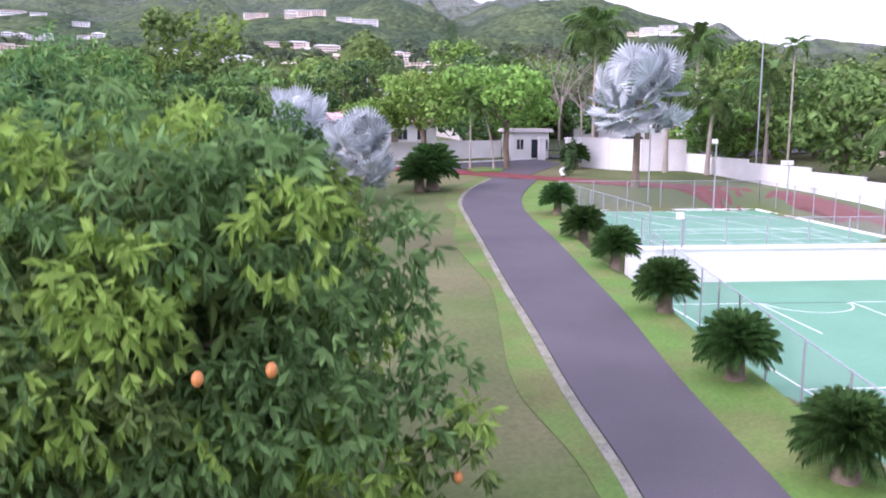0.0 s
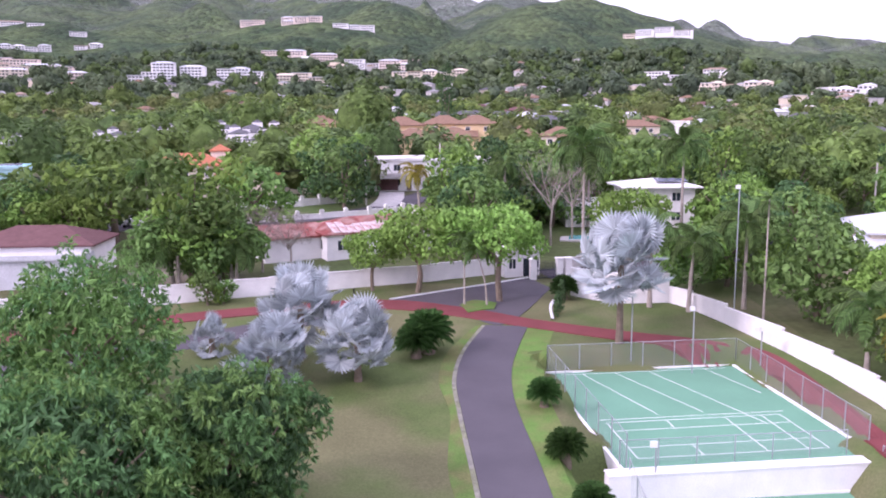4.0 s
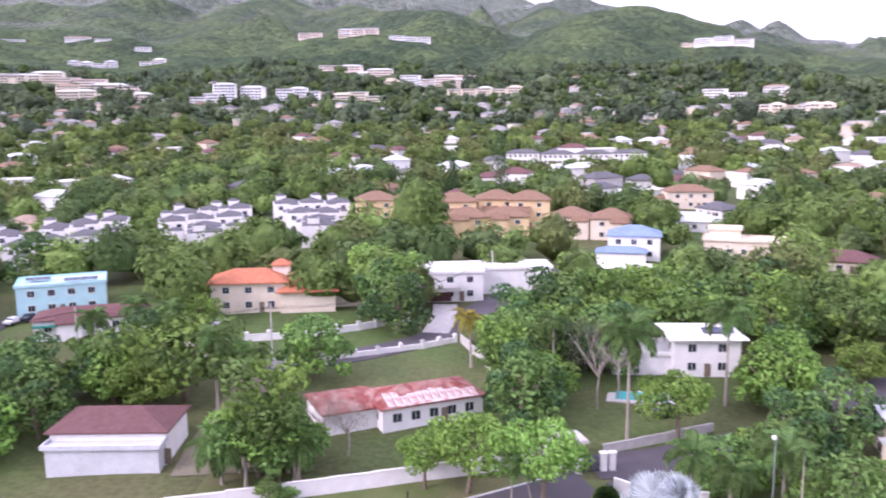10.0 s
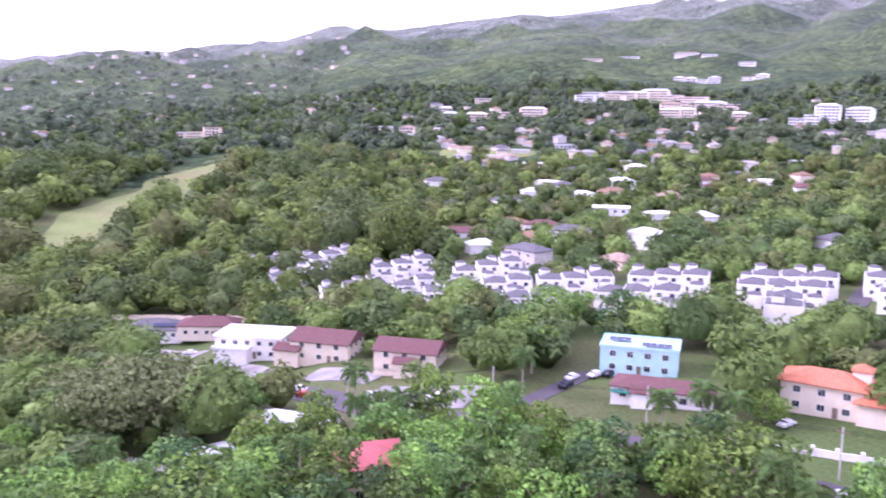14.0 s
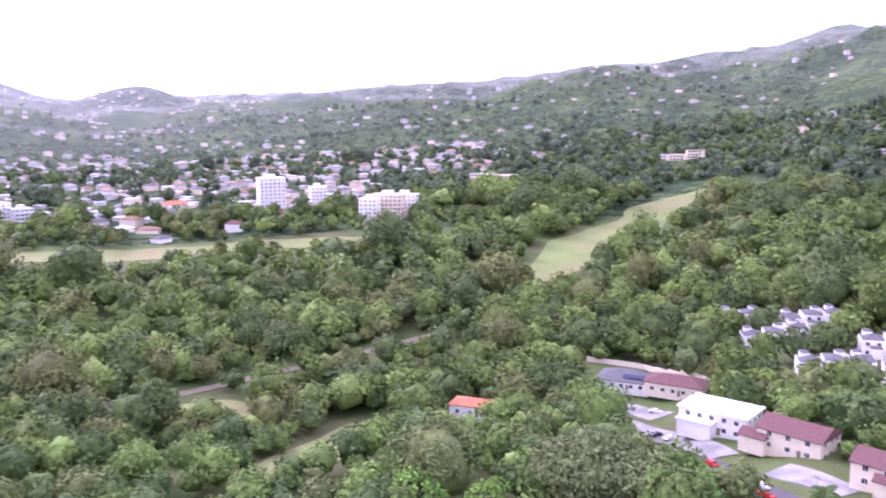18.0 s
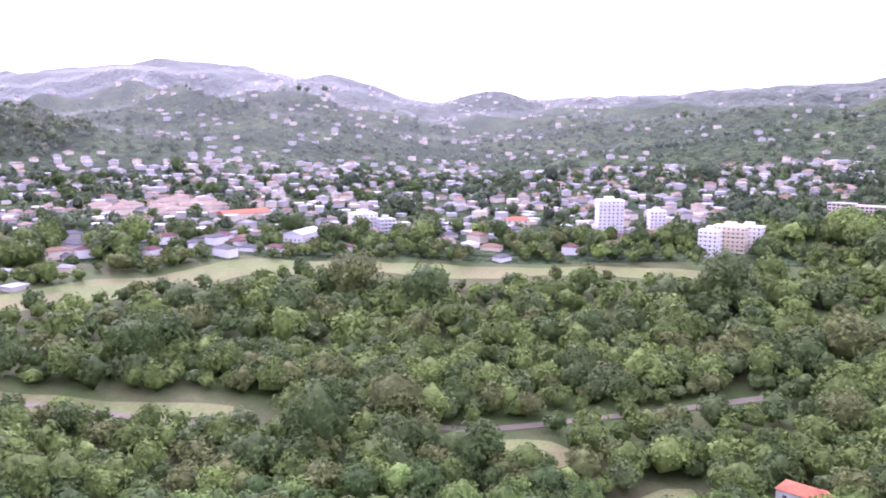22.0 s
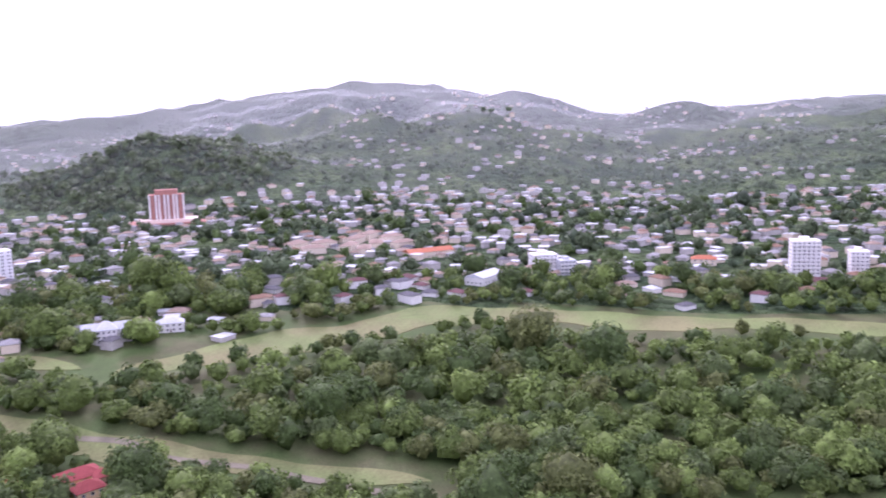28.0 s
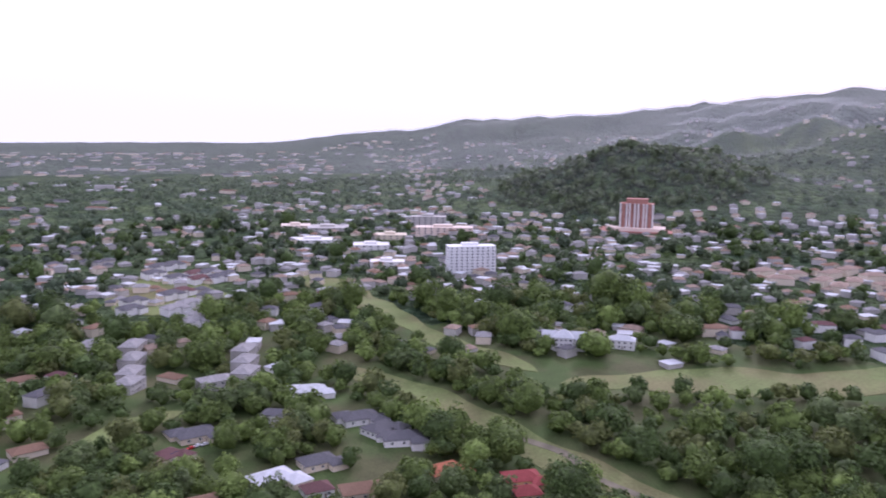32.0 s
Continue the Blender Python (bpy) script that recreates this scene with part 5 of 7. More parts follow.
def house(x, y, w, d, storeys=1, roof="hip", wall_mat=None, roof_mat=None, label="", turn=0.0, n=3, rise=None, over=0.5, floor=3.0, sink=0.0, name="house", category="house", sides=True, group="", far=False):
    """A house that faces the garden; turn is added to that."""
    wall_mat, roof_mat = wall_mat or WHITE, roof_mat or GREY_ROOF
    az = math.degrees(math.atan2(-x, y)) + turn
    c, s = abs(math.cos(radians(az))), abs(math.sin(radians(az)))
    z = min(gz(x, y), gz(x + 2, y - 2)) - sink
    hs = thing(name, pose(x, y, z, 0, 0, az), label, category, group)
    h = floor * storeys
    hang("wall", shared(("w", w, d, h, id(wall_mat)), "wall", lambda: boxes((-w / 2, w / 2, -d / 2, d / 2, -7 if far else -1.5, h)), wall_mat), hs)
    rise = rise if rise is not None else min(w, d) * 0.24
    if roof == "flat":
        me = shared(("rf", w, d, h, over, id(roof_mat)), "roof", lambda: flat_top(w, d, h, over), roof_mat)
    else:
        me = shared(("rh", w, d, h, rise, over, roof, id(roof_mat)), "roof", lambda: hip(w, d, h, rise, over, roof == "gable"), roof_mat)
    hang("roof", me, hs)
    if not far:
        windows_on(hs, w * 0.9, d / 2, 0, storeys, n, 0)
        if sides:
            m = max(1, round(d / 4.5))
            windows_on(hs, d * 0.9, w / 2, 0, storeys, m, 90)
            windows_on(hs, d * 0.9, w / 2, 0, storeys, m, -90)
        hang("door", shared(("door",), "door", lambda: boxes((-0.5, 0.5, -0.05, 0.02, 0, 2.1)), BARK), hs, pose(w * 0.5 / n * (n % 2) + (0.0 if n % 2 else 0.0) + 0.1, -d / 2 - 0.03, 0))
    return hs


def wing(parent, x, y, w, d, h0, h, roof, wall_mat, roof_mat, rise=1.0, over=0.4):
    """A lower or upper block joined to a house."""
    hang("wing", shared(("w", w, d, h0, h, id(wall_mat)), "wing", lambda: boxes((-w / 2, w / 2, -d / 2, d / 2, h0, h)), wall_mat), parent, pose(x, y, 0))
    if roof == "flat":
        me = shared(("rf", w, d, h, over, id(roof_mat)), "roof", lambda: flat_top(w, d, h, over), roof_mat)
    else:
        me = shared(("rh", w, d, h, rise, over, roof, id(roof_mat)), "roof", lambda: hip(w, d, h, rise, over, roof == "gable"), roof_mat)
    return hang("roof", me, parent, pose(x, y, 0))


def panels(parent, x, y, z, nx, ny, tilt=8):
    me = shared(("solar",), "solar_panel", lambda: boxes((0, 1.6, 0, 1.0, 0, 0.05)), SOLAR)
    for i in range(nx):
        for j in range(ny):
            hang("solar_panel", me, parent, pose(x, y, z, tilt, 0, 0) @ pose(1.66 * i, 1.06 * j, 0))


# rusty-roofed bungalow behind the wall
h = house(-9.6, 112.5, 15, 8.5, 1, "hip", WHITE, RUST, "long white bungalow with a peeling red-white sheet roof", turn=22, n=5, rise=1.6)
wing(h, -11, 2.6, 8, 9, -1.5, 2.6, "gable", WHITE, RUST, 1.2)
rs = np.random.RandomState(8)
for k in range(12):
    ln = 1.9 + 1.7 * rs.rand()
    v, f = boxes((-0.5, 0.5, 0.05 + 0.25 * rs.rand(), ln, 0.02, 0.06))
    link("roof_sheet", v, f, PEELING, h, "white sheet with red rust showing through").matrix_basis = pose(-6.2 + 1.12 * k, -4.75, 3.24, math.degrees(math.atan2(1.6, 4.75)), 0, 0)
v, f = boxes((-4.8, 6.4, 0, 0.5, 0.02, 0.06))
link("roof_sheet", v, f, PEELING, h).matrix_basis = pose(0, -4.75, 3.25, math.degrees(math.atan2(1.6, 4.75)), 0, 0)
# long building with a pale sheet wall, and its maroon roof
h = house(-48, 99.5, 14.5, 9, 1, "hip", WHITE, MAROON, "long low white building with a maroon hipped roof", turn=-22, n=1, rise=1.8, floor=4.2, sides=False)
wing(h, 0, -5.6, 14.0, 2.4, -1.5, 3.0, "flat", PALE_ROOF, PALE_ROOF)
# orange-roofed house
h = house(-50, 167, 15, 9, 2, "hip", CREAM, TERRACOTTA, "two-storey cream house with a bright orange clay-tile roof", turn=-8, n=3, rise=2.2, over=0.8)
wing(h, 12, -1.5, 11, 9, -1.5, 4.2, "hip", CREAM, TERRACOTTA, 2.4, 0.8)
wing(h, 6.2, 2, 3.4, 3.4, 5.0, 8.6, "hip", PINK, TERRACOTTA, 1.2, 0.3)
wing(h, 20, 1.5, 8, 8, -1.5, 4.0, "hip", CREAM, TERRACOTTA, 2.0, 0.8)
# modern white house across the road
h = house(-9.5, 178, 14, 11, 2, "flat", WHITE, WHITE, "modern two-storey white house with a flat roof", turn=4, n=3, over=0.4)
wing(h, 14, 4, 17, 8, -1.5, 5.6, "flat", WHITE, WHITE)
wing(h, -2, -7, 7, 4, 2.7, 3.1, "flat", WHITE, CONCRETE)
hang("garage_door", shared(("garage",), "garage_door", lambda: boxes((-2.2, 2.2, -0.06, 0.02, 0, 2.3)), MAROON), h, pose(-2, -5.53, 0), "dark maroon garage door")
# white villa with solar panels and a pool
h = house(34, 133, 10.5, 9, 2, "hip", WHITE, WHITE, "white two-storey villa with solar panels on a pale roof", turn=16, n=2, rise=1.0, over=1.0)
wing(h, -9, 0.5, 11, 8, -1.5, 3.2, "flat", WHITE, WHITE)
panels(h, -0.5, -3.6, 6.9, 3, 2, 10)
pool = thing("swimming_pool", pose(22.5, 119.5, gz(22.5, 119.5), 0, 0, -10), "turquoise garden swimming pool with a pale deck", "pool")
v, f = boxes((-5, 5, -3, 3, -0.3, 0.12))
link("deck", v, f, CONCRETE, pool)
v, f = boxes((-3.8, 3.8, -1.9, 1.9, -0.2, 0.14))
link("water", v, f, WATER, pool)
house(27.5, 191, 17, 8, 1, "flat", WHITE, WHITE, "low white flat-roofed building among trees", n=4)
# pale house beside the entrance
h = house(55.5, 97.5, 13, 12, 2, "hip", CREAM, PALE_ROOF, "cream two-storey house with a pale grey sheet roof", turn=24, n=3, rise=2.0, sink=0.6)
wing(h, -5, -4.5, 6, 6, -1.5, 4.5, "gable", CREAM, PALE_ROOF, 1.4)
# yellow terrace
for k, (x, y) in enumerate(((-37, 262), (-25, 265), (-12, 262), (1, 266), (11, 264), (-8, 250), (4, 250))):
    h = house(x, y, 12.5, 10, 3 - (k > 4), "hip", YELLOW, BROWN_ROOF, "yellow terraced house with a brown hipped roof", turn=4, n=2, rise=2.6, group="yellow terrace", sink=0.4)
    wing(h, -2.4, -5.4, 4.5, 2.5, -1.5, 5.4, "gable", YELLOW, BROWN_ROOF, 1.6)
for x, y in ((23, 246), (34, 243)):
    h = house(x, y, 11.5, 10, 2, "hip", CREAM, BROWN_ROOF, "cream terraced house with a brown hipped roof", n=2, rise=2.6, group="yellow terrace")
    wing(h, 2.4, -5.4, 4.5, 2.5, -1.5, 5.0, "gable", CREAM, BROWN_ROOF, 1.6)
h = house(36.5, 217, 13, 10, 2, "hip", WHITE, BLUE_ROOF, "white two-storey house with a blue hipped roof", n=3, rise=2.2)
wing(h, -3, -9, 12, 6, -1.5, 2.8, "hip", WHITE, BLUE_ROOF, 1.2)
h = house(66, 222, 20, 9, 1, "flat", CREAM, CREAM, "cream flat-roofed house with a raised storey", n=5, floor=4.2)
wing(h, -5, 1, 8, 6, 3.2, 6.8, "flat", CREAM, CREAM)
house(60, 262, 18, 10, 1, "hip", WHITE, PALE_ROOF, "white bungalow with a pale sheet roof", n=4)
h = house(84, 205, 16, 9, 1, "hip", CREAM, MAROON, "bungalow with a dark red roof among trees", n=3)
house(105, 195, 14, 9, 1, "hip", WHITE, MAROON, "bungalow with a dark red roof among trees", n=3, turn=15)
# aqua house and its neighbour
h = house(-90.5, 167, 17, 10, 2, "flat", AQUA, AQUA, "two-storey aqua house with solar panels on a flat roof", turn=-4, n=4, over=0.25)
panels(h, 0.5, -4.2, 6.7, 4, 2, 8)
panels(h, -7.0, -1.0, 6.7, 3, 2, 8)
h = house(-77, 152.3, 20, 8, 1, "hip", WHITE, MAROON, "long white bungalow with a maroon roof, green porch", turn=-8, n=6, rise=1.6)
wing(h, -3.5, -4.6, 4.2, 2.4, -1.5, 2.6, "gable", WHITE, MAROON, 1.3)
hang("awning", shared(("awning",), "awning", lambda: boxes((-3.0, 3.0, -1.5, 0, 2.1, 2.3)), material("green_awning", (0.03, 0.2, 0.15))), h, pose(-7.0, -4.0, 0), "dark green porch awning")
# houses down the slope
h = house(-101.5, 92, 9.5, 8, 2, "hip", CREAM, PINK_ROOF, "small two-storey house with a pinkish red sheet roof", turn=12, n=2, rise=2.0, over=0.9, sink=1.0)
wing(h, 3.5, 4, 6, 6, -1.5, 5.6, "gable", CREAM, PINK_ROOF, 1.8)
house(-140, 85, 9, 6, 1, "gable", AQUA, PALE_ROOF, "small blue shack with a pale sheet roof", turn=20, n=2, rise=0.8)
h = house(-135, 104, 15, 8, 1, "gable", WHITE, PALE_ROOF, "grey-white house with a pale sheet roof", turn=-30, n=3, rise=1.2)
wing(h, -8, -3, 6, 6, -1.5, 2.8, "hip", WHITE, MAROON, 1.2)
h = house(-269, 148, 19, 13, 1, "hip", WHITE, GREY_ROOF, "large bungalow with a dark grey roof and solar panels", turn=-14, n=5, rise=3.0, sink=-2.0)
panels(h, 0, -5.4, 4.4, 5, 2, 22)
h = house(-251, 158, 20, 11, 1, "hip", CREAM, MAROON, "cream house with a maroon roof", turn=-14, n=5, rise=2.4, floor=3.6, sink=-2.0)
h = house(-204, 143, 20, 13, 2, "flat", WHITE, WHITE, "large white flat-roofed two-storey house", turn=-22, n=5, sink=-1.0)
wing(h, -4, -8, 10, 4, -1.5, 3.4, "flat", WHITE, WHITE)
h = house(-176, 147, 17, 12, 2, "gable", CREAM, MAROON, "cream two-storey house with a maroon gabled roof", turn=-24, n=3, rise=2.6, floor=2.7)
wing(h, -9, -5, 7, 6, -1.5, 3.0, "gable", CREAM, MAROON, 1.4)
h = house(-143, 146, 16, 10, 2, "gable", CREAM, MAROON, "cream two-storey house with a maroon gabled roof", turn=-18, n=3, rise=2.4, floor=2.7)
wing(h, 1, -6, 6, 3, -1.5, 3.2, "gable", CREAM, MAROON, 1.4)
h = house(-272, 90, 15, 9, 1, "hip", WHITE, TERRACOTTA, "white house with an orange-red clay-tile roof at the wood's edge", turn=-20, n=3, rise=1.8, floor=3.6, sink=-2.5)
wing(h, 8, 3, 9, 7, -1.5, 3.0, "hip", WHITE, TERRACOTTA, 1.6)


# white townhouses with dark roofs
def townhouse(x, y, turn, units, label):
    for k in range(units):
        a = radians(math.degrees(math.atan2(-x, y)) + turn)
        px, py = x + (k - (units - 1) / 2) * 8.2 * math.cos(a), y + (k - (units - 1) / 2) * 8.2 * math.sin(a)
        h = house(px, py, 8.0, 10, 2, "hip", WHITE, GREY_ROOF, label, turn=turn, n=2, rise=1.3, over=-0.25, group="white townhouses", sides=False)
        wing(h, 0.8 * (-1) ** k, -6.4, 4.4, 3.4, -1.5, 3.6, "hip", WHITE, GREY_ROOF, 0.8, -0.15)
        wing(h, -1.5 * (-1) ** k, 1.5, 3.2, 3.2, 6.0, 8.0, "hip", WHITE, GREY_ROOF, 0.7, -0.12)


TOWN = "white terraced townhouse with dark grey hipped roofs"
for x, y, t, n in ((-272, 214, 10, 3), (-280, 238, 12, 3), (-230, 206, 8, 3), (-235, 237, 8, 3), (-187, 204, 4, 3), (-189, 234, 6, 3), (-144, 198, 4, 2), (-148, 228, 6, 3), (-119, 217, -4, 3), (-121, 240, -4, 3), (-87, 243, 0, 3), (-80, 226, 90, 2), (-88, 256, 0, 3), (-59, 268, 2, 3), (-50, 236, 90, 2), (-55, 252, 0, 2), (-305, 222, 12, 2), (-210, 218, 6, 2), (-165, 214, 4, 2)):
    townhouse(x, y, t, n, TOWN)
h = house(-266, 304, 30, 10, 1, "hip", WHITE, MAROON, "long low white building with a dark maroon roof", n=6)
house(-222, 375, 18, 11, 2, "flat", WHITE, WHITE, "white two-storey house among trees", n=4)
house(-345, 300, 14, 9, 1, "hip", WHITE, PALE_ROOF, "white bungalow half hidden by trees", n=3)
for x, y in ((16, 492), (36, 490), (56, 488), (76, 486)):
    h = house(x, y, 19, 10, 2, "hip", WHITE, GREY_ROOF, "white apartment block with a dark hipped roof", n=6, rise=2.0, sides=False, group="white apartment row")


# ---- landmark buildings of the town ----
def block(x, y, w, d, floors, wall_mat, label, turn=0.0, fh=3.1, bands=True, top=True, name="apartment_block", n=8, sink=0.0):
    """A flat-roofed block whose balconies and windows run in storeys."""
    az = math.degrees(math.atan2(-x, y)) + turn
    b = thing(name, pose(x, y, gz(x, y) - sink, 0, 0, az), label, "building")
    h = fh * floors
    v, f = boxes((-w / 2, w / 2, -d / 2, d / 2, -3, h))
    link("wall", v, f, wall_mat, b)
    win = shared(("bw", round(w / n, 2), fh), "window", lambda: boxes((-w / n * 0.17, w / n * 0.17, -0.05, 0.05, 1.2, fh - 0.8)), GLASS)
    for k in range(floors):
        for j in range(n):
            hang("window", win, b, pose(w * ((j + 0.5) / n - 0.5), -d / 2 - 0.02, fh * k))
        if bands and k:
            hang("balcony", shared(("bb", w, fh), "balcony", lambda: boxes((-w / 2 - 0.1, w / 2 + 0.1, -1.3, 0, -0.15, 0.0), (-w / 2 - 0.1, w / 2 + 0.1, -1.3, -1.2, 0.0, 0.95)), wall_mat), b, pose(0, -d / 2, fh * k))
        m = max(2, round(d / 5))
        for s in (90, -90):
            for j in range(m):
                hang("window", win, b, pose(0, 0, 0, 0, 0, s) @ pose(d * ((j + 0.5) / m - 0.5), -w / 2 - 0.02, fh * k))
    if top:
        v, f = boxes((-w / 2 - 0.3, w / 2 + 0.3, -d / 2 - 0.3, d / 2 + 0.3, h, h + 0.5), (-w * 0.2, w * 0.15, -d * 0.2, d * 0.25, h + 0.5, h + 3.2))
        link("roof", v, f, wall_mat, b)
    return b


block(-745, 66, 22, 16, 9, WHITE, "white nine-storey apartment block with balconies", turn=12, n=6)
block(-757, 108, 14, 14, 6, WHITE, "pale seven-storey apartment block", turn=12, n=4)
block(-650, 148, 24, 14, 6, CREAM, "cream six-storey apartment building", turn=-15, n=7)
block(-668, 166, 20, 12, 5, WHITE, "white five-storey apartment building", turn=-15, n=6)
block(-636, 130, 14, 12, 6, WHITE, "white six-storey apartment building with balconies", turn=-15, n=4)
block(-735, -150, 22, 16, 5, WHITE, "pale grey five-storey apartment building", turn=20, n=6)
block(-728, -128, 14, 12, 4, PALE_ROOF, "grey four-storey flat-roofed building", turn=20, n=4)
h = house(-785, -276, 48, 18, 1, "gable", CREAM, TERRACOTTA, "long hall with an orange-red roof", n=6, floor=6, rise=3.0, name="hall", category="building", turn=25)
h = house(-684, -190, 34, 18, 1, "gable", WHITE, PALE_ROOF, "white hall with a pale metal roof", n=6, floor=6, rise=3.0, name="hall", category="building", turn=60)
house(-790, -14, 22, 12, 2, "hip", CREAM, TERRACOTTA, "two-storey house with a red-brown roof", n=4)
house(-712, 80, 30, 12, 1, "hip", PINK, MAROON, "long building with a maroon roof", n=6)
# red-brick hotel tower on its podium
t = block(-935, -690, 44, 22, 13, BRICK_RED, "red-brick tower block with pale vertical bands", turn=-2, n=9, bands=False, name="tower_block", sink=2)
for x in (-21, -13, -9, -2.2, 2.2, 9, 13, 21):
    v, f = boxes((x - 1.0, x + 1.0, -12.0, -10.8, 5, 41))
    link("pilaster", v, f, WHITE, t, "pale vertical concrete band")
v, f = boxes((-45, 45, -24, 18, -4, 5), (-38, 38, -20, 16, 5, 9))
link("podium", v, f, PINK, t, "wide pink podium")
v, f = boxes((-48, 48, -27, 20, 3.4, 5.2), (-14, 14, -8, 9, 40, 47))
link("roof", v, f, BRICK_RED, t)
# long white apartment block
BRIGHT = material("bright_white_paint", (0.88, 0.88, 0.87), vary=0.06, scale=0.3, fine=6, bump=0.05)
block(-570, -619, 48, 16, 9, BRIGHT, "long white nine-storey apartment block with deep balconies", turn=14, n=9)
h = house(-436, -374, 14, 12, 3, "hip", WHITE, PALE_ROOF, "large white gabled mansion with steep pale roofs", n=4, rise=5)
wing(h, -10, 2, 10, 10, -1.5, 7.5, "gable", WHITE, PALE_ROOF, 5)
wing(h, 10, 2, 10, 10, -1.5, 7.5, "gable", WHITE, PALE_ROOF, 5)
h = house(-474, -353, 18, 10, 2, "hip", WHITE, PALE_ROOF, "white villa with pale roofs", n=4, rise=3)
# houses south of the wood: x, y, width, depth, storeys, wall, roof, label, turn, side wings
for x, y, w, d, st, wm, rm, lab, tn, wings in (
    (-271, -252, 17, 12, 2, YELLOW, CRIMSON, "two-storey yellow house with a crimson roof", 20, 1),
    (-262, -240, 12, 10, 2, YELLOW, CRIMSON, "small yellow house with a crimson roof", 20, 0),
    (-250, -283, 18, 12, 1, CREAM, TERRACOTTA, "bungalow with an orange-red tiled roof", 35, 2),
    (-254, -321, 20, 13, 1, WHITE, GREY_ROOF, "large bungalow with dark grey hipped roofs", 10, 2),
    (-252, -337, 18, 12, 1, WHITE, GREY_ROOF, "bungalow with a dark grey hipped roof", 45, 1),
    (-252, -356, 20, 13, 1, WHITE, GREY_ROOF, "large bungalow with dark grey hipped roofs", 20, 2),
    (-252, -408, 20, 12, 1, WHITE, PALE_ROOF, "white house with pale roofs and solar panels", 10, 2),
    (-180, -322, 20, 15, 1, CREAM, PALE_ROOF, "large house with a pale metal roof", 30, 1),
    (-206, -325, 17, 12, 1, CREAM, GREY_ROOF, "bungalow with a dark grey roof among trees", 25, 1),
    (-206, -288, 19, 12, 1, CREAM, BROWN_ROOF, "bungalow with a brown hipped roof", 15, 1),
    (-190, -300, 13, 10, 1, WHITE, MAROON, "bungalow with a dark maroon roof", 20, 0),
    (-174, -391, 20, 14, 1, CREAM, GREY_ROOF, "bungalow with a dark roof beside parked cars", 20, 2),
    (-150, -372, 16, 11, 1, CREAM, MAROON, "bungalow with a dark maroon roof", 40, 1),
):
    h = house(x, y, w, d, st, "hip", wm, rm, lab, n=3, turn=tn, rise=3)
    for k in range(wings):
        wing(h, (w * 0.42, -w * 0.4)[k], (-d * 0.5, d * 0.4)[k], w * 0.5, d * 0.8, -1.5, 3.0 * st - 0.3, "hip", wm, rm, 2.2)
panels(h, 0, -4, 4.2, 3, 2, 22)
for x, y, w, t in ((-258, -500, 20, 70), (-248, -480, 20, 70), (-238, -460, 20, 70), (-216, -456, 20, 20), (-202, -552, 22, 70), (-192, -526, 20, 70), (-181, -500, 20, 70), (-172, -478, 18, 60), (-180, -570, 20, 70)):
    house(x, y, w, 12, 2, "hip", CONCRETE, MID_ROOF, "grey two-storey apartment row with a weathered grey roof", turn=t, n=4, rise=2.4, group="grey apartment rows", sides=False)
for x, y, rm in ((-328, -819, GREY_ROOF), (-345, -826, GREY_ROOF), (-343, -766, MAROON), (-355, -764, GREY_ROOF), (-352, -735, GREY_ROOF), (-335, -740, MAROON), (-288, -694, GREY_ROOF), (-285, -650, MID_ROOF), (-275, -608, MID_ROOF), (-252, -686, GREY_ROOF), (-268, -640, MID_ROOF), (-310, -790, GREY_ROOF), (-300, -700, MAROON), (-262, -590, MID_ROOF), (-320, -760, GREY_ROOF), (-240, -660, GREY_ROOF)):
    h = house(x, y, 19, 11, 2, "hip", WHITE, rm, "white two-storey terrace with hipped roofs", turn=35, rise=2.4, far=True, group="southern terraces")
    wing(h, 7, -5, 8, 7, -1.5, 5.0, "hip", WHITE, rm, 1.8)
    wing(h, -7, -5, 7, 6, -1.5, 5.4, "hip", WHITE, rm, 1.6)
# shops and offices in the town
for x, y, w, d, st, wm, rm, lab in (
    (-632, -979, 56, 40, 2, CONCRETE, GREY_ROOF, "large grey flat-roofed shopping building"),
    (-605, -1020, 40, 26, 2, PINK, MAROON, "wide pink-walled shop with a maroon roof"),
    (-582, -808, 42, 26, 2, WHITE, WHITE, "wide white flat-roofed shop building"),
    (-527, -702, 36, 18, 2, WHITE, MAROON, "long building with a maroon roof"),
    (-767, -927, 50, 18, 4, CONCRETE, WHITE, "pale grey four-storey office block"),
    (-726, -843, 75, 24, 3, PINK, PINK, "long pink three-storey building"),
    (-560, -900, 60, 30, 1, WHITE, PALE_ROOF, "wide white warehouse with a pale roof"),
    (-650, -860, 40, 24, 2, CREAM, DULL_TILES, "cream building with a faded tile roof"),
):
    block(x, y, w, d, st, wm, lab, n=max(3, int(w / 8)), bands=False, top=True, name="shop_building")
for x, y in ((-800, -369), (-806, -401), (-823, -348), (-856, -344), (-785, -345), (-790, -425), (-840, -380), (-770, -395), (-830, -320), (-865, -375)):
    house(x, y, 24, 14, 2, "hip", CREAM, DULL_TILES, "cream house with a faded pink tile roof", turn=(x * 7) % 90, rise=3, far=True, group="pink-roofed houses")


# ---- the rest of the town and the woods ----
CLEAR = []       # strips kept free of trees: x0, y0, x1, y1, half width


def keep_clear(points, half):
    for (a, b), (c, d) in zip(points, points[1:]):
        CLEAR.append((a, b, c, d, half))


def far_road(points, width, mat, label, category="road", lift=0.25, clear=1.5, name="road"):
    L, R = both_sides(points, width)
    keep_clear(points, (max(width) if np.ndim(width) else width) / 2 + clear)
    return strip(name, L, R, mat, lift, label, category)


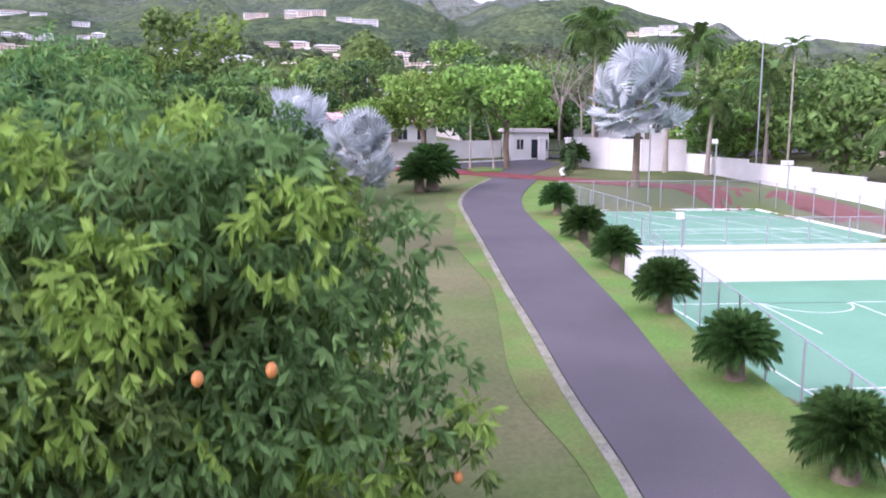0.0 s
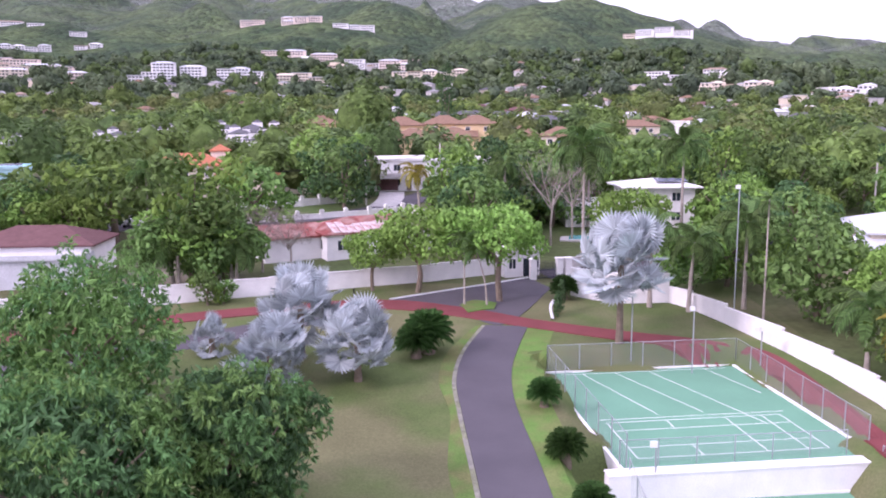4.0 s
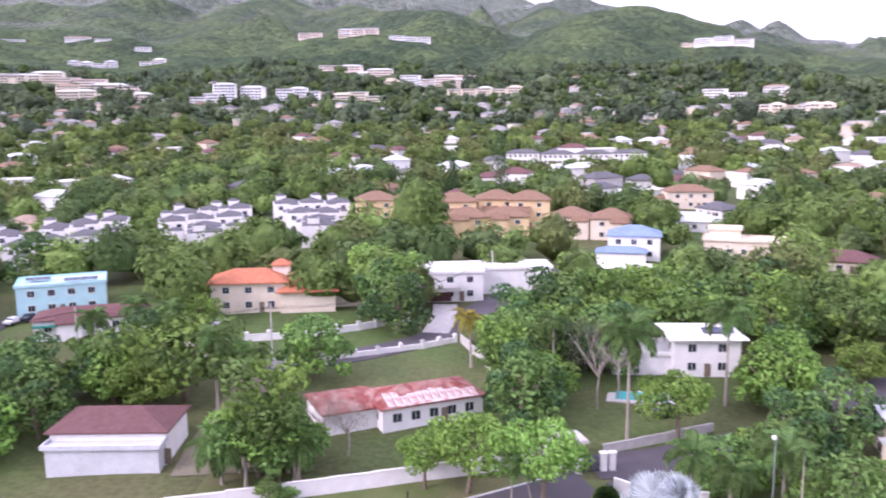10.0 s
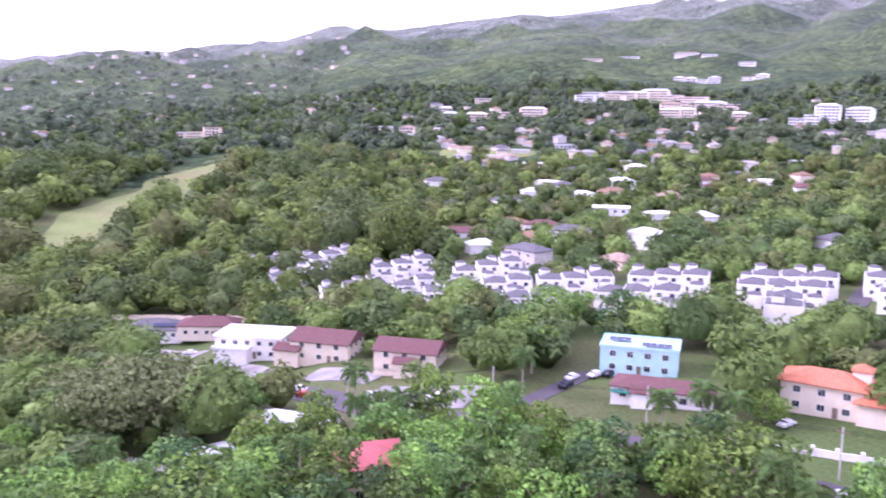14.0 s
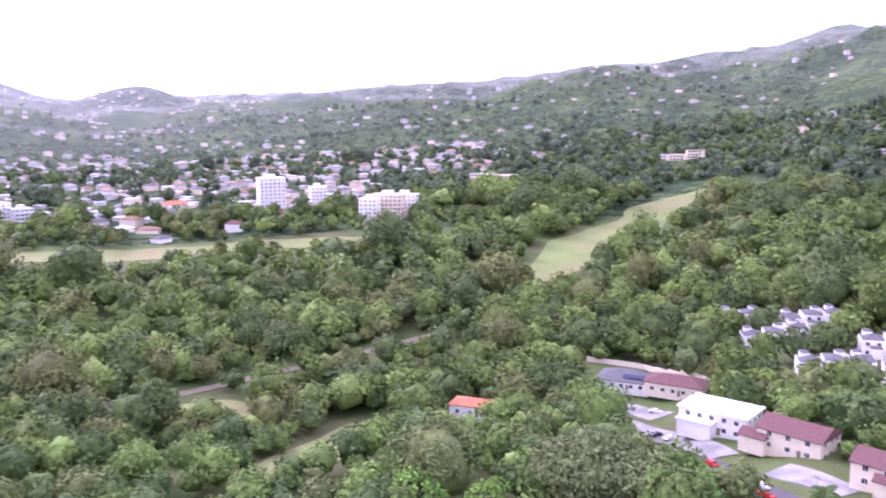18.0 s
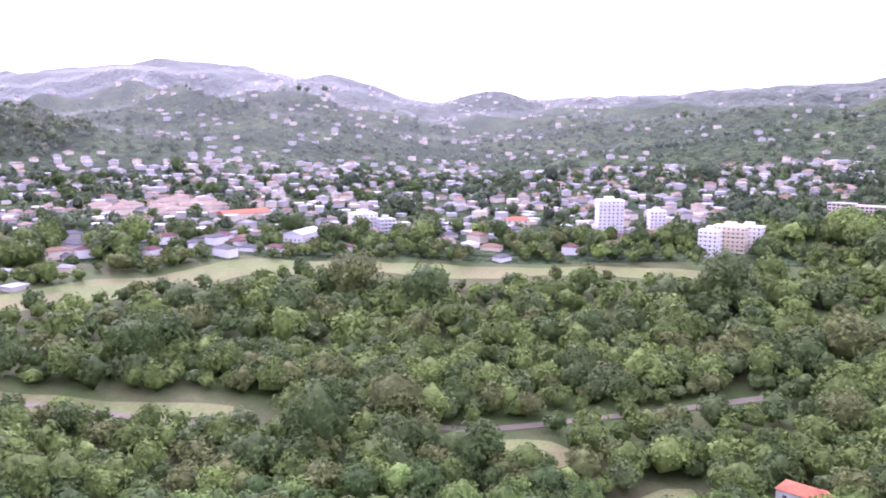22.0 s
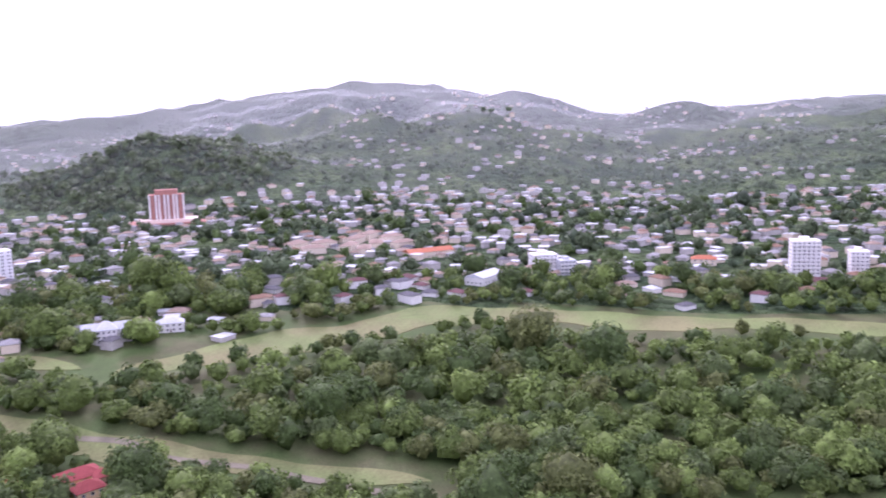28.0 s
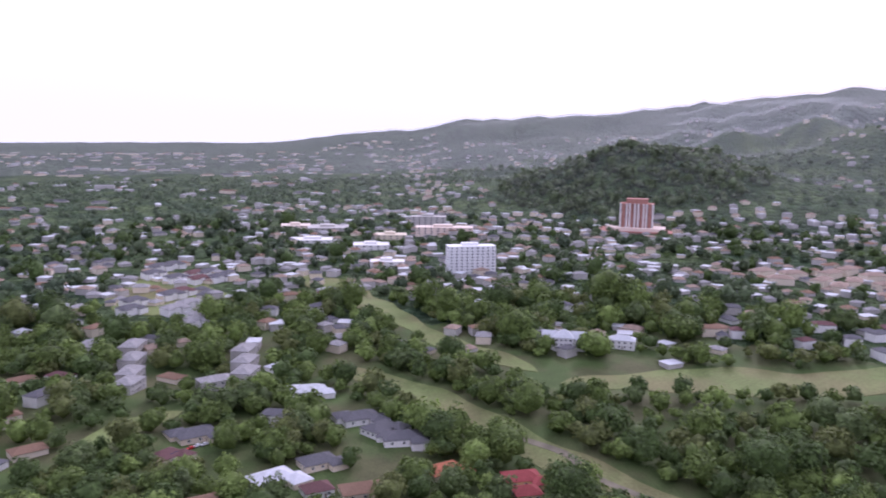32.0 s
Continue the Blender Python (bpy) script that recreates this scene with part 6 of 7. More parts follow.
ROAD = [(-130, 118), (-95, 126), (-61, 131.4), (-41, 131.8), (-28.5, 134.4), (-14.3, 143.8), (-8.2, 153), (2, 176), (18, 205)]
far_road(ROAD, 6.6, ASPHALT, "grey asphalt residential road", lift=0.12)
far_road([(-10.5, 150), (-9.5, 160), (-9.8, 170)], 5, CONCRETE, "pale concrete house drive", lift=0.16, name="house_drive")
far_road([(12.5, 96), (22, 99), (31, 103), (43, 109.4), (62, 126), (75, 135), (110, 160), (160, 185)], 6.4, ASPHALT, "grey asphalt lane between gardens", lift=0.12)
far_road([(16, 94), (19.5, 90.5), (21, 88.4)], 6.0, ASPHALT, "dark tarred parking space", lift=0.16, name="parking_space")
far_road([(-33.5, 93), (-35.0, 104), (-36.8, 118), (-38, 128)], [11, 10, 7, 5], DIRT, "bare earth yard track", lift=0.1, name="yard_track")
far_road([(-129, 118), (-150, 122), (-180, 124), (-205, 122)], 7, ASPHALT, "grey asphalt street", lift=0.15)
far_road([(-138, 127), (-126, 130), (-112, 134)], 13, YARD, "grey paved parking yard with cars", lift=0.2, clear=0.5, name="parking_yard", category="yard")
far_road([(-268, 133), (-248, 137), (-232, 141)], 11, YARD, "grey paved house yard", lift=0.2, clear=0.5, name="parking_yard", category="yard")
far_road([(-168, 134), (-155, 135), (-145, 136)], 9, YARD, "grey paved house yard", lift=0.2, clear=0.5, name="parking_yard", category="yard")
far_road([(-232, 127), (-205, 131), (-184, 131)], 9, YARD, "grey paved house yard", lift=0.2, clear=0.5, name="parking_yard", category="yard")
far_road([(-215, 30), (-165, 76), (-128, 75.5), (-112, 76)], 3.0, CONCRETE, "pale concrete garden path", lift=0.15, name="garden_path")
far_road([(-72, 196), (-66, 225), (-70, 262), (-72, 300)], 6, ASPHALT, "grey estate road between townhouses", lift=0.2)
far_road([(-100, 127), (-100, 145), (-99, 160)], 4.5, ASPHALT, "pale concrete house drive", lift=0.15, name="house_drive")
FAIR = (
    ([(-425, 185), (-470, 222), (-520, 275), (-560, 335), (-605, 405), (-622, 450)], [32, 48, 50, 42, 36, 28]),
    ([(-472, 535), (-500, 570), (-440, 585), (-420, 565)], [26, 30, 40, 20]),
    ([(-385, -330), (-441, -292), (-505, -250), (-563, -200), (-592, -127), (-594, -64), (-596, 16), (-590, 111), (-592, 160)], [40, 44, 46, 42, 38, 31, 29, 27, 22]),
    ([(-300, -450), (-302, -400), (-300, -350), (-305, -305), (-308, -260), (-315, -225), (-322, -180), (-325, -145), (-332, -115)], [26, 32, 32, 30, 26, 18, 16, 22, 14]),
    ([(-432, -712), (-430, -640), (-400, -540), (-392, -480), (-385, -415), (-385, -350)], [34, 40, 26, 20, 24, 30]),
    ([(-300, 20), (-318, 0), (-320, -30)], [14, 18, 14]),
    ([(-285, 60), (-262, 40), (-240, 10)], [16, 20, 16]),
    ([(-118, -408), (-150, -420), (-180, -425)], [12, 16, 12]),
    ([(-252, -640), (-300, -720), (-330, -800)], [70, 90, 80]),
)


def wavy(pts, w, seed):
    """A fairway's middle line and widths in short steps, its edge uneven and its ends rounded off."""
    p = np.array(pts, float)
    s = np.concatenate([[0], np.cumsum(np.hypot(*np.diff(p, axis=0).T))])
    n = max(12, int(s[-1] / 9))
    q = np.linspace(0, s[-1], n)
    u = q / s[-1]
    r_ = np.random.RandomState(seed)
    wide = np.interp(q, s, w) * np.sqrt(np.clip(1 - np.abs(2 * u - 1) ** 5, 0.002, 1)) * (1 + 0.16 * np.sin(q / 21 + r_.rand() * 6) + 0.1 * np.sin(q / 9 + r_.rand() * 6))
    side = 3.0 * np.sin(q / 33 + r_.rand() * 6)
    return [(np.interp(t, s, p[:, 0]) + k, np.interp(t, s, p[:, 1]) + k) for t, k in zip(q, side)], list(wide)


for k, (pts, w) in enumerate(FAIR):
    pts, w = wavy(pts, w, k)
    far_road(pts, w, FAIRWAY, "pale mown golf fairway", "fairway", 0.3, -1.5, "fairway")
far_road([(-307, -290), (-312, -262), (-306, -235), (-318, -190), (-318, -104), (-334, -44), (-335, -14), (-354, 48), (-372, 112)], 5, DIRT, "worn earth track through the golf course", "track", 0.4, 1.5, "track")
keep_clear([(-470, -215), (-525, -165), (-556, -100), (-560, 20), (-556, 150)], 9)
keep_clear([(-330, -44), (-336, -14), (-322, 0), (-356, 90), (-354, 116)], 5)
keep_clear([(-20, 5), (12, 5), (14, 60), (14, 74), (-5, 84), (-60, 74)], 19)
keep_clear([(-28, 108), (-8, 122), (-12, 136)], 11)
keep_clear([(-62, 139), (-30, 141)], 6)
keep_clear([(-73, 142), (-91, 145)], 6)
keep_clear([(18, 122), (24, 114)], 6)
keep_clear([(-285, 150), (-240, 148), (-200, 132), (-160, 130), (-135, 128)], 14)
keep_clear([(-42, 240), (18, 240)], 11)
keep_clear([(-47, 149), (-30, 152)], 9)
keep_clear([(-42, 150), (-34, 120)], 5)
keep_clear([(-6, 164), (8, 166)], 8)
keep_clear([(16, 111), (28, 114), (33, 122)], 7)
keep_clear([(42, 82), (52, 90)], 7)
keep_clear([(8, 468), (84, 464)], 16)
keep_clear([(52, 205), (72, 210)], 8)
keep_clear([(26, 205), (38, 208)], 7)
keep_clear([(-409, -350), (-446, -330)], 13)
keep_clear([(-225, -300), (-240, -340), (-250, -400)], 9)
keep_clear([(-190, -300), (-160, -390), (-115, -440)], 8)

def spots():
    """Where houses and planted trees stand, and how wide."""
    out = []
    for o in list(scene.objects):
        kind = o.get("category")
        if kind in ("house", "building", "gatehouse", "tree", "palm", "pool"):
            rad = 7.0
            if kind in ("house", "building"):
                body = [c for c in o.children if c.name.startswith("wall")]
                co = body[0].data.vertices[1].co if body else (6, 6)
                rad = 2.0 + 2 * max(abs(co[0]), abs(co[1])) * 0.6
            elif kind in ("tree", "palm"):
                rad = 3.0
            out.append((o.matrix_basis.translation.x, o.matrix_basis.translation.y, rad))
    return np.array(out)


SPOTS = spots()
STRIPS = np.array(CLEAR)


def free(x, y, pad=0.0, lots=True):
    """Which of the places lie clear of houses, roads and lawns. Sight of a house is kept open in front of it."""
    ok = np.ones(len(x), bool)
    if lots:
        for sx, sy, rad in SPOTS:
            d = math.hypot(sx, sy) + 1e-6
            fx, fy = -sx / d, -sy / d
            along = (x - sx) * fx + (y - sy) * fy
            side = np.abs((x - sx) * -fy + (y - sy) * fx)
            ok &= ~((np.hypot(x - sx, y - sy) < rad + pad) | ((along > 0) & (along < rad + np.where(d > 700, 22 if sy > abs(sx) else 12, np.where(d > 200, 24 if sx > -0.35 * sy else 12, 9))) & (side < rad * 0.6) & (rad > 5)))
    for a, b, c, d, half in STRIPS:
        ln2 = (c - a) ** 2 + (d - b) ** 2 + 1e-9
        t = np.clip(((x - a) * (c - a) + (y - b) * (d - b)) / ln2, 0, 1)
        ok &= np.hypot(x - a - t * (c - a), y - b - t * (d - b)) > half + pad
    return ok


def polar(rs, az0, az1, r0, r1, step, dense=1.0):
    """Uneven places about step metres apart in a sector."""
    n = int(radians(az1 - az0) * (r1 * r1 - r0 * r0) / 2 / step ** 2 * dense)
    az, r = np.radians(az0 + (az1 - az0) * rs.rand(n)), np.sqrt(r0 * r0 + (r1 * r1 - r0 * r0) * rs.rand(n))
    x, y = -r * np.sin(az), r * np.cos(az)
    keep = np.ones(n, bool)
    cell = {}
    lim = (0.62 * step) ** 2
    for i in range(n):
        cx, cy = int(x[i] // step), int(y[i] // step)
        near = [j for a in (-1, 0, 1) for b in (-1, 0, 1) for j in cell.get((cx + a, cy + b), ())]
        if any((x[i] - x[j]) ** 2 + (y[i] - y[j]) ** 2 < lim for j in near):
            keep[i] = False
        else:
            cell.setdefault((cx, cy), []).append(i)
    return x[keep], y[keep]


# scattered houses of the suburb
rs = np.random.RandomState(77)
FAR_KINDS = [(WHITE, GREY_ROOF, "white house with a grey hipped roof among trees"), (WHITE, PALE_ROOF, "white house with a pale sheet roof among trees"), (CREAM, BROWN_ROOF, "cream house with a brown roof among trees"), (WHITE, MAROON, "white house with a maroon roof among trees"), (PINK, DULL_TILES, "pink house with a faded tile roof among trees"), (WHITE, WHITE, "white flat-roofed house among trees"), (CONCRETE, GREY_ROOF, "grey house with a dark roof among trees")]


def suburb(az0, az1, r0, r1, step, chance):
    x, y = polar(rs, az0, az1, r0, r1, step)
    ok = free(x, y, 7)
    for px, py in zip(x[ok], y[ok]):
        if rs.rand() > chance:
            continue
        k = rs.choice(len(FAR_KINDS), p=chance_of)
        wm, rm, lab = FAR_KINDS[k]
        w, d = (12, 9) if rs.rand() < 0.5 else (16, 10)
        st = 1 + (rs.rand() < 0.4)
        house(px, py, w, d, st, "flat" if k == 5 else "hip", wm, rm, lab, turn=rs.randint(4) * 30 - 45, n=3, rise=2.2, far=math.hypot(px, py) > 330, sides=False)


chance_of = [0.3, 0.18, 0.16, 0.13, 0.1, 0.08, 0.05]
suburb(-32, 44, 285, 640, 25, 0.42)
chance_of = [0.36, 0.16, 0.16, 0.12, 0.1, 0.04, 0.06]
suburb(142, 171, 330, 560, 27, 0.5)
chance_of = [0.22, 0.26, 0.12, 0.1, 0.12, 0.14, 0.04]
suburb(-32, -3, 290, 640, 22, 0.36)
chance_of = [0.36, 0.16, 0.16, 0.12, 0.1, 0.04, 0.06]
suburb(84, 171, 630, 720, 24, 0.6)


def house_heap(name, places, label):
    """Houses too far and too many to count, in one mesh of walls and roofs."""
    V, F, M = [], [], []
    for x, y, w, d, h, turn, top in places:
        z = gz(x, y)
        m = pose(x, y, z, 0, 0, turn)
        bv, bf = box(-w / 2, w / 2, -d / 2, d / 2, -4, h)
        i = len(V)
        V += [tuple(m @ Vector(p)) for p in bv]
        F += [tuple(j + i for j in q) for q in bf]
        M += [int(x + y) % 3 == 0] * len(bf)
        rv, rf = hip(w, d, h, d * (0.22 if top else 0.02), 0.5)
        i = len(V)
        V += [tuple(m @ Vector(p)) for p in rv]
        F += [tuple(j + i for j in q) for q in rf]
        M += [2 + min(top, 4)] * len(rf)
    me = bpy.data.meshes.new(name)
    me.from_pydata(V, [], F)
    for m in (CONCRETE, CREAM, PALE_ROOF, GREY_ROOF, MID_ROOF, DULL_TILES, BROWN_ROOF):
        me.materials.append(m)
    me.polygons.foreach_set("material_index", M)
    return tagged(new(name, me), label, "houses", kind="stuff")


def sprinkle(az0, az1, r0, r1, step, chance, lo=9, hi=17):
    x, y = polar(rs, az0, az1, r0, r1, step)
    sel = (rs.rand(len(x)) < chance) & ((waves(x, y, 300, 21) > -0.05) | (np.hypot(x, y) < 1300))
    return [(px, py, lo + (hi - lo) * rs.rand(), 8 + 3 * rs.rand(), (2.8, 2.8, 5.4)[rs.randint(3)], rs.randint(180), rs.choice(6, p=(0.34, 0.1, 0.26, 0.2, 0.06, 0.04))) for px, py in zip(x[sel], y[sel])]


HX, HY = -1480 * math.sin(radians(127)), 1480 * math.cos(radians(127))     # the wooded knoll
FARS = sprinkle(78, 171, 720, 950, 18, 0.8, 8, 14) + sprinkle(120, 171, 560, 640, 20, 0.7, 8, 14) + sprinkle(-32, 44, 640, 900, 23, 0.5) + sprinkle(70, 142, 950, 1350, 20, 0.78, 8, 14) + sprinkle(142, 171, 950, 1500, 24, 0.75, 8, 16) + sprinkle(140, 171, 1500, 3600, 46, 0.7, 12, 40)
FARS += sprinkle(84, 142, 1350, 3000, 33, 0.75, 7, 14) + sprinkle(48, 84, 1000, 2900, 42, 0.4, 7, 14) + sprinkle(-32, 48, 900, 1150, 32, 0.22)
FARS = [p for p in FARS if math.hypot(p[0] - HX, p[1] - HY) > 235]
house_heap("distant_houses", FARS, "pale houses of the distant town and hillsides")


# terraces and blocks on the foothills
def terrace(az0, az1, r, n, w, floors, mat_of, rows=1, label="pale apartment terrace on the hillside"):
    for row in range(rows):
        for k in range(n):
            a = radians(az0 + (az1 - az0) * (k + 0.5) / n)
            rr = r + 26 * row + rs.rand() * 8
            x, y = -rr * math.sin(a), rr * math.cos(a)
            f = floors + (rs.rand() < 0.3)
            t = house(x, y, w, 12, f, "flat" if rs.rand() < 0.6 else "hip", mat_of, PALE_ROOF if rs.rand() < 0.5 else (DULL_TILES if rs.rand() < 0.4 else mat_of), label, turn=rs.rand() * 16 - 8, rise=2, far=True, sink=0.5, group="hillside terraces", category="building", name="hillside_terrace")
            for q in range(f):
                me = shared(("band", w), "window_band", lambda: boxes(*[(-w / 2 + 0.8 + k * 3.6, -w / 2 + 3.2 + k * 3.6, -6.06, -5.9, 0.9, 2.3) for k in range(int((w - 1.5) // 3.6))]), GLASS)
                tagged(hang("window_band", me, t, pose(0, 0, 3.0 * q)), kind="stuff")


def az_of(px):
    return -math.degrees(math.atan((px - 784) / 1506.0))


for a, b, r, n, w, fl, m, rows in ((440, 480, 1440, 2, 20, 2, PINK, 1), (510, 580, 1420, 3, 22, 2, PINK, 2), (600, 668, 1400, 3, 24, 2, WHITE, 1), (620, 680, 1100, 2, 26, 3, WHITE, 1), (680, 745, 1090, 2, 28, 4, PINK, 2), (585, 620, 1100, 2, 18, 1, CREAM, 1), (700, 830, 1000, 5, 18, 3, CREAM, 1), (280, 325, 940, 1, 24, 5, WHITE, 1), (328, 380, 950, 1, 26, 5, WHITE, 1), (400, 470, 955, 3, 20, 3, WHITE, 1), (470, 585, 960, 4, 22, 2, CREAM, 1), (240, 290, 930, 2, 16, 2, WHITE, 1), (1095, 1150, 1490, 1, 44, 2, CREAM, 1), (1120, 1220, 1480, 3, 30, 3, WHITE, 1), (1140, 1180, 965, 1, 26, 3, WHITE, 1), (1185, 1210, 960, 1, 18, 2, WHITE, 1), (1240, 1285, 985, 1, 26, 3, WHITE, 1), (1215, 1360, 830, 7, 14, 2, CREAM, 2), (1440, 1540, 780, 5, 15, 2, WHITE, 2), (0, 60, 1010, 2, 24, 3, CREAM, 2), (70, 165, 980, 3, 24, 3, PINK, 1), (20, 110, 1340, 4, 16, 2, WHITE, 1), (150, 200, 1350, 2, 18, 2, WHITE, 1), (1510, 1568, 1250, 3, 20, 2, PINK, 2)):
    terrace(az_of(a), az_of(b), r, n, w, fl, m, rows)
for az, r, n, w, fl, m in ((45, 900, 2, 18, 2, PINK), (70, 860, 2, 24, 2, PINK), (58, 940, 3, 18, 2, CREAM)):
    terrace(az - 1.6, az + 1.6, r, n, w, fl, m, 1)
for x, y, w, fl, m in ((-588, 923, 26, 3, WHITE), (-563, 966, 40, 3, CREAM), (-545, 978, 30, 4, CREAM), (-527, 990, 36, 4, CREAM), (-505, 996, 24, 4, PINK), (-482, 999, 40, 3, PINK), (-455, 992, 40, 3, PINK), (-429, 985, 30, 3, PINK), (-575, 990, 34, 2, WHITE), (-540, 1020, 34, 2, WHITE), (-500, 1035, 30, 2, CREAM), (-600, 960, 26, 2, WHITE), (-744, 1185, 30, 2, PINK), (-761, 1324, 40, 2, WHITE), (-666, 1353, 40, 2, WHITE), (-620, 1340, 24, 2, WHITE), (-549, 1323, 24, 2, WHITE), (-227, 1184, 34, 3, PINK), (-196, 1165, 30, 3, PINK), (-153, 1137, 34, 3, PINK), (-175, 1150, 24, 2, WHITE), (-611, 738, 26, 3, CREAM), (-594, 767, 30, 3, PINK), (-578, 799, 30, 4, PINK), (-434, 552, 18, 2, WHITE), (-392, 541, 24, 2, WHITE), (-427, 642, 20, 2, WHITE), (-670, 760, 22, 2, WHITE), (-700, 790, 22, 2, PINK), (-690, 850, 26, 2, CREAM)):
    a = math.degrees(math.atan2(-x, y))
    terrace(a - 0.01, a + 0.01, math.hypot(x, y) - 4, 1, w, fl - 1, m, 1)


SPOTS = spots()
FAR_SPOTS = np.array([(p[0], p[1], 7.5 if math.hypot(p[0], p[1]) < 1250 else 13) for p in FARS if math.hypot(p[0], p[1]) < 2500])
SPOTS = np.concatenate([SPOTS, FAR_SPOTS])


# trees near by, one by one
def near_tree(x, y):
    u = rs.rand()
    az = math.degrees(math.atan2(-x, y))
    if u < 0.12 and az < 70:
        palm(("coconut", "royal", "royal")[rs.randint(3)], x, y, 6 + rs.randint(4) * 1.5, 0.85 + 0.3 * rs.rand(), 13)
    else:
        k = rs.choice(["round", "dark", "light", "spread", "tall", "small"], p=(0.3, 0.24, 0.14, 0.1, 0.12, 0.1))
        tree(k, x, y, 0.88 + 0.55 * rs.rand(), rs.rand() * 360)


x, y = polar(rs, -36, 100, 70, 230, 7.6, 3.0)
ok = free(x, y, 1.2)
order = np.argsort(np.hypot(x, y)[ok])[:256]
for px, py in zip(x[ok][order], y[ok][order]):
    near_tree(px, py)
NEAR_EDGE = float(np.hypot(x, y)[ok][order][-1]) if len(order) else 205.0


# woods, joined
def ico(level):
    bm = bmesh.new()
    bmesh.ops.create_icosphere(bm, subdivisions=level, radius=1.0)
    v = np.array([p.co[:] for p in bm.verts])
    f = np.array([[q.index for q in t.verts] for t in bm.faces])
    bm.free()
    return v, f


def wood(name, x, y, seed, r_of, mats, label, leaf=1.0, cover=1.2, lobes=8, lift=0.35, giants=0.04):
    """Crowns of many trees: each a lumpy core under rounded boughs of leaf sprays."""
    r_ = np.random.RandomState(seed)
    n = len(x)
    z = ground_z(x, y)
    R = r_of * (0.62 + 0.8 * r_.rand(n) ** 1.5) * np.where(r_.rand(n) < giants, 1.7, 1.0)
    Hh = R * (0.75 + 0.5 * r_.rand(n))
    cz = z + Hh * 0.6 + R * lift
    mid, size = np.stack([x, y, cz], 1), np.stack([R, R, Hh], 1)
    kind = r_.choice(len(mats), n)
    bv, bf = ico(1)
    V = mid[:, None, :] + bv[None] * (0.78 * (1 + 0.22 * r_.normal(size=(n, len(bv))).clip(-1.5, 1.5)))[..., None] * size[:, None, :]
    VV, FF, MM = [V.reshape(-1, 3)], [(bf[None] + (np.arange(n) * len(bv))[:, None, None]).reshape(-1, 3)], [np.repeat(kind, len(bf))]
    ld = r_.normal(size=(n, lobes, 3))
    ld[..., 2] = np.abs(ld[..., 2]) * 0.8 - 0.15
    ld /= np.linalg.norm(ld, axis=2)[..., None]
    ld *= (0.5 + 0.3 * r_.rand(n, lobes))[..., None]
    lr = 0.3 + 0.25 * r_.rand(n, lobes)
    ld[:, 0], lr[:, 0] = 0, 0.86
    many = np.clip(cover * 6.28 * R * R / (0.8 * leaf * leaf), 12, 2600).astype(int)
    i = np.repeat(np.arange(n), many)
    m = len(i)
    j = np.where(r_.rand(m) < 0.3, 0, r_.randint(1, lobes, m))
    d = r_.normal(size=(m, 3))
    d[:, 2] = np.abs(d[:, 2]) * 0.95 - 0.25
    d /= np.linalg.norm(d, axis=1)[:, None]
    p = mid[i] + size[i] * (ld[i, j] + d * (lr[i, j] * (0.88 + 0.24 * r_.rand(m)))[:, None])
    face = d + 0.33 * r_.normal(size=(m, 3)) + np.array((0, 0, 0.25))
    t = np.cross(face, r_.normal(size=(m, 3)))
    t /= np.linalg.norm(t, axis=1)[:, None]
    s = np.cross(face / np.linalg.norm(face, axis=1)[:, None], t)
    L = (leaf * (0.55 + 0.9 * r_.rand(m)))[:, None]
    V = np.stack([p - t * L * 0.9, p + s * L * 0.85, p + t * L * 0.9], 1)
    off = n * len(bv)
    VV.append(V.reshape(-1, 3))
    FF.append(np.arange(m * 3).reshape(-1, 3) + off)
    MM.append(kind[i])
    me = array_mesh(name, np.concatenate(VV), np.concatenate(FF), mats, np.concatenate(MM), True)
    return tagged(new(name, me), label, "trees", kind="stuff")


def by_fairway(x, y):
    """How far the places lie from the long fairway; trees stay low beside them."""
    near = np.full(len(x), 1e9)
    for (a, b), (c, d) in zip(FAIR[2][0], FAIR[2][0][1:]):
        t = np.clip(((x - a) * (c - a) + (y - b) * (d - b)) / ((c - a) ** 2 + (d - b) ** 2), 0, 1)
        near = np.minimum(near, np.hypot(x - a - t * (c - a), y - b - t * (d - b)))
    return near


WOODS = [WOOD_A, WOOD_B, WOOD_A, WOOD_C, WOOD_D, WOOD_B, WOOD_A, WOOD_E]
x, y = polar(rs, -36, 172, 90, 420, 8.8, 2.2)
r = np.hypot(x, y)
az = np.degrees(np.arctan2(-x, y))
ok = free(x, y, 1.0) & ((r > NEAR_EDGE) | (az > 100))
fine = ok & (r < 275)
wood("woodland", x[fine], y[fine], 5, 5.2, WOODS, "dense mixed green woodland trees", 0.85, 1.1)
low = ok & (r >= 275) & (az < 42)
wood("garden_trees", x[low], y[low], 19, 4.9, WOODS, "mixed green garden trees between houses", 1.0, 1.1, 7, 0.15, 0.03)
fine = ok & (r >= 275) & (az >= 42)
wood("woodland", x[fine], y[fine], 9, 6.2, WOODS, "dense mixed green woodland trees", 1.12, 1.1)
x, y = polar(rs, -36, 172, 420, 720, 10.0, 1.6)
az = np.degrees(np.arctan2(-x, y))
gully = (az > 48) & (az < 128) & (rs.rand(len(x)) < 0.82)
yard = (az <= 48) | (az >= 128)
ok = free(x, y, 0.5)
wood("woodland", x[ok & gully], y[ok & gully], 6, np.where(by_fairway(x, y) < 72, 4.8, 7.4)[ok & gully], WOODS, "dense mixed green woodland trees", 1.7, 1.1)
south = yard & (az >= 128)
yard = yard & (az < 128)
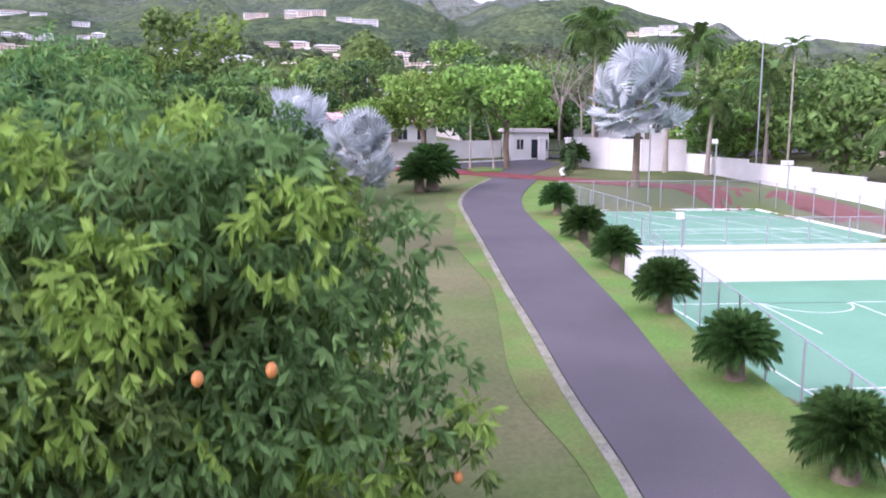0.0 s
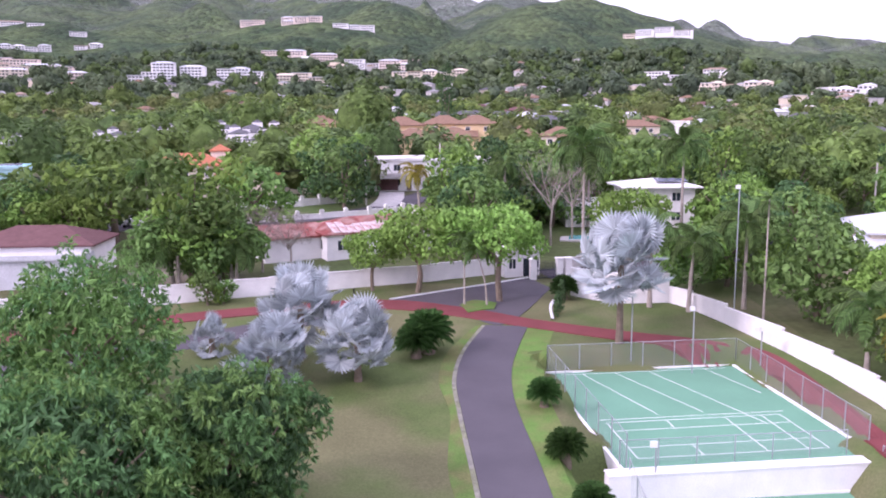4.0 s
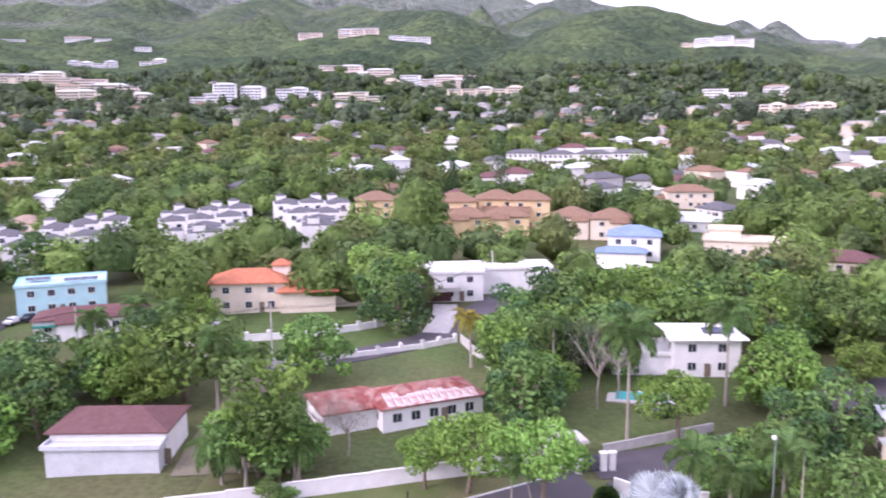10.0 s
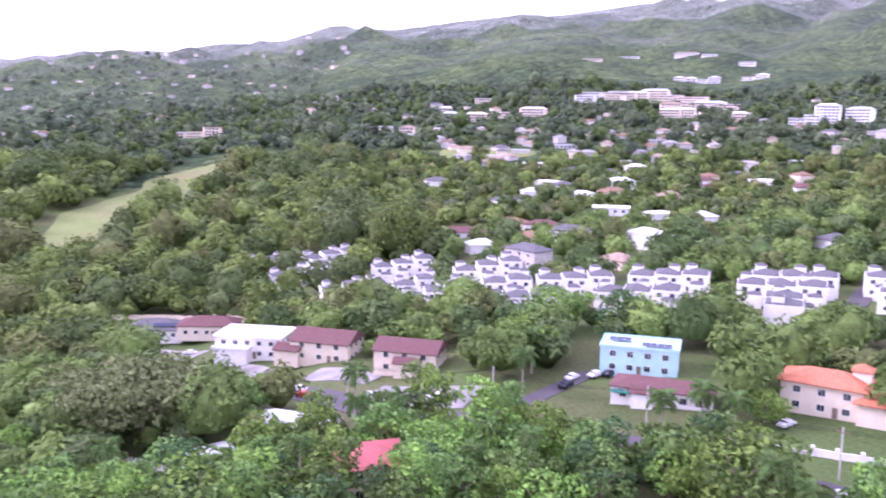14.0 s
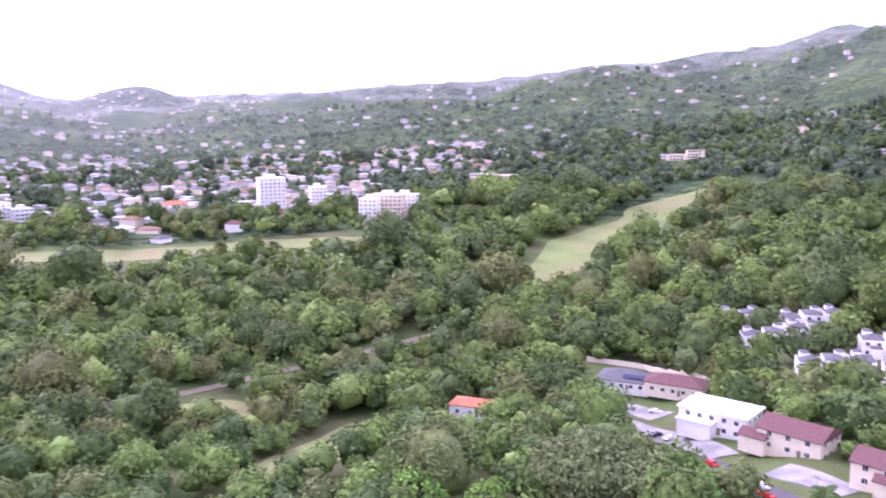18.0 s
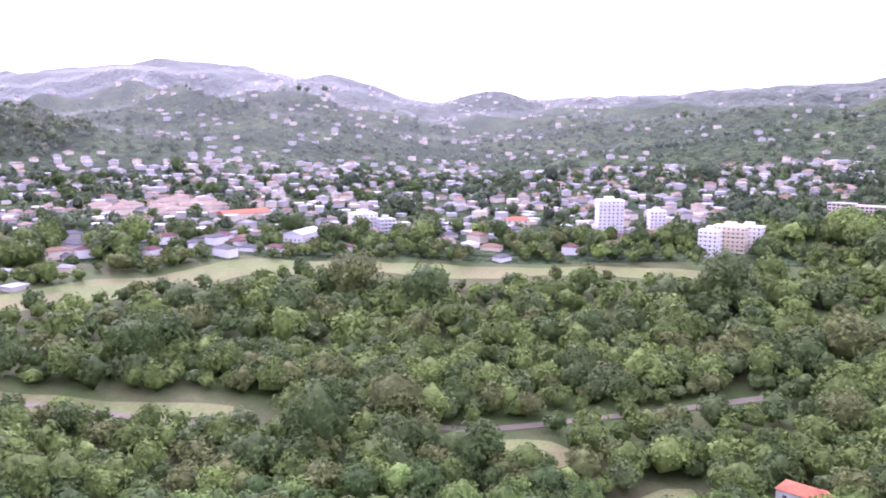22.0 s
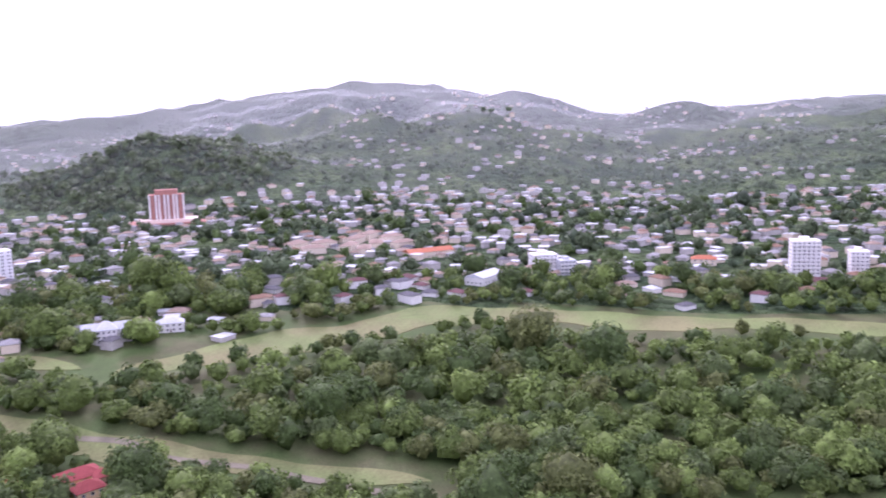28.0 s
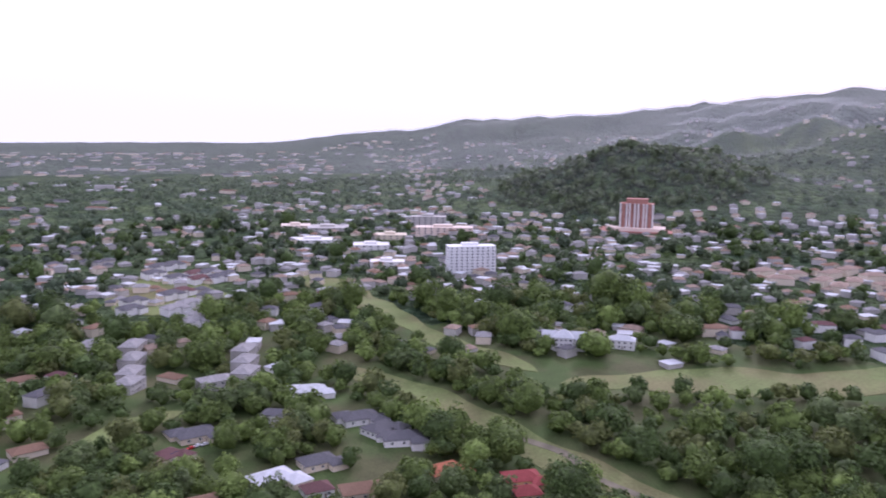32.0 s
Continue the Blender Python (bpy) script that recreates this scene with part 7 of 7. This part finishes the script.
wood("garden_trees", x[ok & south], y[ok & south], 17, 6.3, WOODS, "large green trees between houses and fairways", 1.5, 1.1, 7, 0.25, 0.06)
wood("garden_trees", x[ok & yard], y[ok & yard], 16, 4.8, WOODS, "mixed green garden trees between houses", 1.3, 1.1, 6, 0.15)
x, y = polar(rs, -36, 172, 720, 1250, 14.0, 1.3)
town = np.degrees(np.arctan2(-x, y)) > 80
ok = free(x, y, -1) & (rs.rand(len(x)) < np.where(town, 0.62, 0.95))
wood("distant_trees", x[ok], y[ok], 7, 5.4, [HAZED_TOWN_LEAF, HAZED_TOWN_LEAF2, HAZED_TOWN_LEAF, WOOD_B], "distant green trees among houses", 2.9, 0.9, 5, 0.1, 0.1)
x, y = polar(rs, -36, 172, 1250, 2100, 27, 1.3)
ok = free(x, y, 2) & (np.degrees(np.arctan2(-x, y)) > 50)
wood("distant_trees", x[ok], y[ok], 8, 6.5, [HAZED_HILL_LEAF, HAZED_TOWN_LEAF], "distant green trees on the hillsides", 3.6, 0.8, 4, -0.4, 0.0)

x, y = polar(rs, 112, 142, 1100, 1850, 17, 1.3)
ok = np.hypot(x - HX, y - HY) < 225
wood("distant_trees", x[ok], y[ok], 12, 9, [HAZED_HILL_LEAF, HAZED_TOWN_LEAF, HAZED_HILL_LEAF], "dense green trees on the wooded knoll", 4.5, 0.9, 4, -0.2, 0.0)

x, y = polar(rs, 172, 324, 55, 260, 15, 1.4)
wood("woodland", x, y, 13, 5.5, WOODS, "green trees round the far side of the garden", 1.4, 1.0, 6, 0.2, 0.0)


for k, (x, y, tn) in enumerate(((-129.7, 125.6, 20), (-124.5, 130, 110), (-120.2, 131, 110), (-116.5, 132.4, 110), (-136, 125.5, 30), (-180, 123.8, 10), (-215, 128.5, 100), (-209, 129.5, 100), (-100.2, 154, 95), (-98.6, 149, 95), (-96, 127.5, 12))):
    car(x, y, tn, CARPAINTS[(0, 1, 0, 1, 0, 2, 1, 0, 0, 1, 1)[k]], ("white saloon car parked in a yard", "dark saloon car parked in a yard", "red saloon car on the street")[(0, 1, 0, 1, 0, 2, 1, 0, 0, 1, 1)[k]])
